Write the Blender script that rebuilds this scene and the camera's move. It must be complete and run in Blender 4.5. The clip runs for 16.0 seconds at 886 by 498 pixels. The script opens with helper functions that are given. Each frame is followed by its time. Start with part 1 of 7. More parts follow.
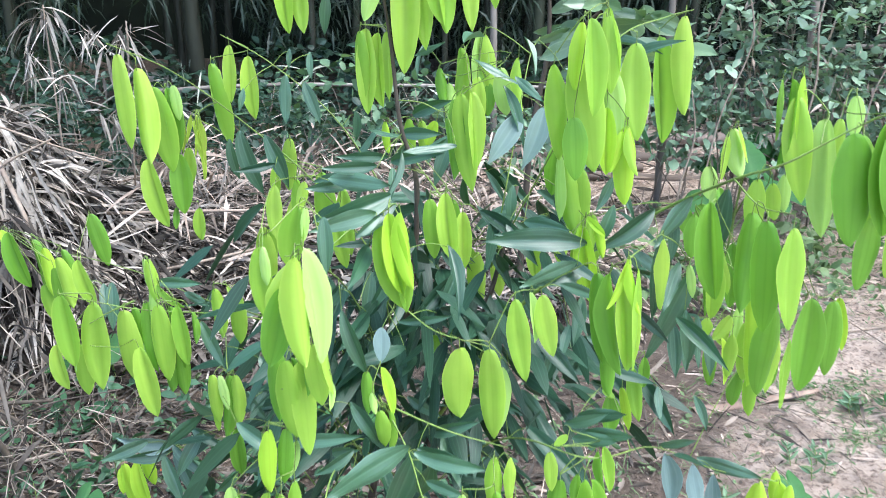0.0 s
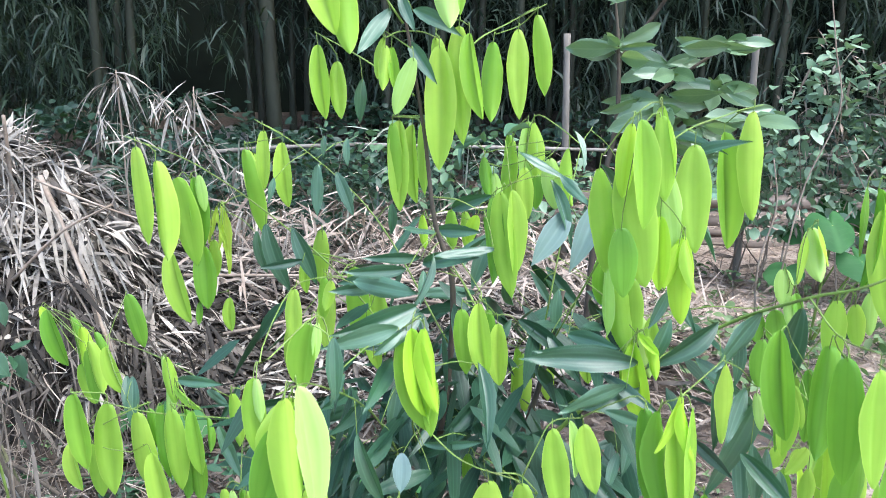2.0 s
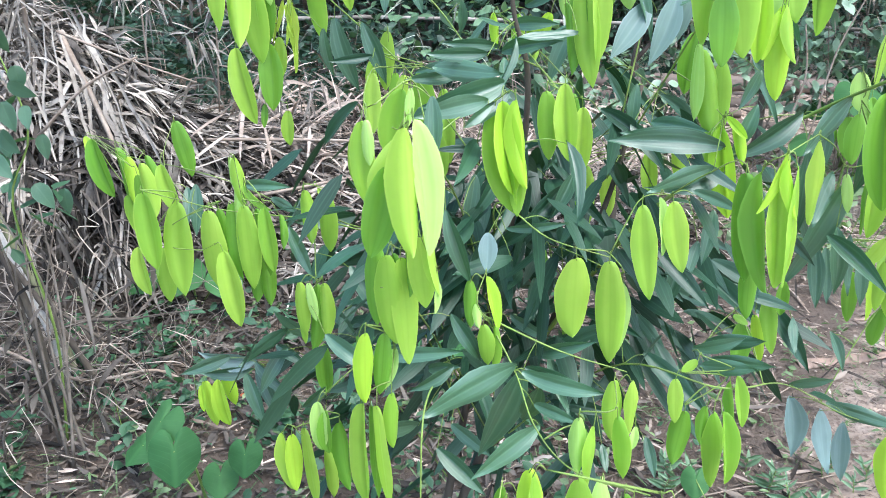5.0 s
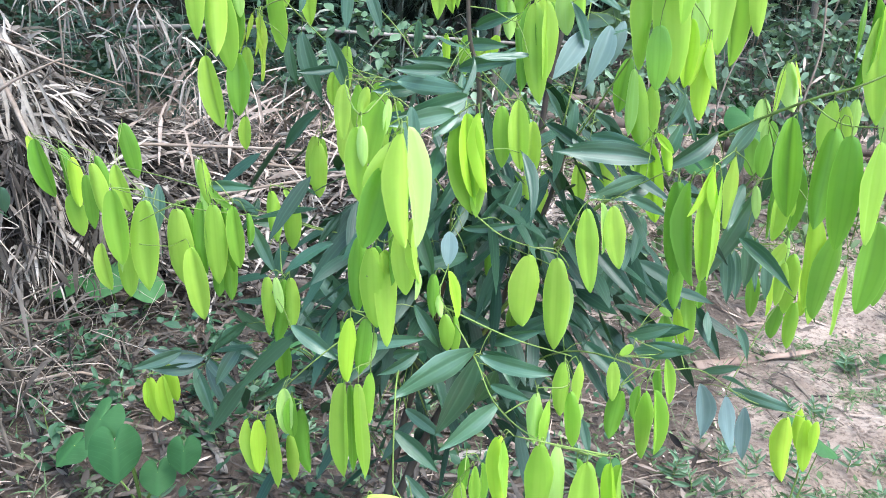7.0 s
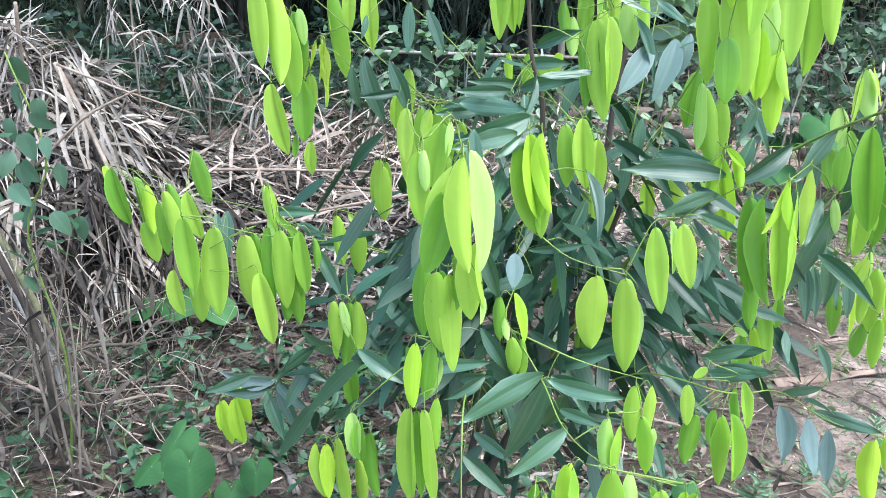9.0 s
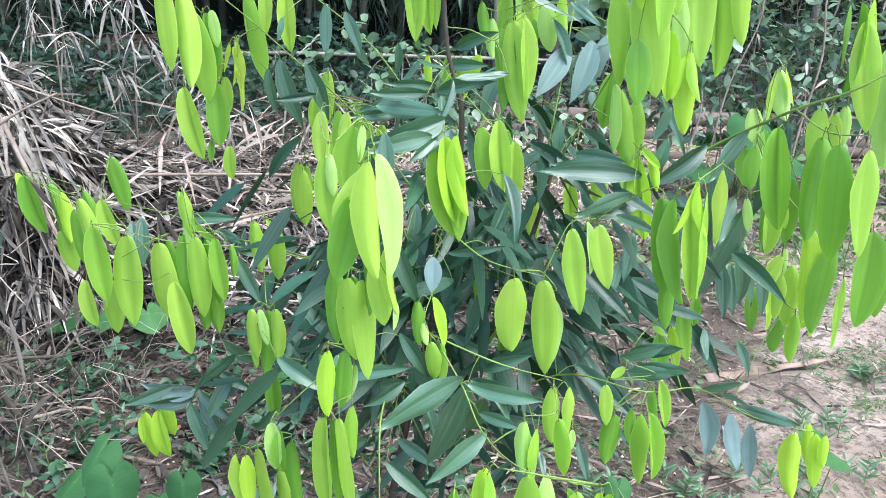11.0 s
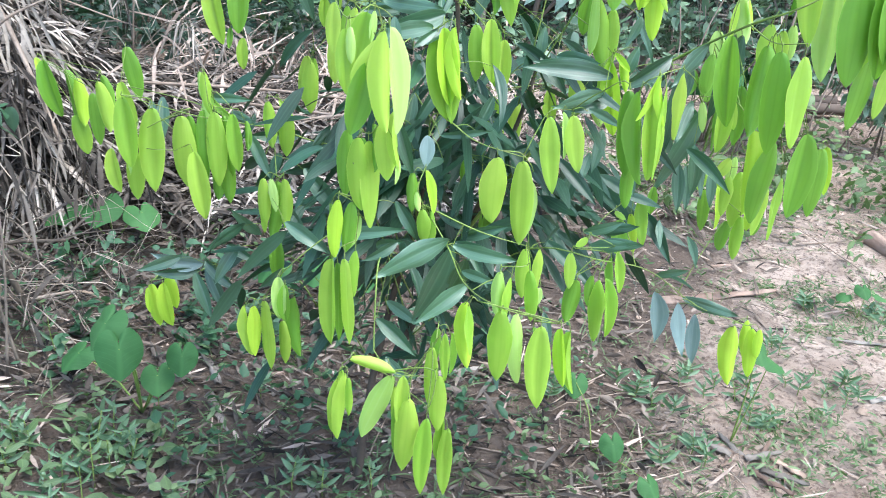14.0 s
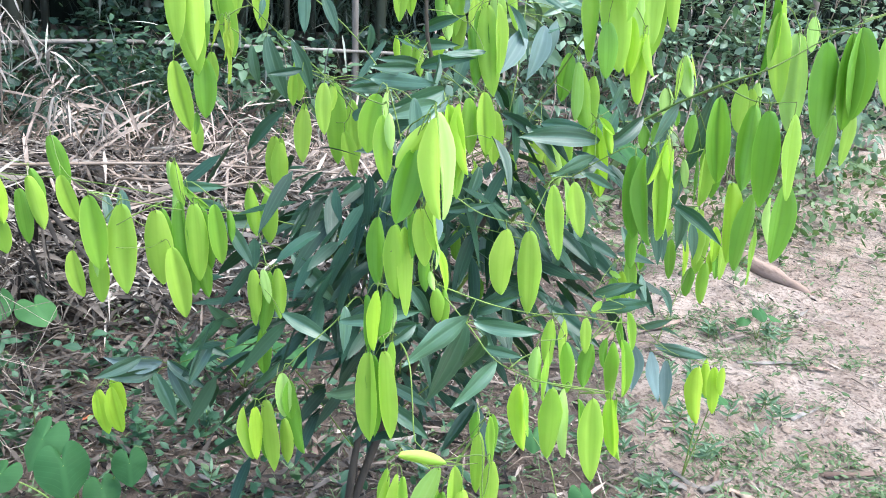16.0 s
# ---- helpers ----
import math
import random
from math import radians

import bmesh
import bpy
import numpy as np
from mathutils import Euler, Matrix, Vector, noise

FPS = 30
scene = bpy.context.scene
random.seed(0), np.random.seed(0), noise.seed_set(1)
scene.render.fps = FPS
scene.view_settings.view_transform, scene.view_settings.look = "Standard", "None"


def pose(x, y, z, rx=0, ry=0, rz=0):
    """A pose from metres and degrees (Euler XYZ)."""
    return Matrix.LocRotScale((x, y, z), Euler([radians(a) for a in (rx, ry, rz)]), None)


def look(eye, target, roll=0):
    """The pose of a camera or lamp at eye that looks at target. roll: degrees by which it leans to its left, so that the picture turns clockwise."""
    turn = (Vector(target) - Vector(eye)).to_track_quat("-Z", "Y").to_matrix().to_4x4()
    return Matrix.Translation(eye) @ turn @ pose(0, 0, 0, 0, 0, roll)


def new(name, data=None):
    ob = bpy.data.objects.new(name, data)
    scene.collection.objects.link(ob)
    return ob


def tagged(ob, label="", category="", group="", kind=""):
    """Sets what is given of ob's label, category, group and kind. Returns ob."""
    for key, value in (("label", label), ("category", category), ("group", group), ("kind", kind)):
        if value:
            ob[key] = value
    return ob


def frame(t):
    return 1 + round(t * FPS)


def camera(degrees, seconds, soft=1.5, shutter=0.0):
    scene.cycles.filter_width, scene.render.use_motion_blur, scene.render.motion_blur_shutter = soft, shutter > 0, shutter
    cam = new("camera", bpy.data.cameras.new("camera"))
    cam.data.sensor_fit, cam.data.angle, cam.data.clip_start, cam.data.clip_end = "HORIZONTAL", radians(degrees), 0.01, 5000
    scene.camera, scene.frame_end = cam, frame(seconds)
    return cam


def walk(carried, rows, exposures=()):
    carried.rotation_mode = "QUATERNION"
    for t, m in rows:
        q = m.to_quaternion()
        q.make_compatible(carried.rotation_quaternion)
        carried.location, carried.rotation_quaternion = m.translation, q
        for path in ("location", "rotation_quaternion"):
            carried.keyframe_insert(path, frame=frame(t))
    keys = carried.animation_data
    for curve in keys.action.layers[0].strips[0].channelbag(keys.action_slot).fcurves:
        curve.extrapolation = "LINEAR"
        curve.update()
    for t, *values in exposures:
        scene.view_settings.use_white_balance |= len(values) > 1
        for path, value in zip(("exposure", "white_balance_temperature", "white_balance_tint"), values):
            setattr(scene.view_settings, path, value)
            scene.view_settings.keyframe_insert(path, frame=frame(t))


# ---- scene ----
cam = camera(55.5, 16.0, soft=0.9, shutter=0.3)
PATH = [
    (0, (0.018, -0.003, 1.571), (0.039, 1.886, 0.915), 0.9),
    (0.5, (0.085, 0.123, 1.624), (-0.007, 2.014, 0.979), 0.8),
    (1, (0.097, 0.181, 1.673), (-0.077, 2.083, 1.08), 0.1),
    (1.5, (0.1, 0.183, 1.676), (-0.1, 2.096, 1.13), 0.1),
    (2, (0.078, 0.144, 1.619), (-0.086, 2.061, 1.072), 0.7),
    (2.5, (0.062, 0.105, 1.567), (-0.071, 2.018, 0.999), 0.6),
    (3, (0.063, 0.087, 1.536), (-0.09, 1.992, 0.946), 0.3),
    (3.5, (0.076, 0.105, 1.514), (-0.146, 1.988, 0.877), -0.3),
    (4, (0.088, 0.148, 1.484), (-0.176, 2.0, 0.776), -0.9),
    (4.2, (0.08, 0.167, 1.463), (-0.202, 2.003, 0.723), -1.2),
    (6.3, (-0.203, -0.047, 1.449), (-0.067, 1.798, 0.69), 5.1),
    (6.5, (-0.194, -0.047, 1.452), (-0.06, 1.803, 0.706), 4.9),
    (7, (-0.127, -0.024, 1.47), (-0.033, 1.839, 0.75), 4.4),
    (7.5, (-0.082, -0.006, 1.476), (-0.083, 1.864, 0.766), 3.4),
    (8, (-0.087, -0.009, 1.47), (-0.159, 1.857, 0.754), 2.1),
    (8.5, (-0.106, -0.016, 1.474), (-0.184, 1.853, 0.767), 1.8),
    (9, (-0.122, -0.01, 1.475), (-0.192, 1.865, 0.783), 1.6),
    (9.5, (-0.104, -0.01, 1.476), (-0.145, 1.872, 0.799), 1.4),
    (9.7, (-0.094, 0.0, 1.477), (-0.115, 1.882, 0.799), 1.3),
    (11.8, (-0.081, 0.005, 1.468), (-0.001, 1.876, 0.765), 2.5),
    (12, (-0.085, 0.003, 1.463), (-0.007, 1.867, 0.743), 2.7),
    (12.5, (-0.129, -0.028, 1.439), (-0.029, 1.818, 0.676), 3.4),
    (13, (-0.156, -0.085, 1.424), (0.061, 1.74, 0.637), 5.5),
    (13.5, (-0.138, -0.128, 1.441), (0.109, 1.692, 0.648), 6.9),
    (14, (-0.112, -0.209, 1.435), (0.018, 1.62, 0.636), 5.8),
    (14.5, (-0.157, -0.226, 1.452), (-0.055, 1.61, 0.666), 4.2),
    (15, (-0.305, -0.143, 1.44), (0.058, 1.69, 0.727), 5.0),
    (15.5, (-0.367, -0.128, 1.437), (0.143, 1.68, 0.751), 5.5),
    (16, (-0.375, -0.126, 1.447), (0.103, 1.698, 0.782), 4.5),
]
walk(cam, [(t, look(eye, target, roll)) for t, eye, target, roll in PATH], exposures=((0, 2.15, 5950, 10),))

# ---- light ----
SUN_ELEVATION, SUN_TURN = 66.0, 125.0
world = bpy.data.worlds.new("sky")
scene.world = world
world.use_nodes = True
wt = world.node_tree
sky = wt.nodes.new("ShaderNodeTexSky")
sky.sky_type, sky.sun_disc = "NISHITA", False
sky.sun_elevation, sky.sun_rotation = radians(SUN_ELEVATION), radians(SUN_TURN)
sky.air_density, sky.dust_density, sky.ozone_density = 1.0, 2.0, 1.0
wt.nodes["Background"].inputs["Strength"].default_value = 0.15
wt.links.new(sky.outputs["Color"], wt.nodes["Background"].inputs["Color"])
sun = new("sun", bpy.data.lights.new("sun", "SUN"))
sun.data.energy, sun.data.angle, sun.data.color = 1.4, radians(40), (1.0, 0.98, 0.95)
sa, se = radians(SUN_TURN), radians(SUN_ELEVATION)
sun.matrix_world = look((0, 0, 12), (-math.sin(sa) * math.cos(se), -math.cos(sa) * math.cos(se), 12 - math.sin(se)))

# ---- helpers for meshes ----
rng = np.random.default_rng(7)


def mesh_data(name, verts, faces, material, uvs=None, smooth=True):
    me = bpy.data.meshes.new(name)
    me.from_pydata([tuple(v) for v in verts], [], [tuple(f) for f in faces])
    if uvs is not None:
        layer = me.uv_layers.new(name="leaf")
        idx = np.empty(len(me.loops), dtype=np.int32)
        me.loops.foreach_get("vertex_index", idx)
        layer.data.foreach_set("uv", np.asarray(uvs, dtype=np.float32)[idx].ravel())
    if smooth:
        me.polygons.foreach_set("use_smooth", [True] * len(me.polygons))
    me.materials.append(material)
    me.update()
    return me


def put(name, me, parent=None, label="", m=None):
    ob = new(name, me)
    if m is not None:
        ob.matrix_basis = m
    if parent is not None:
        ob.parent = parent
    if label:
        ob["label"] = label
    return ob


def part(name, bm, material, parent, label=""):
    me = bpy.data.meshes.new(name)
    bm.to_mesh(me)
    bm.free()
    me.materials.append(material)
    return put(name, me, parent, label)


def empty(name, x, y, z, label, category, group="", kind=""):
    ob = new(name)
    ob.location = (x, y, z)
    ob.empty_display_size = 0.05
    bpy.context.view_layer.update()
    return tagged(ob, label, category, group, kind)


def under(ob, parent):
    """Parent a mesh that is written in world places."""
    ob.parent = parent
    ob.matrix_parent_inverse = Matrix.Translation(-parent.location)
    return ob


def smooth_line(points, steps):
    """A Catmull-Rom line through the points."""
    p = [Vector(q) for q in points]
    p = [p[0] * 2 - p[1], *p, p[-1] * 2 - p[-2]]
    line = []
    for a, b, c, d in zip(p, p[1:], p[2:], p[3:]):
        for k in range(steps):
            t = k / steps
            line.append(0.5 * (2 * b + (c - a) * t + (2 * a - 5 * b + 4 * c - d) * t * t + (3 * b - a - 3 * c + d) * t**3))
    return line + [p[-2]]


def tube(line, radii, sides=7, knobs=0.0):
    """Verts and faces of a tapered tube along a line of points."""
    verts, faces = [], []
    up = Vector((0.31, 0.87, 0.38)).normalized()
    for i, p in enumerate(line):
        a, b = line[max(i - 1, 0)], line[min(i + 1, len(line) - 1)]
        along = (b - a).normalized()
        s = along.cross(up)
        s = s.normalized() if s.length > 1e-4 else Vector((1, 0, 0))
        u = s.cross(along)
        r = radii[i] * (1 + knobs * random.uniform(-1, 1))
        for k in range(sides):
            g = 2 * math.pi * k / sides
            verts.append(p + (s * math.cos(g) + u * math.sin(g)) * r)
        if i:
            for k in range(sides):
                n = (k + 1) % sides
                faces.append(((i - 1) * sides + k, (i - 1) * sides + n, i * sides + n, i * sides + k))
    faces.append(tuple(range(sides))[::-1])
    faces.append(tuple(range(len(verts) - sides, len(verts))))
    return verts, faces


def taper(n, r0, r1):
    return [r0 + (r1 - r0) * i / (n - 1) for i in range(n)]


def joined(pieces):
    verts, faces = [], []
    for v, f in pieces:
        k = len(verts)
        verts.extend(v)
        faces.extend(tuple(i + k for i in q) for q in f)
    return verts, faces


def blades(base, way, side, length, width, droop, segs=3, fold=0.25, blunt=0.0, belly=0.45):
    """Many leaf blades at once: arrays of base points, directions, side vectors, lengths and widths. Gives verts, faces, uvs."""
    n = len(base)
    way = way / np.linalg.norm(way, axis=1, keepdims=True)
    side = side - (side * way).sum(1, keepdims=True) * way
    side = side / (np.linalg.norm(side, axis=1, keepdims=True) + 1e-9)
    nor = np.cross(way, side)
    rings = []
    uv = []
    for j in range(segs + 1):
        s = j / segs
        prof = max(math.sin(math.pi * s ** (math.log(0.5) / math.log(belly))) ** 0.75, 0.06 + blunt * (s > 0.5)) if 0 < s < 1 else 0.05 + blunt * (s > 0.5)
        mid = base + way * (length * s)[:, None] + np.array([0, 0, -1.0]) * (droop * length * s * s)[:, None]
        w = (width * 0.5 * prof)[:, None]
        rings.append(np.stack([mid - side * w + nor * w * fold, mid, mid + side * w + nor * w * fold], 1))
        uv.append(np.tile(np.array([[0, s], [0.5, s], [1, s]]), (n, 1, 1)))
    v = np.stack(rings, 1).reshape(n, -1, 3)
    uvs = np.stack(uv, 1).reshape(-1, 2)
    per = (segs + 1) * 3
    quad = []
    for j in range(segs):
        for k in range(2):
            a = j * 3 + k
            quad.append((a, a + 1, a + 4, a + 3))
    faces = (np.array(quad)[None] + (np.arange(n) * per)[:, None, None]).reshape(-1, 4)
    return v.reshape(-1, 3), faces, uvs


def ways(n, low, high):
    """Random directions whose climb lies between low and high degrees."""
    g = rng.uniform(0, 2 * math.pi, n)
    e = np.radians(rng.uniform(low, high, n))
    return np.stack([np.cos(g) * np.cos(e), np.sin(g) * np.cos(e), np.sin(e)], 1)


# ---- materials ----
def nodes_of(name):
    m = bpy.data.materials.new(name)
    m.use_nodes = True
    t = m.node_tree
    return m, t, t.nodes["Principled BSDF"], t.nodes["Material Output"]


def node(t, kind, **values):
    n = t.nodes.new(kind)
    for k, v in values.items():
        n.inputs[k.replace("_", " ")].default_value = v
    return n


def mix(t, fac, a, b, blend="MIX"):
    n = t.nodes.new("ShaderNodeMix")
    n.data_type, n.blend_type = "RGBA", blend
    for sock, v in ((n.inputs[0], fac), (n.inputs[6], a), (n.inputs[7], b)):
        if isinstance(v, bpy.types.NodeSocket):
            t.links.new(v, sock)
        else:
            sock.default_value = (*v, 1) if isinstance(v, tuple) else v
    return n.outputs[2]


def maths(t, op, a, b=0.0, c=0.0):
    n = t.nodes.new("ShaderNodeMath")
    n.operation = op
    for sock, v in zip(n.inputs, (a, b, c)):
        if isinstance(v, bpy.types.NodeSocket):
            t.links.new(v, sock)
        else:
            sock.default_value = v
    return n.outputs[0]


def span(t, v, a, b, lo=0.0, hi=1.0):
    n = t.nodes.new("ShaderNodeMapRange")
    n.interpolation_type = "SMOOTHSTEP"
    t.links.new(v, n.inputs[0])
    for i, x in enumerate((a, b, lo, hi)):
        n.inputs[i + 1].default_value = x
    return n.outputs[0]


def grain(t, scale, detail=4.0, rough=0.55, coords="Object", stretch=None):
    c = t.nodes.new("ShaderNodeTexCoord")
    n = node(t, "ShaderNodeTexNoise", Scale=scale, Detail=detail, Roughness=rough)
    if coords == "World":
        g = t.nodes.new("ShaderNodeNewGeometry")
        out = g.outputs["Position"]
    else:
        out = c.outputs[coords]
    if stretch:
        mp = t.nodes.new("ShaderNodeMapping")
        mp.inputs["Scale"].default_value = stretch
        t.links.new(out, mp.inputs["Vector"])
        out = mp.outputs["Vector"]
    t.links.new(out, n.inputs["Vector"])
    return n.outputs["Fac"]


def bump(t, bsdf, height, strength, distance):
    b = node(t, "ShaderNodeBump", Strength=strength, Distance=distance)
    t.links.new(height, b.inputs["Height"])
    t.links.new(b.outputs["Normal"], bsdf.inputs["Normal"])


def leaf_material(name, a, b, rough=0.45, through_light=0.35, glow=(0.5, 0.75, 0.05), veins=0.35, vein=(0.5, 0.6, 0.2), islands=False, spots=0.2, side_veins=True, gloss=0.4):
    m, t, bsdf, out = nodes_of(name)
    if islands:
        r = t.nodes.new("ShaderNodeNewGeometry").outputs["Random Per Island"]
    else:
        r = t.nodes.new("ShaderNodeObjectInfo").outputs["Random"]
    col = mix(t, r, a, b)
    blot = maths(t, "ADD", maths(t, "MULTIPLY", span(t, grain(t, 38.0, 3.0, coords="World"), 0.35, 0.75), 0.6), span(t, grain(t, 11.0, 2.0, coords="World"), 0.4, 0.65, 0.0, 0.9))
    col = mix(t, maths(t, "MULTIPLY", blot, spots), col, tuple(x * 0.55 for x in a))
    uv = t.nodes.new("ShaderNodeUVMap")
    xy = t.nodes.new("ShaderNodeSeparateXYZ")
    t.links.new(uv.outputs["UV"], xy.inputs["Vector"])
    off = maths(t, "ABSOLUTE", maths(t, "SUBTRACT", xy.outputs["X"], 0.5))
    col = mix(t, span(t, xy.outputs["Y"], 0.0, 0.9, 0.0, 0.4), col, tuple(min(x * 0.75 + y * 0.5, 0.8) for x, y in zip(a, b)))
    line = span(t, off, 0.005, 0.07, 1.0, 0.0)
    if side_veins:
        two = maths(t, "ABSOLUTE", maths(t, "SUBTRACT", off, 0.27))
        line = maths(t, "MAXIMUM", line, maths(t, "MULTIPLY", span(t, two, 0.0, 0.06, 1.0, 0.0), 0.7))
    else:
        wave = maths(t, "SINE", maths(t, "MULTIPLY", maths(t, "SUBTRACT", xy.outputs["Y"], maths(t, "MULTIPLY", off, 0.5)), 60.0))
        line = maths(t, "MAXIMUM", line, span(t, wave, 0.85, 1.0, 0.0, 0.5))
    col = mix(t, maths(t, "MULTIPLY", line, veins), col, vein)
    margin = span(t, off, 0.44, 0.5, 0.0, 0.35)
    col = mix(t, margin, col, tuple(min(x * 1.5 + 0.03, 0.8) for x in b))
    t.links.new(col, bsdf.inputs["Base Color"])
    bsdf.inputs["Roughness"].default_value = rough
    bsdf.inputs["Specular IOR Level"].default_value = gloss
    height = maths(t, "SUBTRACT", maths(t, "MULTIPLY", grain(t, 160.0, 2.0, coords="World"), 0.5), maths(t, "MULTIPLY", line, 0.4))
    bump(t, bsdf, height, 0.25, 0.0012)
    tr = t.nodes.new("ShaderNodeBsdfTranslucent")
    t.links.new(mix(t, 0.6, col, glow), tr.inputs["Color"])
    ms = t.nodes.new("ShaderNodeMixShader")
    ms.inputs[0].default_value = through_light
    t.links.new(bsdf.outputs[0], ms.inputs[1])
    t.links.new(tr.outputs[0], ms.inputs[2])
    t.links.new(ms.outputs[0], out.inputs["Surface"])
    return m


def rough_material(name, a, b, c, scale=14.0, rough=0.85, islands=False, objects=False, stretch=None, relief=0.4, depth=0.004, spread=0.6, coords="Object"):
    m, t, bsdf, out = nodes_of(name)
    big = span(t, grain(t, scale * 0.22, 3.0, coords=coords, stretch=stretch), 0.3, 0.7)
    fine = grain(t, scale, 6.0, 0.65, coords=coords, stretch=stretch)
    col = mix(t, big, a, b)
    col = mix(t, span(t, fine, 0.45, 0.75, 0.0, 0.8), col, c)
    if islands or objects:
        kind = "ShaderNodeNewGeometry" if islands else "ShaderNodeObjectInfo"
        r = t.nodes.new(kind).outputs["Random Per Island" if islands else "Random"]
        lum = maths(t, "MULTIPLY_ADD", r, spread, 1.0 - spread * 0.6)
        g = t.nodes.new("ShaderNodeCombineXYZ")
        for i in range(3):
            t.links.new(lum, g.inputs[i])
        col = mix(t, 1.0, col, g.outputs[0], "MULTIPLY")
    t.links.new(col, bsdf.inputs["Base Color"])
    bsdf.inputs["Roughness"].default_value = rough
    bsdf.inputs["Specular IOR Level"].default_value = 0.25
    bump(t, bsdf, fine, relief, depth)
    return m


YOUNG = leaf_material("young_leaf", (0.185, 0.38, 0.034), (0.43, 0.585, 0.083), 0.42, 0.43, (0.47, 0.81, 0.08), 0.14, (0.14, 0.33, 0.015))
# darker copy of YOUNG for leaves that hang in shade or lack back light
DEEP = leaf_material("shaded_young_leaf", (0.10, 0.25, 0.022), (0.175, 0.35, 0.036), 0.42, 0.32, (0.3, 0.6, 0.04), 0.3, (0.07, 0.2, 0.01))
YELLOW = leaf_material("yellow_young_leaf", (0.30, 0.52, 0.03), (0.44, 0.63, 0.06), 0.42, 0.40, (0.52, 0.85, 0.06), 0.25, (0.28, 0.38, 0.02))
PALE = leaf_material("pale_leaf", (0.29, 0.49, 0.09), (0.41, 0.58, 0.16), 0.5, 0.3, (0.5, 0.8, 0.13), 0.25, (0.46, 0.64, 0.22))
GALL = leaf_material("galled_leaf", (0.38, 0.52, 0.07), (0.33, 0.48, 0.04), 0.6, 0.35, (0.6, 0.7, 0.08), 0.3, (0.4, 0.3, 0.05), spots=0.35)
MATURE = leaf_material("mature_leaf", (0.018, 0.062, 0.027), (0.078, 0.165, 0.088), 0.42, 0.14, (0.1, 0.3, 0.03), 0.35, (0.13, 0.24, 0.14), gloss=0.75)
UNDER = leaf_material("leaf_underside", (0.10, 0.165, 0.145), (0.19, 0.27, 0.25), 0.5, 0.2, (0.2, 0.4, 0.12), 0.4, (0.22, 0.32, 0.28), gloss=0.5)
STEM = rough_material("green_stem", (0.13, 0.21, 0.04), (0.19, 0.27, 0.06), (0.10, 0.10, 0.04), 40, 0.6, depth=0.001)
BARK = rough_material("bark", (0.06, 0.047, 0.035), (0.10, 0.082, 0.06), (0.03, 0.024, 0.018), 45, 0.9, stretch=(1, 1, 0.25), depth=0.004)
BROAD = leaf_material("broad_leaf", (0.04, 0.095, 0.035), (0.18, 0.27, 0.145), 0.36, 0.25, (0.3, 0.5, 0.08), 0.25, (0.25, 0.34, 0.16), side_veins=False, gloss=0.8)
VINE = leaf_material("vine_leaf", (0.075, 0.145, 0.075), (0.25, 0.335, 0.23), 0.42, 0.15, (0.2, 0.4, 0.06), 0.3, (0.15, 0.25, 0.1), islands=True, side_veins=False)
# dark blue-green leaf, darkened well below VINE to carry the undergrowth's shade
SHADE_LEAF = leaf_material("shaded_undergrowth_leaf", (0.007, 0.023, 0.013), (0.028, 0.062, 0.037), 0.5, 0.12, (0.1, 0.25, 0.05), 0.25, (0.08, 0.14, 0.07), islands=True, side_veins=False)
LANCE = leaf_material("lance_leaf", (0.06, 0.125, 0.06), (0.16, 0.245, 0.14), 0.5, 0.2, (0.2, 0.4, 0.06), 0.2, (0.14, 0.25, 0.1), side_veins=False)
CLIMB = leaf_material("climbing_vine_leaf", (0.035, 0.085, 0.045), (0.09, 0.16, 0.095), 0.5, 0.15, (0.15, 0.35, 0.06), 0.2, (0.1, 0.19, 0.1), side_veins=False)
HERB = leaf_material("herb_leaf", (0.018, 0.06, 0.028), (0.05, 0.115, 0.055), 0.55, 0.2, (0.15, 0.35, 0.06), 0.2, (0.12, 0.2, 0.08), islands=True, side_veins=False)
WEED = leaf_material("weed_leaf", (0.045, 0.09, 0.034), (0.15, 0.205, 0.088), 0.55, 0.2, (0.2, 0.4, 0.06), 0.3, (0.2, 0.32, 0.1), islands=True, side_veins=False)
TARO = leaf_material("taro_leaf", (0.026, 0.085, 0.026), (0.055, 0.135, 0.045), 0.6, 0.15, (0.1, 0.35, 0.05), 0.22, (0.08, 0.2, 0.06), side_veins=False, gloss=0.12)
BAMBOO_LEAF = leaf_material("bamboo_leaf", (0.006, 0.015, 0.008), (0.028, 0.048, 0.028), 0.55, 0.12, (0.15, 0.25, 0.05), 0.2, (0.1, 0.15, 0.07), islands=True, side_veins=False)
CULM = rough_material("bamboo_culm", (0.03, 0.036, 0.02), (0.05, 0.05, 0.032), (0.02, 0.02, 0.014), 10, 0.6, objects=True, stretch=(1, 1, 0.2))
DRY = rough_material("dry_blade", (0.235, 0.202, 0.16), (0.355, 0.32, 0.268), (0.09, 0.073, 0.054), 30, 0.85, islands=True, spread=1.25, depth=0.002)
DULL = rough_material("damp_litter", (0.1, 0.079, 0.06), (0.165, 0.135, 0.105), (0.055, 0.038, 0.028), 26, 0.85, islands=True, spread=1.5, depth=0.002)
# dead blades coloured dark brown to stand in for shade around the heap
SHADED_BLADE = rough_material("shaded_blade", (0.052, 0.043, 0.034), (0.105, 0.09, 0.072), (0.025, 0.019, 0.014), 26, 0.9, islands=True, spread=1.5, depth=0.002)
DEAD = rough_material("dead_stalk", (0.10, 0.08, 0.06), (0.19, 0.158, 0.125), (0.05, 0.04, 0.03), 40, 0.9, objects=True, spread=1.2, depth=0.002)
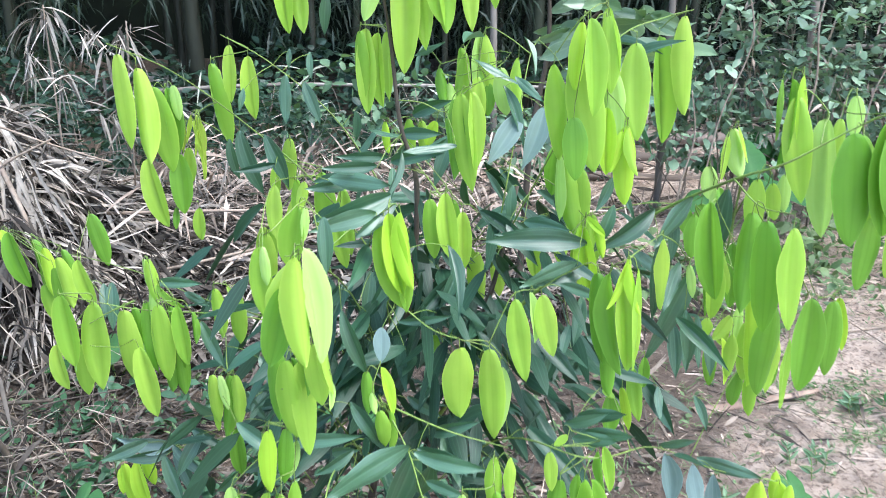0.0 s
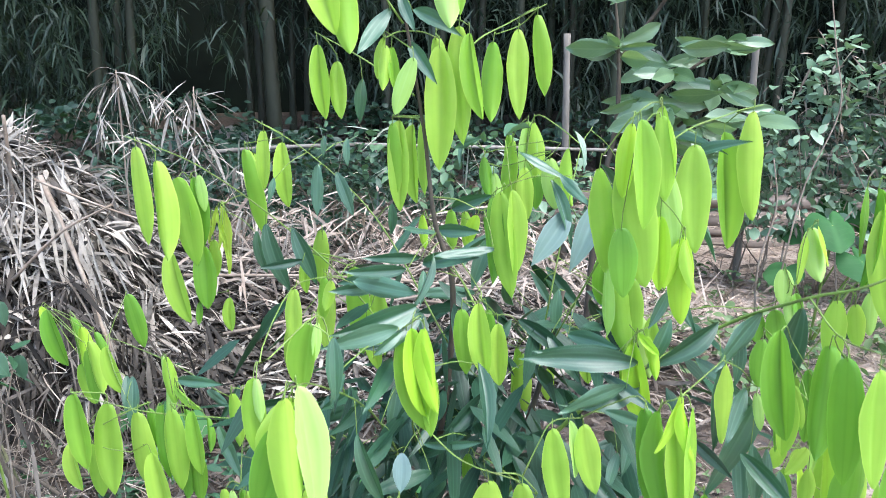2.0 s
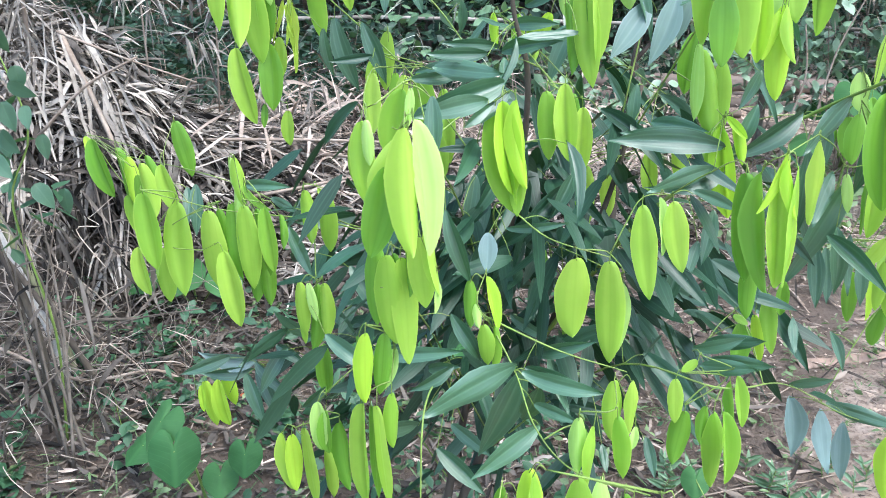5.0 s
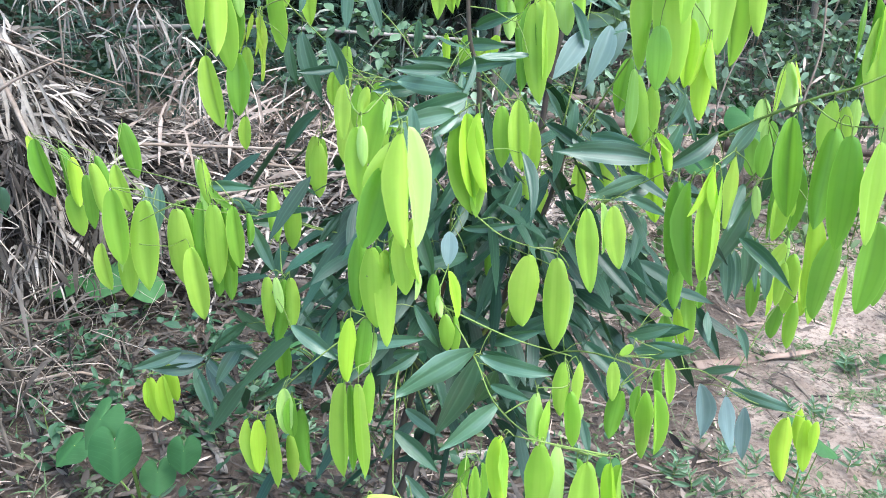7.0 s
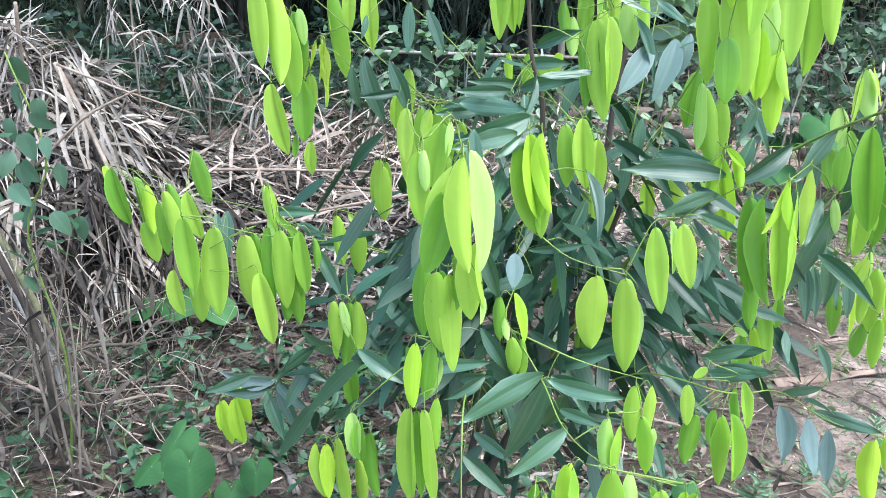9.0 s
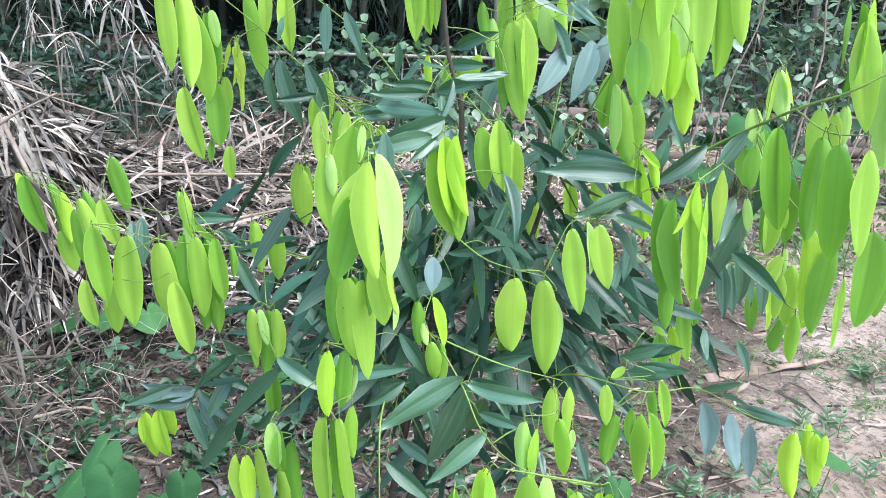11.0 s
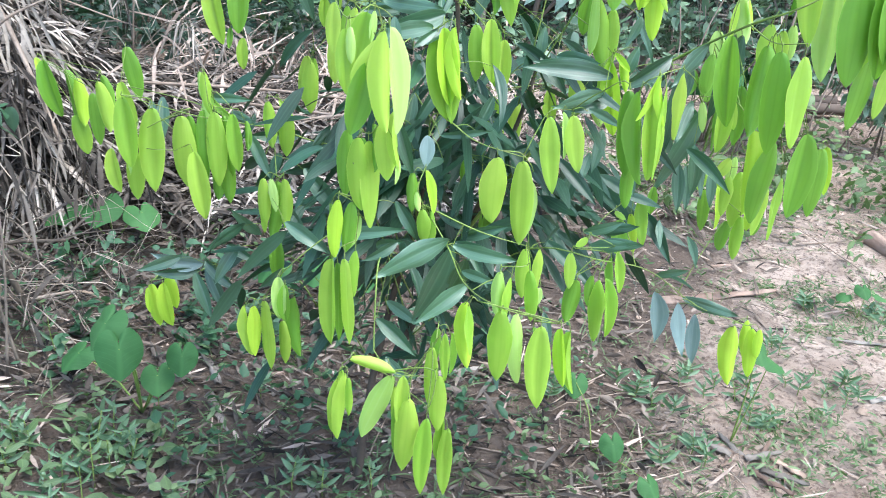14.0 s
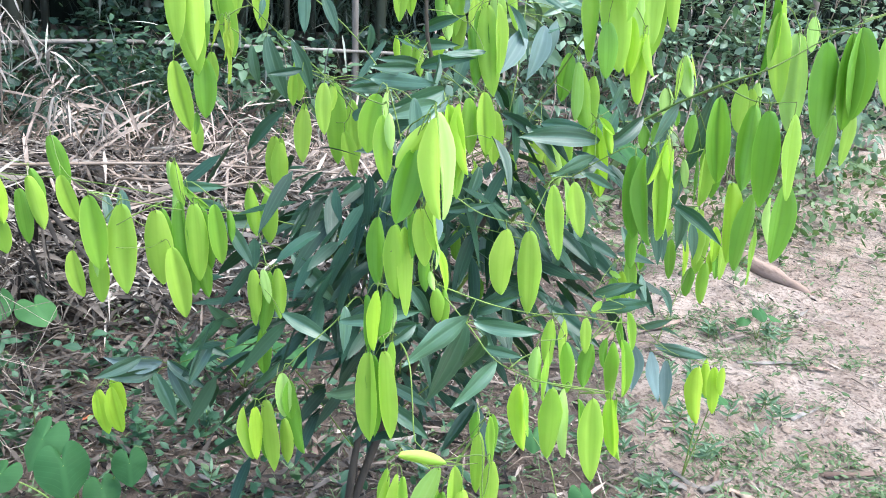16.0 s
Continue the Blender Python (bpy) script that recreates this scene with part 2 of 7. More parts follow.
LITTER = rough_material("dry_litter", (0.29, 0.225, 0.172), (0.38, 0.315, 0.255), (0.14, 0.10, 0.072), 26, 0.85, islands=True, spread=1.2, depth=0.002)
OLD_POLE = rough_material("rotten_pole", (0.13, 0.10, 0.078), (0.2, 0.16, 0.13), (0.07, 0.055, 0.042), 18, 0.9, objects=True, stretch=(0.15, 1, 1), depth=0.004)
TWIG = rough_material("dry_twig", (0.22, 0.165, 0.12), (0.33, 0.27, 0.21), (0.13, 0.1, 0.07), 40, 0.9, islands=True, spread=0.8, depth=0.002)
POLE = rough_material("weathered_pole", (0.15, 0.13, 0.105), (0.25, 0.225, 0.19), (0.08, 0.068, 0.054), 18, 0.85, objects=True, stretch=(1, 1, 0.15), depth=0.004)
MOSSY = rough_material("mossy_stem", (0.115, 0.12, 0.06), (0.17, 0.165, 0.095), (0.06, 0.05, 0.03), 30, 0.9, depth=0.003)
CANE = rough_material("dead_cane", (0.34, 0.315, 0.27), (0.5, 0.47, 0.41), (0.16, 0.135, 0.1), 22, 0.8, depth=0.003)
TENDRIL = rough_material("dry_tendril", (0.27, 0.215, 0.165), (0.42, 0.36, 0.29), (0.14, 0.11, 0.08), 40, 0.9, objects=True, spread=0.9, depth=0.002)
BAMBOO_DRY = rough_material("dry_bamboo_leaf", (0.15, 0.165, 0.12), (0.26, 0.275, 0.215), (0.08, 0.085, 0.06), 30, 0.8, islands=True, spread=1.3, depth=0.002)
HUSK = rough_material("bamboo_husk", (0.19, 0.125, 0.092), (0.32, 0.235, 0.175), (0.08, 0.052, 0.04), 22, 0.75, objects=True, spread=0.8, stretch=(1, 0.2, 1))
# dark brown of the heap's core, standing in for shade between its blades
HEAP_SHADE = rough_material("heap_shade", (0.045, 0.035, 0.027), (0.075, 0.058, 0.044), (0.025, 0.019, 0.015), 16, 0.95, depth=0.02, relief=0.9)
RED_LEAF = rough_material("red_dead_leaf", (0.3, 0.075, 0.03), (0.36, 0.12, 0.05), (0.18, 0.05, 0.03), 40, 0.6)
STONE = rough_material("clod", (0.3, 0.22, 0.16), (0.36, 0.28, 0.21), (0.2, 0.14, 0.1), 30, 0.95, objects=True, depth=0.006)
# near-black green: the shade deep in the wood, put into the colour
FOREST = rough_material("forest_shade", (0.006, 0.010, 0.006), (0.014, 0.02, 0.011), (0.004, 0.006, 0.004), 3, 1.0)


def soil_material():
    m, t, bsdf, out = nodes_of("soil")
    big = span(t, grain(t, 0.9, 4.0, coords="World"), 0.35, 0.65)
    mid = span(t, grain(t, 6.0, 5.0, coords="World"), 0.35, 0.7)
    fine = grain(t, 55.0, 8.0, 0.7, coords="World")
    col = mix(t, big, (0.45, 0.353, 0.275), (0.585, 0.477, 0.38))
    col = mix(t, maths(t, "MULTIPLY", mid, 0.55), col, (0.27, 0.19, 0.135))
    col = mix(t, span(t, fine, 0.48, 0.62, 0.0, 0.85), col, (0.17, 0.12, 0.09))
    # trodden bare earth turns to dark leaf mould beyond the path's edge
    g = t.nodes.new("ShaderNodeNewGeometry")
    xyz = t.nodes.new("ShaderNodeSeparateXYZ")
    t.links.new(g.outputs["Position"], xyz.inputs[0])
    edge = maths(t, "ADD", maths(t, "SUBTRACT", xyz.outputs["X"], maths(t, "MULTIPLY", xyz.outputs["Y"], 0.5)), maths(t, "MULTIPLY", grain(t, 1.6, 6.0, 0.7, coords="World"), 1.6))
    behind = maths(t, "MULTIPLY", span(t, xyz.outputs["Y"], 3.7, 4.7), span(t, xyz.outputs["X"], -0.6, 0.3))
    edge = maths(t, "ADD", edge, maths(t, "MULTIPLY", behind, 3.0))
    col = mix(t, span(t, edge, 0.45, 0.95, 0.9, 0.0), col, (0.104, 0.079, 0.059))
    t.links.new(col, bsdf.inputs["Base Color"])
    bsdf.inputs["Roughness"].default_value = 0.95
    bsdf.inputs["Specular IOR Level"].default_value = 0.2
    lump = maths(t, "ADD", maths(t, "MULTIPLY", mid, 0.8), fine)
    bump(t, bsdf, lump, 1.0, 0.035)
    return m


SOIL = soil_material()


# ---- ground ----
def hill(x, y, cx, cy, rx, ry):
    return np.exp(-(((x - cx) / rx) ** 2) - ((y - cy) / ry) ** 2)


def ground_height(x, y):
    x, y = np.asarray(x, float), np.asarray(y, float)
    h = 0.012 * np.sin(x * 3.1 + 1.3 * np.sin(y * 2.3)) + 0.010 * np.sin(y * 4.7 + x * 1.9) + 0.006 * np.sin(x * 11 + y * 7) + 0.005 * np.sin(y * 17 - x * 9)
    h = h + 0.05 * hill(x, y, -0.1, 1.5, 0.4, 0.35)
    return h + 0.10 * np.clip((y - 5.2) / 1.5, 0, 1) ** 2 * np.clip((x + 1) / 2, 0, 1)


def heap_height(x, y):
    """The dead-frond heap: a tall shoulder and a low bank that runs away from it."""
    x, y = np.asarray(x, float), np.asarray(y, float)
    h = 0.95 * hill(x, y, -2.45, 3.65, 0.75, 0.55) + 0.30 * hill(x, y, -1.75, 3.4, 0.45, 0.45)
    h = h + 0.34 * hill(x, y, -0.9, 4.2, 1.2, 0.75)
    # front bank added so that the dark core shows at the shadowed foot
    return h + 0.30 * hill(x, y, -1.9, 3.02, 0.6, 0.2)


def sheet(name, xs, ys, height, material, kind="structure", label="", category=""):
    gx, gy = np.meshgrid(xs, ys)
    v = np.stack([gx, gy, height(gx, gy)], -1).reshape(-1, 3)
    n, m = len(xs), len(ys)
    i = np.arange(n * m).reshape(m, n)
    f = np.stack([i[:-1, :-1], i[:-1, 1:], i[1:, 1:], i[1:, :-1]], -1).reshape(-1, 4)
    ob = new(name, mesh_data(name, v.tolist(), f.tolist(), material))
    return tagged(ob, label, category, kind=kind)


def stretched(a, b, n, reach):
    near = np.linspace(a, b, n)
    far = reach * np.linspace(0, 1, 9)[1:] ** 2
    return np.concatenate([a - far[::-1], near, b + far])


sheet("ground", stretched(-3.5, 4.5, 130, 60), stretched(-0.5, 8.0, 130, 60), ground_height, SOIL,
      label="brown trodden earth with fine clods and dark leaf mould", category="ground")

hxs, hys = np.linspace(-4.6, 1.2, 60), np.linspace(2.2, 5.6, 46)
heap = empty("dry_frond_heap", -2.0, 3.6, 0, "tall heap of grey-tan dead bamboo fronds on the ground", "leaf heap")
hx, hy = np.meshgrid(hxs, hys)
hz = heap_height(hx, hy) + 0.03 * np.sin(hx * 9 + hy * 4) * (heap_height(hx, hy) > 0.1) - 0.06
hv = np.stack([hx, hy, hz], -1).reshape(-1, 3)
hi = np.arange(hv.shape[0]).reshape(hx.shape)
hf = np.stack([hi[:-1, :-1], hi[:-1, 1:], hi[1:, 1:], hi[1:, :-1]], -1).reshape(-1, 4)
under(put("core", mesh_data("core", hv.tolist(), hf.tolist(), HEAP_SHADE), label="dark core sheet standing in for the shaded gaps of the heap"), heap)


def heap_blades(n, x0, x1, y0, y1, length, width, low):
    """Dead blades that lie on the heap and point downhill."""
    x, y = rng.uniform(x0, x1, n * 3), rng.uniform(y0, y1, n * 3)
    h = heap_height(x, y)
    keep = np.nonzero(h > np.where((y < 3.35) & (x < -1.2), low + 0.24, low))[0][:n]
    x, y, h = x[keep], y[keep], h[keep]
    e = 0.03
    gx, gy = (heap_height(x + e, y) - h) / e, (heap_height(x, y + e) - h) / e
    steep = np.clip(np.hypot(gx, gy), 0, 2)
    way = np.stack([-gx, -gy, -(gx**2 + gy**2)], 1) / (np.hypot(gx, gy)[:, None] + 1e-6)
    loose = ways(len(x), -10, 25)
    mixed = way * np.clip(steep, 0.12, 1.2)[:, None] * 0.8 + loose * rng.uniform(0.7, 2.2, len(x))[:, None]
    lift = rng.uniform(0.0, 0.09, len(x))
    base = np.stack([x, y, h + lift], 1)
    return blades(base, mixed, ways(len(x), -30, 30), rng.uniform(*length, len(x)), rng.uniform(*width, len(x)), rng.uniform(-0.1, 0.6, len(x)), 4, 0.35)


def stuff(name, packs, material, parent=None, label="", category="", kind="stuff"):
    verts, faces, uvs, k = [], [], [], 0
    for v, f, u in packs:
        verts.append(v)
        faces.append(f + k)
        uvs.append(u)
        k += len(v)
    ob = new(name, mesh_data(name, np.concatenate(verts).tolist(), np.concatenate(faces).tolist(), material, np.concatenate(uvs)))
    if parent is not None:
        under(ob, parent)
    return tagged(ob, label, category, kind=kind)


stuff("dead_blade", [heap_blades(1500, -3.6, -1.0, 2.7, 4.3, (0.06, 0.24), (0.005, 0.025), 0.12),
                     heap_blades(1700, -1.9, 0.9, 3.0, 4.9, (0.05, 0.18), (0.007, 0.025), 0.04), heap_blades(2400, -1.9, 0.9, 3.0, 4.9, (0.05, 0.26), (0.003, 0.014), 0.04)], DRY, heap, "grey-tan papery dead blades")

stuff("rotten_blade", [heap_blades(2600, -3.6, -1.0, 2.7, 4.3, (0.07, 0.24), (0.008, 0.03), 0.08), heap_blades(2600, -1.9, 0.9, 3.0, 4.9, (0.06, 0.2), (0.006, 0.028), 0.03)], SHADED_BLADE, heap, "brown blades in the heap, darkened for its shaded gaps")


def frond_tuft(x, y, z, n, spread, length):
    """A withered top whose blades hang from one knot."""
    base = np.tile(np.array([[x, y, z]]), (n, 1)) + rng.normal(0, 0.025, (n, 3))
    way = ways(n, -80, 25) * np.array([1, 0.8, 1])
    return blades(base, way, ways(n, -20, 20), rng.uniform(0.3, 0.85, n) * length, rng.uniform(0.004, 0.015, n), rng.uniform(0.1, 0.9, n) * spread, 4, 0.3)


tufts = []
for _ in range(210):
    tx, ty = rng.uniform(-3.3, -1.35), rng.uniform(2.85, 4.0)
    tz = float(heap_height(tx, ty))
    if tz < 0.2:
        continue
    k = int(rng.integers(7, 17))
    lean = np.array([tx + 2.45, ty - 3.65, rng.uniform(-0.3, 0.5)]) + rng.normal(0, 0.35, 3)
    lean = lean / np.linalg.norm(lean)
    base = np.array([tx, ty, tz + rng.uniform(0.0, 0.1)]) + rng.normal(0, 0.012, (k, 3))
    tufts.append(blades(base, lean + ways(k, -70, 70) * 1.1, ways(k, -25, 25), rng.uniform(0.10, 0.30, k), rng.uniform(0.005, 0.027, k), rng.uniform(0.0, 1.1, k), 4, 0.35))
for x, y, z, n, length in ((-1.6, 3.59, 1.33, 26, 0.24), (-1.23, 3.47, 1.27, 26, 0.2), (-1.42, 3.55, 1.24, 22, 0.18), (-1.2, 3.5, 1.08, 24, 0.18), (-1.7, 3.6, 1.15, 20, 0.22), (-1.52, 3.55, 1.08, 18, 0.2), (-1.3, 3.5, 1.16, 14, 0.16), (-1.08, 3.5, 0.95, 26, 0.16), (-1.35, 3.6, 0.9, 34, 0.2), (-1.1, 3.7, 0.75, 30, 0.2), (-0.95, 3.8, 0.66, 26, 0.18), (-1.97, 3.3, 1.08, 26, 0.4), (-2.25, 3.4, 1.14, 24, 0.4), (-2.55, 3.3, 1.1, 26, 0.4), (-1.85, 3.12, 0.9, 30, 0.42), (-2.15, 3.05, 0.85, 30, 0.42), (-1.62, 3.2, 0.78, 20, 0.3),
                           (-2.45, 3.0, 0.75, 24, 0.34), (-1.7, 3.05, 0.66, 16, 0.26), (-1.95, 2.95, 0.7, 18, 0.28), (-1.4, 3.2, 0.52, 12, 0.24), (-2.9, 3.3, 1.1, 24, 0.4)):
    tufts.append(frond_tuft(x, y, z, n, 0.9, length))
# dark blades hung where the heap's front hollow lies in shadow
front = []
for _ in range(90):
    tx, ty, k = rng.uniform(-2.6, -1.05), rng.uniform(2.75, 3.15), int(rng.integers(5, 12))
    tz = rng.uniform(0.32, 0.72) * (1.0 if tx < -1.4 else 0.7)
    base = np.array([tx, ty, tz]) + rng.normal(0, 0.02, (k, 3))
    front.append(blades(base, ways(k, -85, 5) * np.array([1, 0.6, 1]), ways(k, -25, 25), rng.uniform(0.08, 0.28, k), rng.uniform(0.003, 0.022, k), rng.uniform(-0.3, 0.9, k), 4, 0.35))
stuff("rotten_frond", front, SHADED_BLADE, heap, "fronds hanging at the heap's foot, its shade put in their colour")
stuff("hanging_frond", tufts, DRY, heap, "withered frond tops hanging over the heap")

for bx, by, bz, tx, ty, tz, w in ((-1.68, 3.12, 1.1, -1.3, 2.95, 0.5, 0.03), (-1.66, 3.1, 1.08, -1.38, 2.93, 0.42, 0.026), (-1.7, 3.1, 1.06, -1.5, 2.9, 0.32, 0.028), (-1.72, 3.1, 1.04, -1.58, 2.88, 0.3, 0.022), (-1.75, 3.12, 1.06, -1.72, 2.9, 0.4, 0.024), (-1.62, 3.1, 1.1, -1.42, 2.92, 0.62, 0.02),
                                   (-1.64, 3.08, 0.9, -1.48, 2.86, 0.2, 0.022), (-1.8, 3.1, 0.98, -1.86, 2.9, 0.35, 0.026), (-1.9, 3.12, 1.0, -1.98, 2.9, 0.42, 0.024), (-1.58, 3.1, 0.84, -1.36, 2.88, 0.24, 0.02), (-1.95, 3.1, 0.9, -1.9, 2.85, 0.2, 0.022), (-2.1, 3.1, 1.0, -2.2, 2.9, 0.4, 0.028)):
    run = np.array([[tx - bx, ty - by, tz - bz]])
    v, f, u = blades(np.array([[bx, by, bz]]), run + np.array([[0, 0, 0.18]]), rng.normal(0, 1, (1, 3)) * 0.4 + np.array([[1.0, 0.2, 0]]), np.array([float(np.linalg.norm(run))]), np.array([w * rng.uniform(0.4, 0.75)]), np.array([0.22]), 9, 0.5, 0.1, 0.35)
    v = v + np.repeat(rng.normal(0, 0.008, (10, 3)), 3, 0) + rng.normal(0, 0.002, v.shape)
    under(put("dead_sheath", mesh_data("dead_sheath", v.tolist(), f.tolist(), DRY, u), label="long pale dead sheath hanging down"), heap)


def dry_brush(n, x0, x1, y0, y1, height):
    """Standing straw: thin dead stems that lean every way, with ragged blades."""
    x, y = rng.uniform(x0, x1, n), rng.uniform(y0, y1, n)
    base = np.stack([x, y, heap_height(x, y) * 0.8], 1)
    return blades(base, ways(n, 5, 75), ways(n, -20, 20), rng.uniform(*height, n), rng.uniform(0.004, 0.012, n), rng.uniform(0.0, 0.5, n), 4, 0.3, 0.2)


def fallen_straw(n, x0, x1, y0, y1):
    """Broken dead stems and blades caught at all heights in the brush."""
    x, y = rng.uniform(x0, x1, n), rng.uniform(y0, y1, n)
    base = np.stack([x, y, heap_height(x, y) + rng.uniform(0.0, 1.0, n) ** 2 * 0.45], 1)
    return blades(base, ways(n, -30, 25), ways(n, -20, 20), rng.uniform(0.06, 0.4, n), rng.uniform(0.003, 0.022, n), rng.uniform(0.0, 0.7, n), 4, 0.3, 0.1)


stuff("straw", [dry_brush(260, -1.0, 0.7, 3.6, 5.0, (0.15, 0.6)), fallen_straw(1500, -1.3, 0.8, 3.5, 5.0), dry_brush(110, -1.7, -0.6, 3.6, 4.6, (0.15, 0.5)), dry_brush(150, 0.3, 1.3, 4.0, 5.0, (0.15, 0.5))], LITTER, heap, "upright straw-coloured dead stems")
n = 430
base = np.stack([rng.uniform(-2.4, 0.2, n), rng.uniform(4.5, 5.2, n), rng.uniform(0.1, 1.0, n) ** 1.3], 1)
stuff("caught_blade", [blades(base, ways(n, -85, 20), ways(n, -20, 20), rng.uniform(0.05, 0.22, n), rng.uniform(0.003, 0.014, n), rng.uniform(0.0, 0.9, n), 4, 0.3)], BAMBOO_DRY, heap, "grey-green withered bamboo leaves caught in the undergrowth")
for a, b, r in (((-1.72, 2.9, 0.66), (-1.32, 2.9, 0.95), 0.006), ((-1.62, 2.95, 1.02), (-1.12, 2.9, 0.87), 0.005), ((-1.62, 3.65, 0.7), (-1.6, 3.6, 1.36), 0.005), ((-1.3, 3.6, 0.6), (-1.22, 3.47, 1.31), 0.0045),
                ((-2.0, 3.4, 0.8), (-1.93, 3.3, 1.2), 0.012), ((-1.75, 3.2, 0.98), (-1.35, 2.85, 0.42), 0.012), ((-2.3, 3.4, 0.9), (-2.26, 3.4, 1.25), 0.012),
                ((-1.4, 3.5, 0.5), (0.1, 3.6, 0.46), 0.008), ((-1.1, 3.3, 0.32), (0.35, 3.9, 0.42), 0.007), ((-0.9, 3.7, 0.4), (0.5, 3.5, 0.3), 0.008)):
    mid = (Vector(a) + Vector(b)) / 2 + Vector((0, 0, random.uniform(-0.03, 0.05)))
    line = smooth_line([a, mid, b], 5)
    v, f = tube(line, taper(len(line), r, r * 0.6), 6)
    under(put("stalk", mesh_data("stalk", v, f, TWIG), label="dry leaning stalk"), heap)

# ---- fallen litter, twigs and weeds on the ground ----


def strewn(n, x0, x1, y0, y1, length, width, lift=0.012, tilt=(-6, 14)):
    x, y = rng.uniform(x0, x1, n), rng.uniform(y0, y1, n)
    base = np.stack([x, y, np.maximum(ground_height(x, y), heap_height(x, y) - 0.05) + rng.uniform(0.002, lift, n)], 1)
    return blades(base, ways(n, *tilt), ways(n, -25, 25), rng.uniform(*length, n), rng.uniform(*width, n), rng.uniform(-0.05, 0.12, n), 3, 0.3)


stuff("leaf_litter", [strewn(1900, -1.2, 1.9, 3.4, 5.6, (0.05, 0.2), (0.005, 0.018), 0.04, (-6, 35)),
                      strewn(420, -1.3, 0.8, 0.9, 2.6, (0.03, 0.12), (0.003, 0.014), 0.02, (-6, 18)),
                      strewn(480, 0.6, 3.8, 1.0, 5.0, (0.03, 0.13), (0.004, 0.016), 0.012, (-3, 9)),
                      strewn(500, 0.5, 3.8, 0.9, 5.2, (0.012, 0.06), (0.003, 0.012), 0.006, (-4, 8)),
                      strewn(400, 2.0, 6.0, 3.5, 7.5, (0.05, 0.2), (0.01, 0.03), 0.012),
                      strewn(700, -2.0, 4.0, 5.0, 8.5, (0.08, 0.3), (0.01, 0.03), 0.05)], LITTER,
      label="tan dead leaves strewn over the soil", category="leaf litter")
# litter darkened where the heap and the bush shade the ground
stuff("rotted_litter", [strewn(2600, -2.8, -0.3, 2.1, 3.2, (0.03, 0.14), (0.004, 0.016), 0.06, (-6, 35)), strewn(1500, -1.9, 0.4, 1.2, 3.0, (0.03, 0.13), (0.006, 0.02), 0.03, (-6, 25))], SHADED_BLADE,
      label="black-brown litter blades at the heap's foot, shade put in their colour", category="leaf litter")
stuff("damp_litter", [strewn(2200, -3.0, 0.9, 1.2, 3.6, (0.02, 0.085), (0.006, 0.024), 0.03, (-6, 30)),
                      strewn(900, -1.4, 1.6, 2.4, 5.4, (0.05, 0.2), (0.005, 0.018), 0.04, (-6, 35)),
                      strewn(1700, 0.4, 4.0, 0.9, 5.4, (0.012, 0.07), (0.003, 0.012), 0.006, (-4, 8)),
                      strewn(300, -2.0, 5.0, 5.0, 8.5, (0.08, 0.3), (0.01, 0.03), 0.05)], DULL,
      label="dull brown dead leaves matted on the soil", category="leaf litter")


def twigs(n, x0, x1, y0, y1, length, r):
    out = []
    for _ in range(n):
        x, y, g, ln = rng.uniform(x0, x1), rng.uniform(y0, y1), rng.uniform(0, 6.28), rng.uniform(*length)
        pts = []
        for k in range(4):
            u = (k / 3 - 0.5) * ln
            px, py = x + math.cos(g) * u + rng.normal(0, 0.006), y + math.sin(g) * u + rng.normal(0, 0.006)
            pts.append(Vector((px, py, float(np.maximum(ground_height(px, py), heap_height(px, py) - 0.05)) + 0.006 + abs(rng.normal(0, 0.008)))))
        out.append(tube(pts, taper(4, r * rng.uniform(0.6, 1.2), r * 0.4), 4))
    return joined(out)


for box in ((170, -2.6, 0.9, 1.5, 3.4, (0.08, 0.5), 0.003), (130, 0.4, 3.2, 1.0, 4.2, (0.05, 0.3), 0.0025), (150, -1.6, 2.4, 3.2, 6.5, (0.15, 0.8), 0.005)):
    v, f = twigs(*box)
    tagged(new("fallen_twigs", mesh_data("fallen_twigs", v, f, TWIG)), "thin dry twigs lying on the earth", "twigs", kind="stuff")


def weed_patch(n, x0, x1, y0, y1, leaves, length, width, lift):
    out = []
    for _ in range(n):
        x, y = rng.uniform(x0, x1), rng.uniform(y0, y1)
        z = float(ground_height(x, y))
        k = int(rng.integers(*leaves))
        tall = rng.uniform(*lift)
        base = np.array([x, y, z]) + np.stack([rng.normal(0, 0.012, k), rng.normal(0, 0.012, k), rng.uniform(0.0, tall, k)], 1)
        out.append(blades(base, ways(k, 5, 60), ways(k, -15, 15), rng.uniform(*length, k), rng.uniform(*width, k), rng.uniform(0.1, 0.6, k), 3, 0.25))
    return out


stuff("ground_cover", [strewn(360, -1.9, 0.7, 1.1, 3.0, (0.015, 0.04), (0.008, 0.022), 0.07, (-10, 35)),
                       strewn(150, -1.6, -0.5, 1.0, 1.7, (0.03, 0.07), (0.018, 0.035), 0.08, (-10, 35)), strewn(160, 0.7, 2.4, 1.2, 3.2, (0.015, 0.04), (0.008, 0.02), 0.03, (-5, 30))], WEED,
      label="low broad-leaved green ground cover", category="weeds")
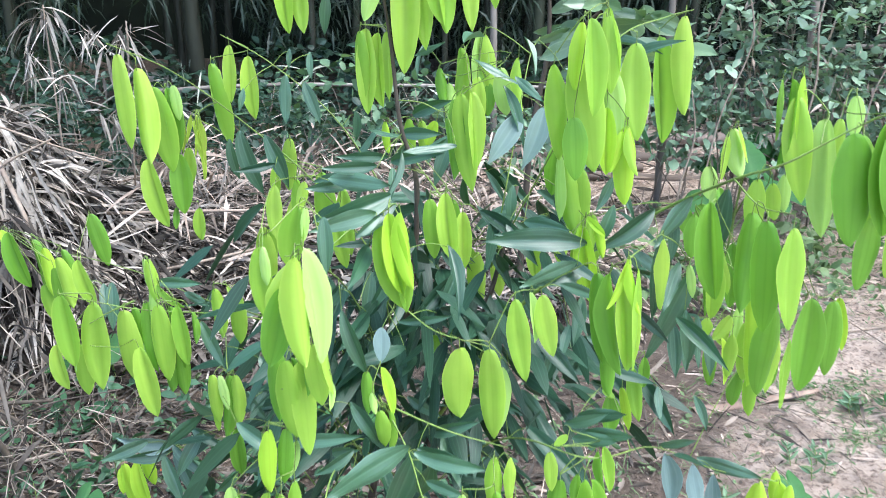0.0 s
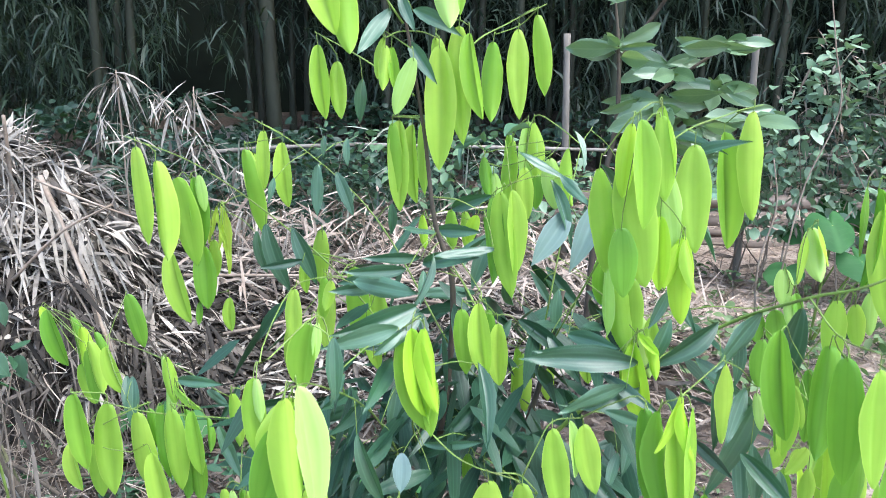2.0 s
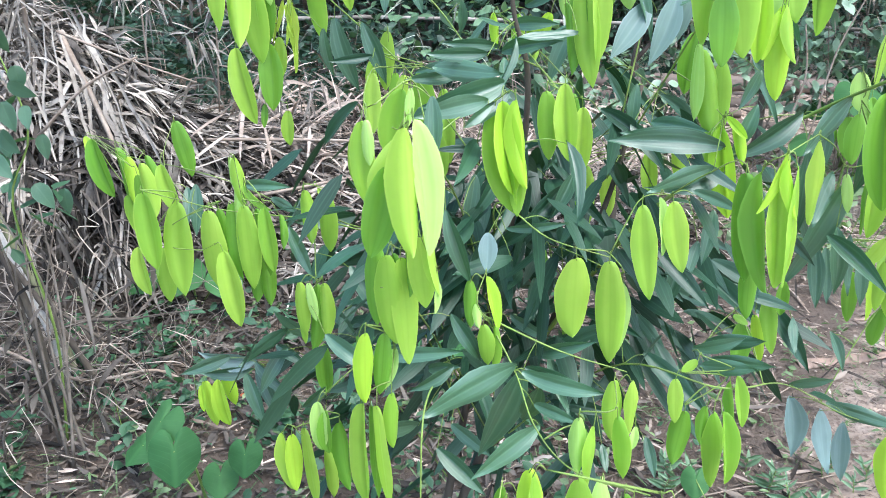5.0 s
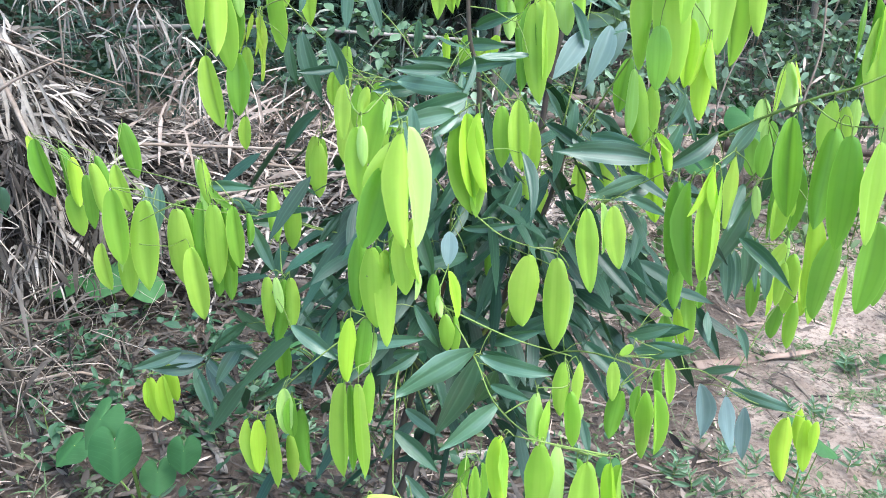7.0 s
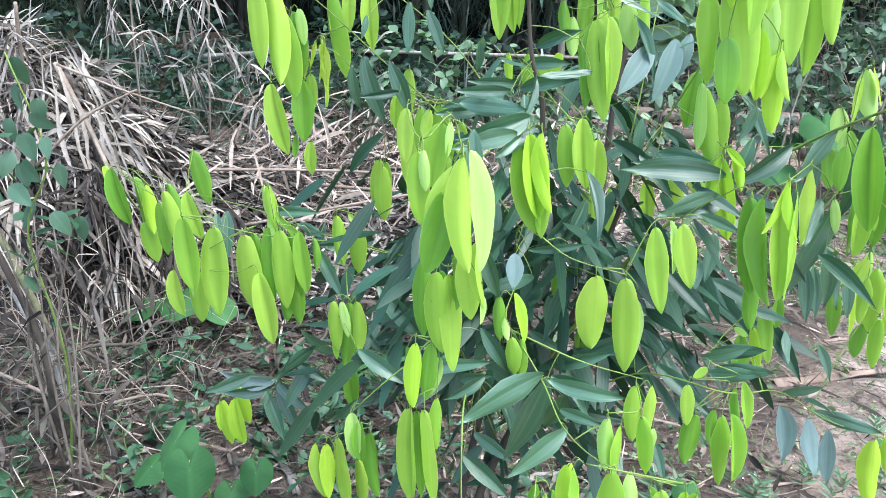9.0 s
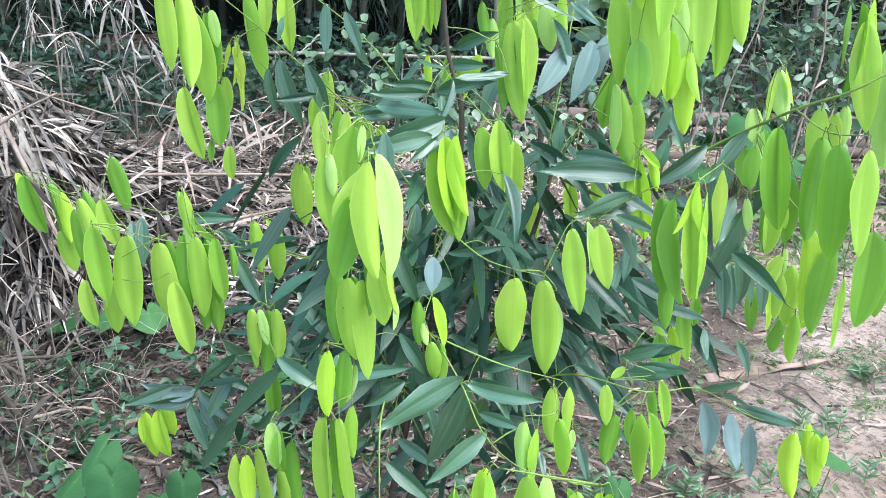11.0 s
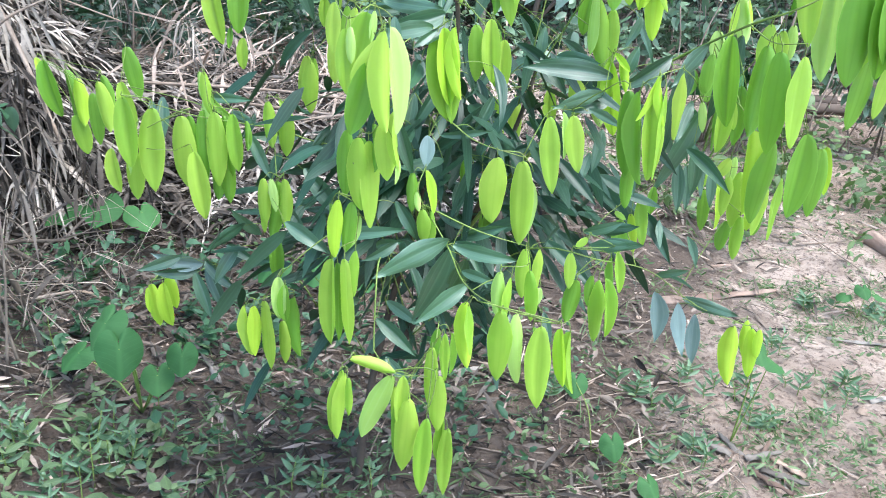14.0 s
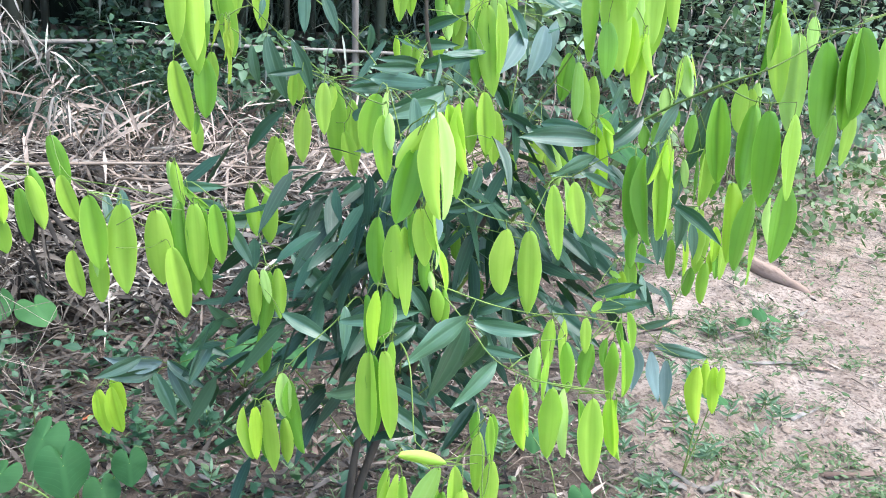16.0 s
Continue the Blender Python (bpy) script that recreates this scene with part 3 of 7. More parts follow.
stuff("herb_carpet", [strewn(900, -1.9, 0.6, 1.05, 2.9, (0.012, 0.035), (0.006, 0.018), 0.06, (-10, 45)), strewn(260, -0.7, 0.3, 1.5, 2.4, (0.02, 0.055), (0.012, 0.03), 0.12, (-10, 40)), strewn(500, -2.2, 0.2, 2.0, 3.2, (0.02, 0.05), (0.01, 0.028), 0.12, (-10, 45))]
      + weed_patch(26, -1.5, -0.35, 1.9, 2.75, (9, 18), (0.03, 0.075), (0.014, 0.036), (0.04, 0.17)) + weed_patch(12, -1.75, -1.1, 1.5, 1.9, (9, 16), (0.05, 0.1), (0.025, 0.05), (0.05, 0.2)), HERB,
      label="dark green small-leaved herbs among litter", category="weeds")
stuff("soil_debris", [strewn(5200, -1.8, 0.9, 0.9, 3.0, (0.008, 0.05), (0.002, 0.008), 0.008, (-8, 20)), strewn(3600, 0.4, 4.0, 0.9, 5.0, (0.006, 0.035), (0.002, 0.006), 0.005, (-8, 15))], DULL,
      label="crumbled brown plant debris on the soil", category="leaf litter")
stuff("ground_weeds", weed_patch(45, -1.5, -0.6, 1.05, 1.7, (6, 12), (0.03, 0.075), (0.008, 0.02), (0.03, 0.16))
      + weed_patch(150, -1.6, 0.8, 1.3, 3.1, (5, 10), (0.015, 0.045), (0.006, 0.018), (0.02, 0.11))
      + weed_patch(70, -0.6, 1.0, 0.9, 1.7, (4, 9), (0.02, 0.05), (0.004, 0.012), (0.02, 0.09))
      + weed_patch(380, 0.8, 3.6, 1.2, 4.4, (5, 10), (0.012, 0.045), (0.003, 0.012), (0.008, 0.06)) + weed_patch(150, 0.95, 1.6, 1.4, 1.95, (6, 12), (0.012, 0.05), (0.003, 0.010), (0.01, 0.06)) + weed_patch(110, 1.4, 2.1, 2.4, 3.0, (6, 12), (0.012, 0.05), (0.003, 0.010), (0.01, 0.06))
      + weed_patch(90, 1.2, 4.0, 3.4, 5.5, (6, 12), (0.03, 0.08), (0.012, 0.03), (0.03, 0.14))
      + weed_patch(60, 0.6, 2.2, 3.2, 5.0, (6, 12), (0.03, 0.08), (0.012, 0.03), (0.03, 0.2)), WEED,
      label="small green weeds sprouting from the soil", category="weeds")
gx = weed_patch(260, 0.7, 3.4, 1.2, 4.2, (5, 11), (0.03, 0.09), (0.002, 0.004), (0.004, 0.012)) + weed_patch(240, -1.5, 0.9, 1.0, 2.4, (5, 10), (0.03, 0.11), (0.002, 0.005), (0.004, 0.012))
stuff("grass_tufts", gx, WEED, label="thin green grass tufts on bare earth", category="grass")


def pole(name, a, b, r0, r1, material, label, category, parent=None, group="", nodes=0, bend=0.0, sides=9):
    """A round pole; nodes: how many swollen joints it has."""
    a, b = Vector(a), Vector(b)
    n = max(nodes * 3, 6)
    line, radii = [], []
    side = Vector((random.uniform(-1, 1), random.uniform(-1, 1), random.uniform(-1, 1))) * bend
    for i in range(n + 1):
        s = i / n
        line.append(a.lerp(b, s) + side * math.sin(math.pi * s))
        radii.append((r0 + (r1 - r0) * s) * (1.14 if nodes and i % 3 == 0 else 1.0))
    v, f = tube(line, radii, sides, 0.09)
    ob = put(name, mesh_data(name, v, f, material))
    if parent is not None:
        return under(ob, parent)
    return tagged(ob, label, category, group)


# ---- fence of poles ----
fence = empty("pole_fence", 0.4, 5.4, 0, "weathered bamboo pole fence with crooked rails", "fence")
for x, y, z, r, lean in ((0.36, 5.4, 1.49, 0.022, -0.05), (1.47, 5.4, 1.5, 0.024, -0.03), (2.36, 5.4, 1.42, 0.024, -0.04), (3.7, 5.4, 1.4, 0.03, 0.03)):
    pole("post", (x - lean, y, -0.1), (x, y, z), r, r * 0.9, POLE, "", "", fence, nodes=4, bend=0.022)
for a, b, r in (((-1.75, 4.98, 0.785), (-0.9, 5.25, 0.81), 0.017), ((-1.0, 5.33, 0.8), (0.9, 5.36, 0.8), 0.014), ((0.7, 5.42, 0.82), (2.6, 5.36, 0.78), 0.014), ((2.3, 5.44, 1.06), (4.4, 5.5, 1.1), 0.018), ((2.0, 5.5, 0.76), (3.5, 5.46, 0.8), 0.013), ((1.9, 5.5, 0.58), (3.4, 5.48, 0.63), 0.02)):
    pole("rail", a, b, r * 0.8, r * 0.65, POLE, "", "", fence, nodes=6, bend=0.012)

for x0, y0, x1, y1, r in ((0.2, 6.6, 3.4, 6.4, 0.05), (0.5, 7.0, 4.4, 6.9, 0.06), (1.0, 6.1, 3.0, 5.95, 0.035), (2.2, 6.0, 5.2, 6.2, 0.045), (0.1, 6.3, 1.6, 6.25, 0.03)):
    z0, z1 = float(ground_height(x0, y0)), float(ground_height(x1, y1))
    pole("fallen_bamboo_pole", (x0, y0, z0 + r * 0.9), (x1, y1, z1 + r * 0.9), r, r * 0.8, OLD_POLE, "brown dead bamboo pole lying on the earth", "pole", group="fallen poles", nodes=7, bend=0.02)

# ---- log pieces and husks on the path ----


def plain_leaf(name, material, rows=8, belly=0.55, fold=0.2, arch=0.25, wave=0.0, tip=0.9, cup=0.0, sway=0.0):
    """One leaf of unit length along -z, unit width along x, face towards -y; base at the origin. The blade is fuller at its base than at its pointed tip."""
    verts, faces, uvs = [], [], []
    cols = 6
    for i in range(rows + 1):
        s = 0.5 - 0.5 * math.cos(math.pi * i / rows)
        q = s ** (math.log(0.5) / math.log(belly))
        w = 0.5 * math.sin(math.pi * min(max(q, 0.0), 1.0)) ** (tip * (0.82 + 0.5 * s)) if 0 < i < rows else 0.008
        if 0 < i < rows:
            w = max(w, 0.02)
        for j in range(cols + 1):
            u = j / cols * 2 - 1
            y = arch * (s * s - 0.15 * s) + 0.45 * (cup * u * u * w - fold * abs(u) * w * (1.15 - 0.3 * abs(u))) + 0.4 * wave * math.sin(s * 9 + u * 2) * 0.04 * abs(u)
            verts.append((u * w * (1 + 0.04 * wave * math.sin(s * 13 + u * 3)) + sway * s * (1 - s) * 2, y, -s))
            uvs.append((j / cols, s))
    for i in range(rows):
        for j in range(cols):
            a = i * (cols + 1) + j
            faces.append((a, a + cols + 1, a + cols + 2, a + 1))
    return mesh_data(name, verts, faces, material, uvs)


def leaf_matrix(base, tip, width, turn, depth=1.0):
    """Stretch a unit leaf from base to tip, its face turned about its own line."""
    base, tip = Vector(base), Vector(tip)
    run = tip - base
    length = run.length
    down = run / length
    face = Vector((0, -1, 0.15))
    face = face - face.dot(down) * down
    if face.length < 0.05:
        face = Vector((0, 0, 1)) - down.z * down
    face.normalize()
    side = (-down).cross(-face) * -1
    r = Matrix((side, -face, -down)).transposed().to_4x4()
    return Matrix.Translation(base) @ r @ Matrix.Rotation(radians(turn), 4, "Z") @ Matrix.Diagonal((width, length * depth, length, 1))


def husk(name, a, b, width, label, category, material, curl=1.6):
    """A curled sheath piece: a bent strip with thickness that tapers to its end."""
    a, b = Vector(a), Vector(b)
    along = (b - a).normalized()
    side = along.cross(Vector((0, 0, 1))).normalized()
    bm = bmesh.new()
    n, k = 8, 6
    rows = []
    for i in range(n + 1):
        s = i / n
        w = width * (1 - 0.75 * s * s) * (1 + 0.06 * math.sin(i * 2.1))
        ring = []
        for j in range(k + 1):
            g = (j / k - 0.5) * 2 * curl
            r = w / 2
            ring.append(bm.verts.new(a.lerp(b, s) + side * math.sin(g) * r + Vector((0, 0, 1)) * (r * (math.cos(g) - math.cos(curl)) + 0.004 * math.sin(i * 1.7 + j))))
        rows.append(ring)
    for p, q in zip(rows, rows[1:]):
        for j in range(k):
            bm.faces.new((p[j], p[j + 1], q[j + 1], q[j]))
    bmesh.ops.recalc_face_normals(bm, faces=bm.faces)
    bmesh.ops.solidify(bm, geom=bm.faces[:], thickness=0.003)
    for f in bm.faces:
        f.smooth = True
    me = bpy.data.meshes.new(name)
    bm.to_mesh(me)
    bm.free()
    me.materials.append(material)
    return tagged(new(name, me), label, category)


husk("bamboo_husk_log", (2.2, 3.52, 0.0), (2.33, 3.1, 0.0), 0.10, "curled brown bamboo sheath lying like a log", "husk", HUSK, 2.4)
husk("bamboo_husk", (0.98, 2.72, 0.0), (1.52, 2.9, 0.0), 0.08, "long curled brown bark strip beside the bush", "husk", HUSK, 0.85)
husk("bark_strip", (1.4, 1.76, 0.0), (1.75, 1.73, 0.0), 0.035, "dark curled bark strip on the earth", "husk", HUSK, 0.6)
husk("pale_husk", (-0.6, 1.88, 0.01), (-0.5, 1.68, 0.012), 0.042, "pale dry husk chip on the soil", "husk", POLE, 0.9)
husk("pale_husk", (-0.42, 1.8, 0.0), (-0.3, 1.9, 0.012), 0.034, "pale dry husk chip on the soil", "husk", POLE, 0.9)
husk("pale_husk", (-0.02, 2.05, 0.0), (0.22, 2.12, 0.012), 0.05, "pale dry husk chip under the bush", "husk", POLE, 0.8)
husk("pale_husk", (1.55, 2.5, 0.0), (1.85, 2.46, 0.005), 0.03, "pale flat splinter on the path", "husk", POLE, 0.7)
husk("pale_husk", (1.5, 2.08, 0.0), (1.66, 2.13, 0.005), 0.045, "pale flat splinter on the path", "husk", POLE, 0.7)
for x, y, g, s in ((1.2, 1.45, 0.3, 1.0), (0.95, 1.72, 1.9, 1.0), (1.1, 1.66, 2.4, 0.8), (1.02, 1.6, 2.2, 0.9), (2.1, 2.9, 0.5, 0.9), (1.9, 2.4, 2.8, 0.8), (2.4, 4.0, 1.1, 1.2), (2.9, 4.2, 2.0, 1.1), (1.3, 3.1, 0.2, 0.8), (2.7, 3.4, 0.9, 0.9)):
    husk("dead_leaf", (x, y, 0.0), (x + 0.13 * s * math.cos(g), y + 0.13 * s * math.sin(g), 0.006), 0.032 * s, "tan dead leaf curled on the path", "leaf", POLE if s > 0.85 else HUSK, 0.8)
for dx, dy, g, s in ((-0.04, 0.03, 2.6, 1.1), (0.0, 0.02, 0.2, 1.2), (0.03, -0.02, 5.6, 1.3), (0.0, -0.03, 4.9, 0.9), (-0.05, 0.0, 3.9, 0.8), (0.05, 0.03, 0.9, 0.8), (0.02, -0.06, 5.2, 1.0)):
    x, y = 0.94 + dx, 1.69 + dy
    z = float(ground_height(x, y)) + 0.006
    husk("dead_leaf", (x, y, z), (x + 0.1 * s * math.cos(g), y + 0.1 * s * math.sin(g), z + 0.02), 0.034 * s, "pale pinkish dead leaf in a small heap on the path", "leaf", POLE if s > 1.0 else HUSK, 0.7)
husk("red_dead_leaf", (-0.62, 1.25, 0.0), (-0.54, 1.25, 0.006), 0.05, "rust red dead leaf on the weedy soil", "leaf", RED_LEAF, 0.7)
husk("red_dead_leaf", (-0.8, 1.95, 0.0), (-0.72, 1.92, 0.006), 0.05, "rust brown dead leaf on the soil", "leaf", RED_LEAF, 0.7)
husk("red_dead_leaf", (-0.55, 2.0, 0.0), (-0.4, 2.02, 0.006), 0.075, "pinkish brown broad dead leaf on the soil", "leaf", HUSK, 0.7)

for x, y, g, s, w, kind in ((-0.58, 1.92, 2.0, 1.3, 0.9, 0), (-0.42, 1.89, 0.7, 0.9, 0.9, 0), (-0.8, 1.6, 0.2, 1.5, 0.8, 0), (-0.77, 1.8, 0.1, 0.7, 1.8, 1), (-0.54, 2.14, 0.3, 0.6, 1.6, 1), (-0.84, 2.29, 0.5, 0.6, 1.5, 2), (-0.52, 2.13, 0.2, 0.8, 1.7, 1),
                            (-0.52, 2.39, 0.8, 0.8, 1.3, 1), (-0.6, 1.98, 2.2, 1.4, 1.0, 0), (-0.41, 1.9, 2.5, 0.8, 1.0, 0), (-1.0, 2.3, 1.0, 0.9, 1.2, 1), (-1.15, 2.0, 0.6, 1.1, 0.7, 0), (-0.2, 1.7, 0.3, 0.9, 1.2, 1), (-0.05, 1.85, 2.8, 1.0, 0.9, 0), (-0.3, 2.3, 1.2, 1.2, 0.8, 0), (0.1, 1.6, 0.9, 0.7, 1.4, 1),
                            (-0.95, 1.7, 0.4, 0.5, 1.6, 1), (-0.7, 2.5, 0.1, 1.3, 0.8, 0), (0.35, 2.2, 0.5, 1.0, 1.0, 0), (0.3, 1.75, 2.1, 0.8, 1.2, 1), (-0.15, 2.05, 1.5, 0.7, 1.5, 1), (-0.66, 1.48, 0.2, 1.2, 0.9, 0)):
    z = float(ground_height(x, y)) + 0.004
    husk("dead_leaf", (x, y, z), (x + 0.11 * s * math.cos(g), y + 0.11 * s * math.sin(g), z + 0.012), 0.03 * s * w, ("pale papery dead leaf lying on dark soil", "pinkish brown curled dead leaf on dark soil", "rust orange dead leaf on dark soil")[kind], "leaf", (POLE, HUSK, RED_LEAF)[kind], 0.6)

LANCE_SET = [plain_leaf("lance_leaf", LANCE, 6, 0.42, 0.25, 0.2, 0.5, 0.8)]


def lance_weed(x, y, tall, turns):
    """An upright weed with crossed pairs of narrow leaves."""
    z = float(ground_height(x, y))
    thing = empty("lance_leaved_weed", x, y, z, "upright green weed with narrow paired leaves on soil", "weed", "lance-leaved weeds")
    top = Vector((x + random.gauss(0, 0.012), y + random.gauss(0, 0.012), z + tall))
    line = smooth_line([(x, y, z - 0.005), ((x + top.x) / 2 + random.gauss(0, 0.004), y, z + tall / 2), tuple(top)], 4)
    v, f = tube(line, taper(len(line), 0.0018, 0.001), 5)
    under(put("stem", mesh_data("stem", v, f, STEM)), thing)
    for k in range(turns):
        s = 0.3 + 0.7 * k / max(turns - 1, 1)
        p = Vector((x, y, z)).lerp(top, s)
        g = k * 1.57 + random.gauss(0, 0.3)
        ln = random.uniform(0.035, 0.06) * (1.25 - 0.5 * s)
        for q in (g, g + math.pi):
            e = radians(random.uniform(5, 50))
            tip = p + Vector((math.cos(q) * math.cos(e), math.sin(q) * math.cos(e), math.sin(e))) * ln
            under(put("leaf", LANCE_SET[0], m=leaf_matrix(p, tip, ln * random.uniform(0.2, 0.3), random.uniform(-25, 25))), thing)


WEED_SPOTS = [(random.uniform(-1.15, -0.72), random.uniform(1.32, 1.62)) for _ in range(26)] + [(random.uniform(-0.7, 0.1), random.uniform(1.35, 1.7)) for _ in range(5)] + [(random.uniform(-1.1, -0.3), random.uniform(1.7, 2.3)) for _ in range(8)]
WEED_SPOTS += [(x + random.gauss(0, 0.05), y + random.gauss(0, 0.06)) for x, y in ((1.03, 1.88), (1.44, 2.11), (0.81, 1.68), (0.82, 2.07), (1.02, 2.06), (1.29, 2.03), (1.64, 2.76), (1.86, 2.72), (1.29, 2.31), (0.48, 2.04), (0.71, 2.03)) for _ in range(4)]
for x, y in WEED_SPOTS:
    lance_weed(x, y, random.uniform(0.05, 0.16) if x < 0.3 else random.uniform(0.03, 0.085), random.randint(3, 5))


def clod(x, y, r):
    bm = bmesh.new()
    bmesh.ops.create_icosphere(bm, subdivisions=2, radius=r)
    for v in bm.verts:
        v.co *= 1 + 0.75 * noise.noise(v.co * (2.2 / r) + Vector((x * 9, y * 9, 0)))
        v.co.z *= 0.45
    for f in bm.faces:
        f.smooth = False
    me = bpy.data.meshes.new("soil_clod")
    bm.to_mesh(me)
    bm.free()
    me.materials.append(STONE)
    ob = tagged(new("soil_clod", me), "small uneven lump of brown earth on the path", "clod", "soil clods")
    ob.location = (x, y, float(ground_height(x, y)) + r * 0.2)



# crumbs of earth too small to count
n = 5200
cx, cy, cr = rng.uniform(-1.5, 4.0, n), rng.uniform(0.9, 5.2, n), rng.uniform(0.002, 0.007, n)
octa = np.array([(1, 0, 0), (0, 1, 0), (-1, 0, 0), (0, -1, 0), (0, 0, 0.8), (0, 0, -0.6)])
cv = octa[None] * cr[:, None, None] * rng.uniform(0.6, 1.3, (n, 6, 1)) + np.stack([cx, cy, ground_height(cx, cy) + 0.002], 1)[:, None]
tri = np.array([(0, 1, 4), (1, 2, 4), (2, 3, 4), (3, 0, 4), (1, 0, 5), (2, 1, 5), (3, 2, 5), (0, 3, 5)])
cf = (tri[None] + (np.arange(n) * 6)[:, None, None]).reshape(-1, 3)
CRUMB = rough_material("crumb", (0.36, 0.28, 0.22), (0.45, 0.36, 0.29), (0.2, 0.14, 0.1), 60, 0.95, islands=True, spread=1.0)
tagged(new("soil_crumbs", mesh_data("soil_crumbs", cv.reshape(-1, 3).tolist(), cf.tolist(), CRUMB)), "fine brown crumbs of earth over the path", "soil", kind="stuff")

for _ in range(70):
    clod(random.uniform(0.6, 3.4), random.uniform(1.2, 4.4), random.choice((0.006, 0.008, 0.011, 0.014, 0.02)))

# ---- heart-leaved taro ----


def heart_leaf(name, size, droop):
    """A broad heart-shaped blade with a notch at the stalk and sagging sides, tip along -y."""
    verts, faces, uvs = [], [], []
    n, rings = 40, 5
    verts.append((0, 0, 0))
    uvs.append((0.5, 0.3))
    for r in range(1, rings + 1):
        q = r / rings
        for k in range(n):
            g = 2 * math.pi * k / n
            lobe = float(np.interp(math.degrees(min(g, 2 * math.pi - g)), (0, 12, 30, 60, 95, 130, 152, 166, 174, 180), (0.66, 0.59, 0.52, 0.49, 0.48, 0.49, 0.50, 0.43, 0.26, 0.13)))
            x, y = math.sin(g) * lobe * q * size, -math.cos(g) * lobe * q * size
            z = -droop * size * q * q * (0.35 + 0.4 * abs(math.sin(g)) ** 2) + 0.025 * size * math.sin(5 * g) * q * q
            verts.append((x, y, z))
            uvs.append((0.5 + 0.5 * q * math.sin(g) * 0.9, 0.3 - 0.5 * q * math.cos(g)))
    for k in range(n):
        faces.append((0, 1 + k, 1 + (k + 1) % n))
    for r in range(rings - 1):
        for k in range(n):
            a, b = 1 + r * n + k, 1 + r * n + (k + 1) % n
            faces.append((a, a + n, b + n, b))
    return mesh_data(name, verts, faces, TARO, uvs)


def taro(x, y, leaves, label):
    z = float(ground_height(x, y))
    thing = empty("taro_plant", x, y, z, label, "taro plant", "taro plants")
    for lx, ly, lz, size, tilt, turn in leaves:
        line = smooth_line([(x, y, z), ((x + lx) / 2 + 0.01, (y + ly) / 2, z + (lz - z) * 0.65), (lx, ly, lz)], 5)
        v, f = tube(line, taper(len(line), 0.03 * size, 0.015 * size), 6)
        under(put("stalk", mesh_data("stalk", v, f, STEM)), thing)
        under(put("leaf", heart_leaf("leaf", size, 0.22), m=pose(lx, ly, lz, tilt, 0, turn)), thing)


taro(-0.76, 1.78, ((-0.80, 1.66, 0.35, 0.115, 48, -38), (-0.75, 1.60, 0.315, 0.12, 52, 18), (-0.625, 1.70, 0.245, 0.085, 50, 10), (-0.69, 1.7, 0.18, 0.09, 30, 15), (-0.95, 1.85, 0.14, 0.1, 25, -30)), "broad green heart-leaved taro beside the bush")
taro(0.5, 1.72, ((0.53, 1.64, 0.09, 0.075, 45, 10), (0.46, 1.86, 0.14, 0.075, 40, -10), (0.6, 1.5, 0.07, 0.07, 40, 30)), "young green taro seedling under the bush")
taro(1.6, 4.3, ((1.58, 4.15, 0.66, 0.24, 35, 5), (1.72, 4.1, 0.5, 0.24, 35, 30), (1.4, 4.2, 0.42, 0.2, 20, -35), (1.9, 4.3, 0.45, 0.22, 30, 50)), "tall green taro clump at the path's edge")
taro(1.95, 5.2, ((1.95, 5.05, 0.55, 0.26, 30, 0), (2.15, 5.1, 0.45, 0.22, 25, 40), (1.75, 5.1, 0.4, 0.22, 20, -30)), "green taro clump before the fence")
taro(0.93, 1.80, ((0.90, 1.75, 0.36, 0.09, 35, 20), (0.97, 1.78, 0.30, 0.08, 25, 70)), "young green taro seedling at the path's edge")
taro(1.78, 2.72, ((1.76, 2.70, 0.12, 0.07, 30, 0), (1.84, 2.72, 0.09, 0.06, 20, 60), (1.7, 2.72, 0.08, 0.06, 20, -60)), "small bright green seedling on the path")
taro(-1.2, 2.9, ((-1.2, 2.8, 0.2, 0.16, 30, 0), (-1.35, 2.82, 0.16, 0.14, 25, -40), (-1.05, 2.8, 0.18, 0.14, 25, 30)), "dark green taro at the foot of the heap")
taro(-0.35, 2.5, ((-0.35, 2.4, 0.2, 0.13, 30, 0), (-0.5, 2.45, 0.16, 0.12, 25, -40), (-0.2, 2.42, 0.17, 0.12, 25, 30)), "dark green seedling on the littered soil")

# ---- broad-leaved sapling behind the bush ----


BROAD_SET = [plain_leaf("broad_leaf", BROAD, 8, b, f, a, 1.0, 0.8) for b, f, a in ((0.6, 0.25, 0.2), (0.64, 0.1, 0.35), (0.58, 0.35, 0.05))]
sapling = empty("broadleaf_sapling", 0.42, 3.1, 0, "grey-green broad-leaved sapling on a thin dark trunk", "sapling")
limbs = [[(0.34, 3.12, -0.02), (0.36, 3.11, 0.5), (0.376, 3.1, 0.95), (0.42, 3.1, 1.25), (0.41, 3.1, 1.5), (0.39, 3.1, 1.66)], [(0.376, 3.1, 0.95), (0.55, 3.15, 1.15), (0.72, 3.12, 1.3), (0.86, 3.08, 1.27)],
         [(0.42, 3.1, 1.2), (0.56, 3.1, 1.36), (0.66, 3.1, 1.44), (0.76, 3.1, 1.51)], [(0.41, 3.1, 1.45), (0.52, 3.14, 1.6), (0.62, 3.1, 1.73), (0.79, 3.06, 1.75)]]
LIMB_OBS = []
for k, pts in enumerate(limbs):
    line = smooth_line(pts, 5)
    v, f = tube(line, taper(len(line), 0.016 if k == 0 else 0.008, 0.004), 7, 0.06)
    LIMB_OBS.append(under(put("trunk" if k == 0 else "limb", mesh_data("limb", v, f, BARK)), sapling))
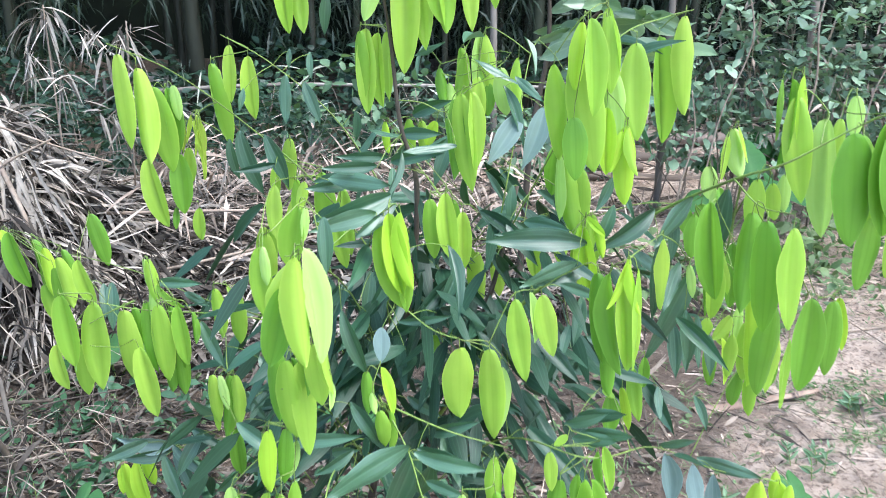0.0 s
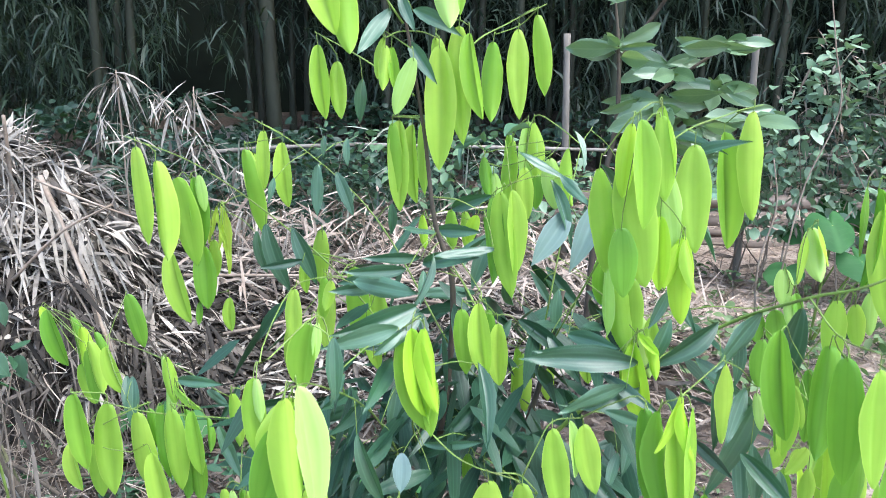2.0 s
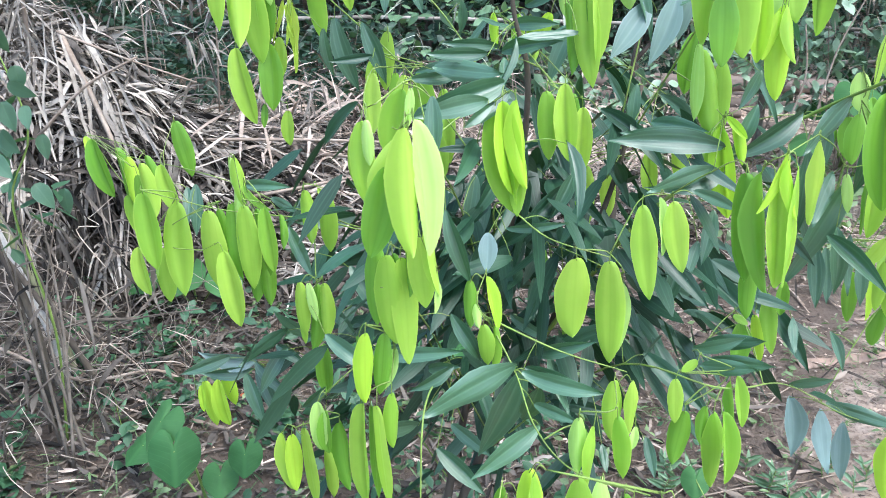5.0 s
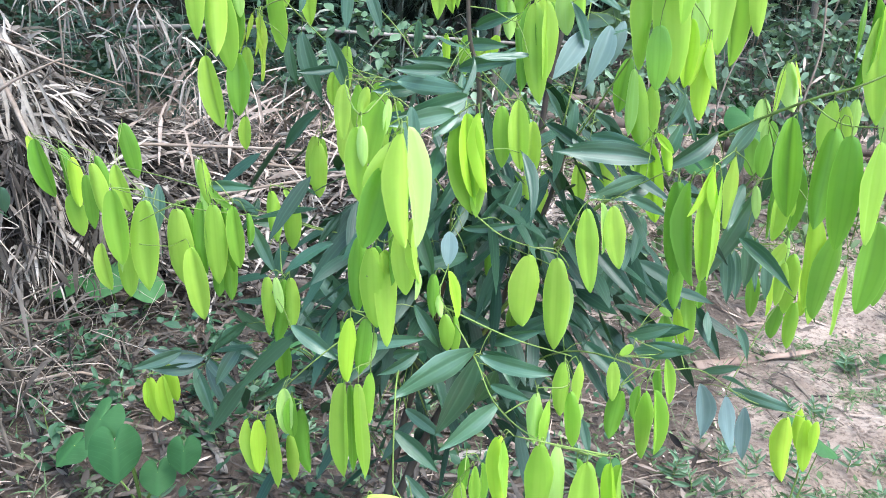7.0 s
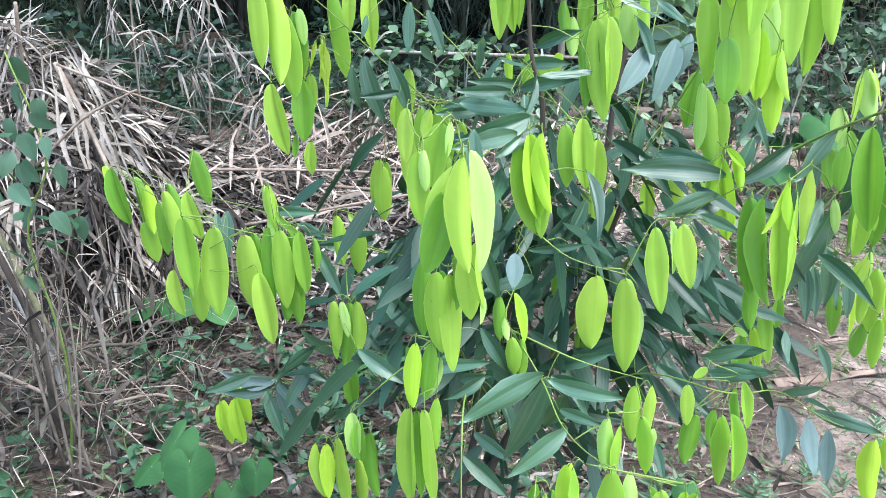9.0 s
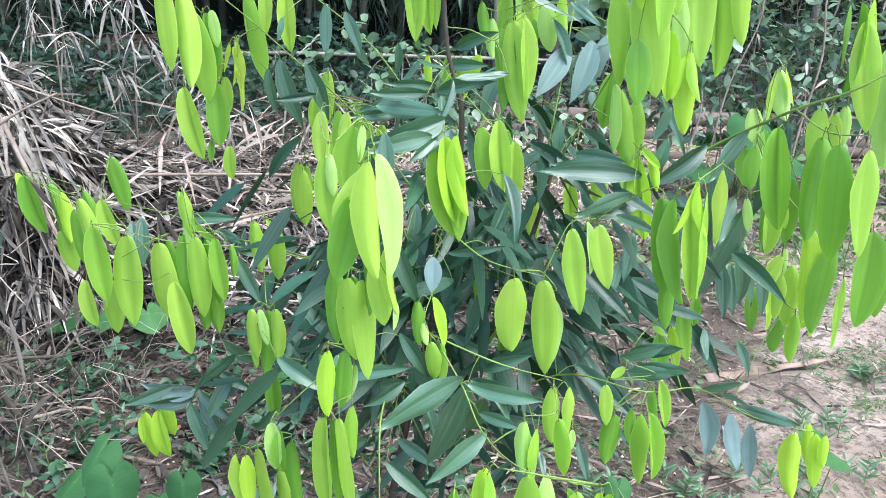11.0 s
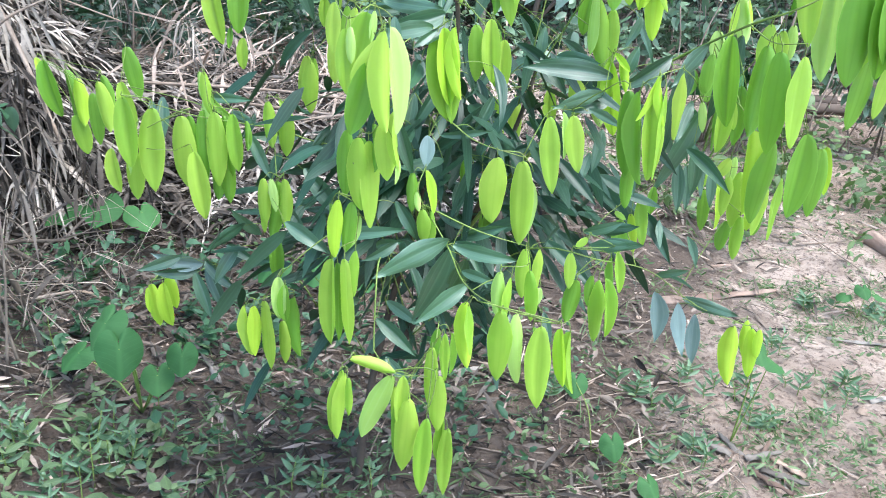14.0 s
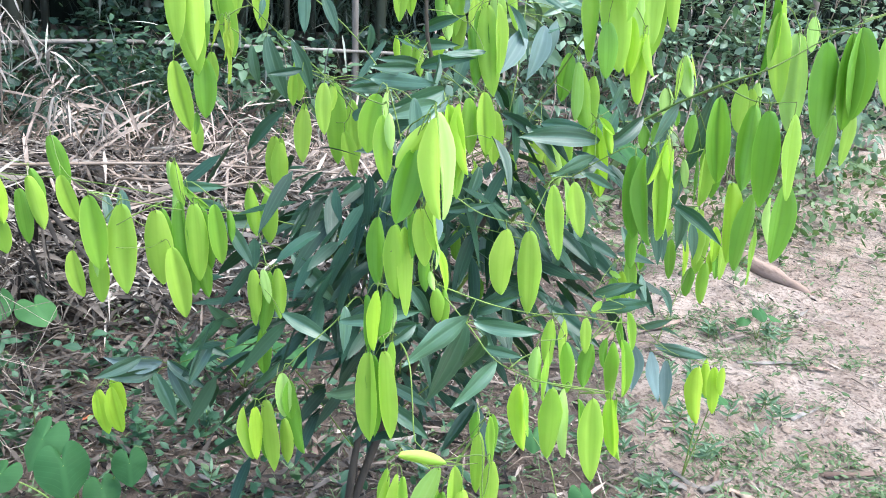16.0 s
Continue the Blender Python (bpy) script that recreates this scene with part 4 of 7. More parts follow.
for x, z, n, up in ((0.408, 1.496, 9, 10), (0.582, 1.43, 7, 5), (0.753, 1.375, 9, 0), (0.554, 1.316, 8, -5), (0.69, 1.251, 8, -10), (0.855, 1.273, 8, -5), (0.496, 1.33, 7, -8), (0.759, 1.513, 8, 5), (0.614, 1.73, 8, 0), (0.793, 1.73, 8, 0), (0.384, 1.66, 5, 35), (0.6, 1.2, 7, -20), (0.76, 1.16, 7, -20)):
    g0 = random.uniform(0, 6)
    n = int(n * 1.7)
    for k in range(n):
        g = g0 + 6.283 * k / n + random.uniform(-0.25, 0.25)
        e = radians(up + random.uniform(-20, 14))
        ln = random.uniform(0.09, 0.19)
        b = Vector((x, 3.1 + random.uniform(-0.12, 0.12), z + random.uniform(-0.02, 0.02)))
        t = b + Vector((math.cos(g) * math.cos(e), math.sin(g) * math.cos(e), math.sin(e))) * ln
        limb = min(range(4), key=lambda q: min((Vector(w) - b).length for w in limbs[q]))
        put("leaf", random.choice(BROAD_SET), LIMB_OBS[limb], m=leaf_matrix(b, t, ln * random.uniform(0.27, 0.38), random.uniform(-45, 45)))

# ---- leafy vines and brush ----


def vine_mass(name, blobs, length, label, category, per, stems=True, material=None):
    thing = empty(name, blobs[0][0], blobs[0][1], 0, label, category)
    packs, lines = [], []
    for x, y, z, rx, ry, rz in blobs:
        n = int(per * (rx * rz + ry * rz) * 100)
        d = ways(n, -80, 80)
        r = rng.uniform(0.35, 1.0, n) ** 0.5
        base = np.array([x, y, z]) + d * r[:, None] * np.array([rx, ry, rz]) + rng.normal(0, 0.03, (n, 3))
        base[:, 2] = np.maximum(base[:, 2], 0.03)
        ln = rng.uniform(*length, n)
        way = d * 0.6 + ways(n, -50, 30)
        packs.append(blades(base, way, ways(n, -20, 20), ln, ln * rng.uniform(0.45, 0.7, n), rng.uniform(0.0, 0.4, n), 4, 0.2, 0.0, 0.4))
        for _ in range(0 if not stems else 2 if name == "climbing_vine" else max(3, n // 120)):
            p = base[int(rng.integers(0, n))]
            q = (x + rng.uniform(-rx, rx) * 0.6, y + rng.uniform(-ry, ry) * 0.6, 0.0)
            mid = ((p[0] + q[0]) / 2 + rng.normal(0, 0.06), (p[1] + q[1]) / 2, p[2] * 0.55)
            line = smooth_line([q, mid, tuple(p)], 4)
            lines.append(tube(line, taper(len(line), 0.006, 0.002), 4))
    stuff("foliage", packs, material or VINE, thing)
    if name == "vine_thicket":
        at = np.concatenate([p[0].reshape(-1, 15, 3)[::5, 0] for p in packs])
        k = len(at)
        at = at + rng.normal(0, 0.05, (k, 3)) + np.array([0, 0, 0.05])
        dry = [blades(at, ways(k, -85, 20), ways(k, -20, 20), rng.uniform(0.03, 0.13, k), rng.uniform(0.004, 0.02, k), rng.uniform(0, 0.6, k), 3)]
        stuff("dry_leaf", dry, LITTER, thing, "withered brown leaves caught in the vines")
    if lines:
        v, f = joined(lines)
        under(put("stem", mesh_data("stem", v, f, DEAD if name == "climbing_vine" else TWIG)), thing)
    return thing


vine_mass("vine_thicket", ((1.75, 5.1, 0.98, 0.32, 0.2, 0.36), (2.1, 5.1, 1.05, 0.2, 0.16, 0.3), (1.45, 5.2, 0.78, 0.25, 0.2, 0.25), (2.1, 4.9, 0.55, 0.3, 0.2, 0.2), (2.95, 5.0, 0.75, 0.25, 0.25, 0.5), (3.6, 5.0, 0.9, 0.6, 0.4, 0.8), (3.1, 5.2, 1.35, 0.35, 0.2, 0.3), (1.85, 5.15, 1.3, 0.15, 0.12, 0.25), (2.35, 5.0, 1.15, 0.3, 0.2, 0.45), (2.2, 4.95, 0.75, 0.4, 0.22, 0.35), (2.65, 5.05, 1.0, 0.3, 0.25, 0.55), (1.6, 5.1, 0.6, 0.4, 0.2, 0.25), (1.1, 5.25, 0.75, 0.3, 0.15, 0.2), (0.9, 5.3, 0.5, 0.3, 0.2, 0.2), (0.45, 5.2, 0.5, 0.35, 0.2, 0.22)), (0.03, 0.095), "grey-green leafy vine thicket before the fence", "vines", 15)
vine_mass("undergrowth", ((-1.55, 4.9, 0.42, 0.5, 0.3, 0.36), (-2.2, 5.0, 0.4, 0.4, 0.3, 0.36), (-0.9, 5.0, 0.45, 0.5, 0.3, 0.35), (-1.0, 4.7, 0.6, 0.4, 0.25, 0.3), (-1.2, 6.0, 0.3, 0.6, 0.3, 0.3), (-2.4, 6.0, 0.4, 0.6, 0.3, 0.4), (-0.2, 5.6, 0.4, 0.6, 0.3, 0.3), (0.7, 5.5, 0.35, 0.5, 0.3, 0.3)), (0.025, 0.075), "dark green undergrowth behind the dead fronds, shade put in its colour", "undergrowth", 17, True, SHADE_LEAF)
vine_mass("fence_vine", ((-0.85, 4.95, 0.75, 0.26, 0.14, 0.22), (-0.5, 5.0, 0.8, 0.28, 0.14, 0.24), (-0.15, 5.0, 0.72, 0.28, 0.14, 0.22), (0.15, 5.05, 0.62, 0.25, 0.14, 0.2)), (0.04, 0.1), "grey-green vine leaves hanging along the bamboo rail", "vines", 8, True, LANCE)
vine_mass("wood_undergrowth", ((-3.6, 6.6, 0.4, 0.9, 0.4, 0.45), (-1.9, 6.8, 0.35, 0.8, 0.4, 0.35), (-0.4, 7.0, 0.35, 0.8, 0.4, 0.4), (3.0, 7.2, 0.45, 0.9, 0.4, 0.5), (4.8, 7.0, 0.5, 0.9, 0.5, 0.6), (6.6, 7.0, 0.5, 1.0, 0.5, 0.6), (-5.4, 6.8, 0.5, 1.0, 0.5, 0.6), (-3.0, 7.5, 0.45, 0.9, 0.3, 0.45), (-1.2, 7.6, 0.4, 0.9, 0.3, 0.45), (0.9, 7.4, 0.4, 0.9, 0.3, 0.4)), (0.05, 0.12), "dark green undergrowth at the bamboo wood's edge, shade put in its colour", "undergrowth", 13, True, SHADE_LEAF)
vine_mass("low_brush", ((2.3, 4.1, 0.15, 0.6, 0.4, 0.14), (2.2, 4.5, 0.25, 0.35, 0.25, 0.22), (2.75, 4.0, 0.16, 0.4, 0.3, 0.16), (3.4, 4.4, 0.2, 0.7, 0.5, 0.2), (1.2, 3.9, 0.14, 0.5, 0.4, 0.13), (4.6, 5.2, 0.25, 0.8, 0.6, 0.25)), (0.03, 0.08), "low green weeds along the path's edge", "weeds", 15, False, WEED)
vine = vine_mass("climbing_vine", ((-1.24, 1.95, 0.95, 0.10, 0.1, 0.14), (-1.16, 1.9, 0.78, 0.07, 0.1, 0.08), (-1.3, 2.0, 0.72, 0.12, 0.1, 0.1)), (0.05, 0.09), "broad-leaved grey-green vine climbing dry stalks", "vine", 4, True, HERB)
HEART_SET = [plain_leaf("vine_leaf", CLIMB, 8, b, f, a, 1.0, 0.8) for b, f, a in ((0.34, 0.2, 0.15), (0.36, 0.1, 0.3), (0.32, 0.3, 0.05))]
for x, z in ((-1.21, 1.19), (-1.2, 1.13), (-1.155, 1.1), (-1.23, 1.05), (-1.175, 1.06), (-1.145, 1.01), (-1.19, 1.02), (-1.21, 0.98), (-1.18, 0.96), (-1.22, 0.94), (-1.145, 0.93), (-1.14, 0.83), (-1.09, 0.81), (-1.22, 0.9), (-1.26, 1.14), (-1.27, 1.0), (-1.28, 0.9)):
    y, ln = random.uniform(1.84, 1.96), random.uniform(0.055, 0.08)
    aim = Vector((random.uniform(-0.3, 0.9), random.uniform(-0.5, 0.1), random.uniform(-1.0, -0.3))).normalized() * ln
    under(put("vine_leaf", random.choice(HEART_SET), m=leaf_matrix((x, y, z), Vector((x, y, z)) + aim, ln * random.uniform(0.55, 0.75), random.uniform(-30, 30))), vine)
line = smooth_line([(-1.25, 2.0, 0.0), (-1.2, 1.96, 0.4), (-1.24, 1.94, 0.75), (-1.16, 1.93, 0.95), (-1.23, 1.94, 1.2)], 5)
v, f = tube(line, taper(len(line), 0.004, 0.002), 6, 0.1)
under(put("stem", mesh_data("stem", v, f, STEM), label="twining green stem"), vine)
for stem, r in (([(1.36, 4.25, -0.02), (1.40, 4.2, 0.5), (1.45, 4.2, 0.85), (1.56, 4.2, 1.2), (1.5, 4.2, 1.5), (1.44, 4.2, 1.9), (1.5, 4.2, 2.5)], 0.0048), ([(1.33, 4.3, -0.02), (1.3, 4.28, 0.4), (1.36, 4.3, 0.7), (1.32, 4.3, 0.95)], 0.006),
                ([(1.42, 4.2, -0.02), (1.47, 4.2, 0.35), (1.62, 4.22, 0.6), (1.68, 4.2, 0.72)], 0.005), ([(2.0, 4.6, -0.02), (2.02, 4.6, 0.5), (2.08, 4.6, 0.95), (2.05, 4.6, 1.3), (2.12, 4.6, 1.7)], 0.008), ([(2.3, 4.7, -0.02), (2.42, 4.7, 0.5), (2.46, 4.7, 0.9), (2.6, 4.7, 1.2)], 0.006)):
    pts = smooth_line(stem, 5)
    v, f = tube(pts, taper(len(pts), r, r * 0.5), 6, 0.1)
    tagged(new("bare_sapling", mesh_data("bare_sapling", v, f, TWIG)), "thin bare pale crooked stem among vines", "sapling", "bare saplings")

dead = empty("dead_weed_stalks", -1.35, 2.15, 0, "tangle of dry brown weed stalks and tendrils", "dead weeds")
for k in range(150):
    x, y = random.uniform(-1.9, -1.05), random.uniform(1.8, 2.65)
    tendril = k % 7 != 0
    h = random.uniform(0.1, 0.8) * (1.0 if x < -1.25 else 0.5)
    q = Vector((x, y, random.uniform(0.0, 0.3) if tendril else 0.0))
    bend = Vector((random.gauss(0, 0.09), random.gauss(0, 0.06), 0))
    pts = [q.copy()]
    for i in range(5):
        if tendril:
            q = q + Vector((random.gauss(0, 0.065), random.gauss(0, 0.05), random.gauss(0.015, 0.075)))
        else:
            q = q + bend * (0.2 + 0.5 * i) + Vector((random.gauss(0, 0.05), random.gauss(0, 0.04), h / 5 * (1.3 - 0.25 * i)))
        q.z = max(q.z, 0.01)
        pts.append(q.copy())
    line = smooth_line(pts, 4)
    r = random.choice((0.0011, 0.0016, 0.0023)) if tendril else random.choice((0.0012, 0.0018, 0.0025, 0.0035))
    v, f = tube(line, taper(len(line), r, r * 0.5), 5, 0.1)
    under(put("tendril" if tendril else "stalk", mesh_data("stalk", v, f, TENDRIL if tendril and k % 4 else DEAD)), dead)
for a0, a1, a2, r in (((-1.35, 2.1, 0.0), (-1.28, 2.0, 0.4), (-1.45, 2.05, 0.8), 0.014), ((-1.2, 2.2, 0.0), (-1.3, 2.15, 0.3), (-1.5, 2.2, 0.55), 0.012), ((-1.6, 2.3, 0.0), (-1.35, 2.25, 0.25), (-1.1, 2.2, 0.32), 0.009)):
    line = smooth_line([a0, a1, a2], 5)
    v, f = tube(line, taper(len(line), r, r * 0.6), 7, 0.08)
    under(put("stem", mesh_data("stem", v, f, BARK)), dead)
for pts, r, material, label in (([(-1.62, 2.36, 0.66), (-1.5, 2.3, 0.4), (-1.43, 2.29, 0.24), (-1.36, 2.27, -0.01)], 0.019, CANE, "pale peeling dead cane leaning on the stalks"),
                                ([(-1.58, 2.3, 0.74), (-1.48, 2.28, 0.49), (-1.43, 2.28, 0.35), (-1.36, 2.27, 0.14), (-1.34, 2.24, -0.01)], 0.012, MOSSY, "crooked mossy green-brown stem"),
                                ([(-1.7, 2.33, 0.34), (-1.5, 2.3, 0.3), (-1.36, 2.26, 0.29), (-1.2, 2.2, 0.24)], 0.008, BARK, ""),
                                ([(-1.55, 2.2, 0.2), (-1.3, 2.2, 0.1), (-1.08, 2.25, 0.12), (-0.98, 2.3, 0.02)], 0.006, TWIG, "")):
    line = smooth_line(pts, 5)
    v, f = tube(line, taper(len(line), r, r * 0.75), 8, 0.1)
    under(put("stem", mesh_data("stem", v, f, material), label=label), dead)
n = 160
base = np.stack([rng.uniform(-1.75, -1.0, n), rng.uniform(1.75, 2.6, n), rng.uniform(0.02, 0.75, n)], 1)
stuff("dry_leaf", [blades(base, ways(n, -80, 10), ways(n, -20, 20), rng.uniform(0.04, 0.14, n), rng.uniform(0.004, 0.02, n), rng.uniform(0.2, 0.8, n), 3)], SHADED_BLADE, dead)

# ---- bamboo wood behind ----


def bamboo_clump(x, y, culms, height, leaves, spread=0.7, lean=0.5, low=0.6):
    thing = empty("bamboo_clump", x, y, 0, "dark green bamboo clump with crowded culms and drooping leaves", "bamboo", "bamboo wood")
    packs = []
    for k in range(culms):
        g, d = random.uniform(0, 6.28), random.uniform(0.1, 1.0) * spread
        bx, by = x + math.cos(g) * d, y + math.sin(g) * d
        h = height * random.uniform(0.75, 1.1)
        tx, ty = bx + math.cos(g) * lean * random.uniform(0.2, 1.2), by + math.sin(g) * lean * random.uniform(0.2, 1.0)
        n = 14
        line = [Vector((bx + (tx - bx) * (i / n) ** 2, by + (ty - by) * (i / n) ** 2, -0.05 + h * i / n)) for i in range(n + 1)]
        radii = [random.uniform(0.028, 0.045) * (1 - 0.65 * i / n) * (1.12 if i % 2 else 1.0) for i in range(n + 1)]
        v, f = tube(line, radii, 8)
        under(put("culm", mesh_data("culm", v, f, CULM)), thing)
    sprays = max(leaves // 14, 1)
    c = np.stack([rng.normal(x, spread * 0.9, sprays), rng.normal(y, spread * 0.7, sprays), rng.uniform(low, height * 1.02, sprays)], 1)
    c = np.repeat(c, 14, 0) + rng.normal(0, 0.07, (sprays * 14, 3))
    m = len(c)
    packs.append(blades(c, ways(m, -75, 20), ways(m, -25, 25), rng.uniform(0.10, 0.24, m), rng.uniform(0.014, 0.028, m), rng.uniform(0.2, 0.8, m), 2, 0.2))
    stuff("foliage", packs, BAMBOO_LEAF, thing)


for x, y, c, h, nl, low in ((-5.6, 8.0, 6, 6.5, 7000, 0.3), (-3.9, 7.4, 5, 6.5, 8000, 0.6), (-2.5, 8.8, 5, 6.5, 5000, 1.5), (-0.9, 8.2, 6, 6.5, 6000, 0.8), (0.6, 8.4, 7, 6.5, 6000, 0.7), (2.0, 8.0, 6, 6.5, 7000, 0.5),
                           (3.6, 8.2, 6, 6.5, 7000, 0.4), (5.4, 8.2, 6, 6.5, 6000, 0.3), (7.4, 8.6, 6, 6.5, 5000, 0.3), (-7.6, 8.4, 6, 6.5, 5000, 0.3), (-1.8, 10.6, 6, 7, 3600, 0.4), (1.2, 10.8, 6, 7, 3600, 0.3), (4.4, 10.8, 6, 7, 3600, 0.3), (-6.6, 10.6, 6, 7, 3600, 0.3), (9.6, 9.0, 6, 6.5, 3600, 0.3), (-9.6, 9.0, 6, 6.5, 3600, 0.3)):
    bamboo_clump(x, y, c, h, nl, low=low)
for x, y, r, tx in ((-2.2, 8.0, 0.075, -2.45), (0.9, 7.6, 0.05, 0.85)):
    pole("tree_trunk", (x, y, -0.05), (tx, y, 6.0), r, r * 0.7, CULM, "straight dark tree trunk in the bamboo wood", "tree trunk", nodes=3, bend=0.05)


def wood_shell(x, y):
    return 6.6 + 0.5 * np.sin(x * 1.3) * np.cos(y * 1.1)


# out-of-view sheets added overhead to block the sky, open above the clearing
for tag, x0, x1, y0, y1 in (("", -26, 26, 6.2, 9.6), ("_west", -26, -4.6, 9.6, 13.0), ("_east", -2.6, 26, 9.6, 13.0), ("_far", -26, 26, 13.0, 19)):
    sheet("unseen_canopy" + tag, np.linspace(x0, x1, 40), np.linspace(y0, y1, 8), wood_shell, FOREST, label="unseen canopy sheet added to keep sky light off the wood", category="canopy")
PALE_EARTH = rough_material("pale_earth", (0.30, 0.28, 0.25), (0.42, 0.39, 0.35), (0.12, 0.1, 0.08), 3, 0.9)
sheet("clearing", np.linspace(-3.9, -2.9, 14), np.linspace(10.2, 11.6, 12), lambda x, y: ground_height(x, y) + 0.02, PALE_EARTH, label="pale bare earth in a clearing of the wood", category="ground")
# far wall whose near-black colour stands for the wood's shade
bx = np.linspace(-26, 26, 60)
bz = np.linspace(-0.3, 7.5, 12)
gx2, gz2 = np.meshgrid(bx, bz)
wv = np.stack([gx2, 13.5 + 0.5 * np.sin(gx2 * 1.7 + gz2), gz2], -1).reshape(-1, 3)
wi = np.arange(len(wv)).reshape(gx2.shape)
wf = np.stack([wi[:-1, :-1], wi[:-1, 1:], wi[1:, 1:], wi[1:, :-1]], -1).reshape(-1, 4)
tagged(new("backdrop", mesh_data("backdrop", wv.tolist(), wf.tolist(), FOREST)), "black-green backdrop sheet with the wood's deep shade in its colour", "backdrop", kind="structure")

# ---- the bush ----
bush = empty("young_leaf_bush", -0.1, 1.45, 0, "bush with hanging lime-green young leaves and dark mature leaves", "bush")
BRANCHES = {
    "trunk": [(-0.15, 1.46, -0.03), (-0.132, 1.45, 0.31), (-0.10, 1.45, 0.55), (-0.03, 1.42, 0.95), (-0.013, 1.4, 1.19), (-0.041, 1.38, 1.31), (-0.057, 1.36, 1.457), (-0.087, 1.35, 1.64), (-0.1, 1.34, 1.78)],
    "second stem": [(-0.14, 1.46, 0.2), (-0.07, 1.44, 0.46), (0.04, 1.42, 0.75), (0.12, 1.4, 1.0), (0.16, 1.4, 1.2)],
    "right": [(0.02, 1.42, 0.72), (0.16, 1.36, 0.98), (0.28, 1.34, 1.1), (0.40, 1.34, 1.18), (0.47, 1.23, 1.26), (0.52, 1.17, 1.30), (0.62, 1.14, 1.37), (0.76, 1.12, 1.43)],
    "right side": [(0.47, 1.23, 1.26), (0.47, 1.12, 1.25), (0.48, 1.03, 1.265)],
    "left row": [(-0.08, 1.44, 0.7), (-0.17, 1.42, 0.9), (-0.285, 1.38, 0.952), (-0.357, 1.34, 0.981), (-0.475, 1.31, 1.0), (-0.552, 1.3, 1.019), (-0.612, 1.31, 1.028)],
    "left far": [(-0.1, 1.45, 0.62), (-0.2, 1.44, 0.88), (-0.312, 1.42, 0.947), (-0.433, 1.5, 0.944), (-0.558, 1.6, 0.948), (-0.716, 1.72, 0.938), (-0.882, 1.85, 0.917), (-0.991, 1.9, 0.947)],
    "left upper": [(-0.03, 1.42, 0.98), (-0.18, 1.43, 1.18), (-0.3, 1.43, 1.29), (-0.4, 1.36, 1.39), (-0.48, 1.3, 1.44)],
    "left back": [(-0.02, 1.41, 1.1), (-0.15, 1.5, 1.28), (-0.28, 1.56, 1.38), (-0.38, 1.59, 1.43)],
    "hub": [(-0.04, 1.43, 0.6), (-0.07, 1.28, 0.84), (-0.06, 1.15, 0.92), (-0.016, 1.06, 0.888), (0.01, 0.97, 0.865), (0.05, 0.86, 0.885), (0.13, 0.84, 0.875)],
    "hub side": [(-0.06, 1.13, 0.93), (0.04, 1.1, 0.9), (0.13, 1.07, 0.89)],
    "front": [(-0.05, 1.43, 0.75), (-0.1, 1.22, 1.05), (-0.14, 1.02, 1.2), (-0.15, 0.89, 1.25)],
    "front low": [(-0.06, 1.43, 0.55), (-0.14, 1.15, 0.9), (-0.165, 0.98, 1.03), (-0.17, 0.93, 1.06)],
    "low front": [(-0.05, 1.42, 0.6), (-0.112, 1.200, 0.812), (-0.123, 1.060, 0.858), (-0.126, 0.990, 0.871), (-0.126, 0.955, 0.858), (-0.125, 0.935, 0.820), (-0.123, 0.918, 0.777), (-0.119, 0.9, 0.77), (-0.09, 0.866, 0.758), (-0.04, 0.86, 0.76)],
    "left low": [(-0.1, 1.44, 0.55), (-0.16, 1.22, 0.86), (-0.22, 1.15, 0.85), (-0.3, 1.155, 0.765), (-0.36, 1.27, 0.63)],
    "far left low": [(-0.12, 1.45, 0.4), (-0.3, 1.48, 0.64), (-0.45, 1.52, 0.61), (-0.58, 1.58, 0.54), (-0.665, 1.62, 0.5)],
    "right low": [(-0.05, 1.43, 0.5), (0.12, 1.2, 0.82), (0.25, 1.06, 0.88), (0.4, 1.25, 0.78), (0.56, 1.38, 0.65), (0.72, 1.46, 0.57)],
    "pair": [(-0.05, 1.3, 0.95), (-0.05, 1.2, 1.07), (0.02, 1.14, 1.045), (0.1, 1.12, 1.03)],
    "upper right": [(0.12, 1.4, 1.05), (0.15, 1.42, 1.25), (0.18, 1.5, 1.4), (0.2, 1.52, 1.44)],
    "tall right": [(0.14, 1.4, 1.1), (0.22, 1.28, 1.33), (0.27, 1.22, 1.46), (0.36, 1.3, 1.49), (0.41, 1.33, 1.5)],
    "top right": [(-0.05, 1.36, 1.45), (0.0, 1.45, 1.56), (0.06, 1.53, 1.6), (0.12, 1.56, 1.63)],
    "top left": [(-0.07, 1.36, 1.5), (-0.16, 1.48, 1.54), (-0.27, 1.6, 1.58)],
    "crown left": [(-0.085, 1.35, 1.6), (-0.14, 1.32, 1.68), (-0.2, 1.3, 1.73)],
    "crown right": [(-0.085, 1.35, 1.62), (-0.04, 1.32, 1.69), (0.0, 1.3, 1.75)],
}
MARKS = []
for name, pts in BRANCHES.items():
    line = smooth_line(pts, 7)
    if name == "trunk":
        radii, material = [0.002 + 0.009 * (1 - i / len(line)) ** 1.8 for i in range(len(line))], BARK
    elif name == "second stem":
        radii, material = taper(len(line), 0.010, 0.003), BARK
    else:
        radii, material = taper(len(line), 0.0042 if name == "right" else 0.0016, 0.0007), STEM
    v, f = tube(line, radii, 7, 0.05)
    under(put("trunk" if name == "trunk" else "branch", mesh_data("branch", v, f, material)), bush)
    MARKS += line[3:]

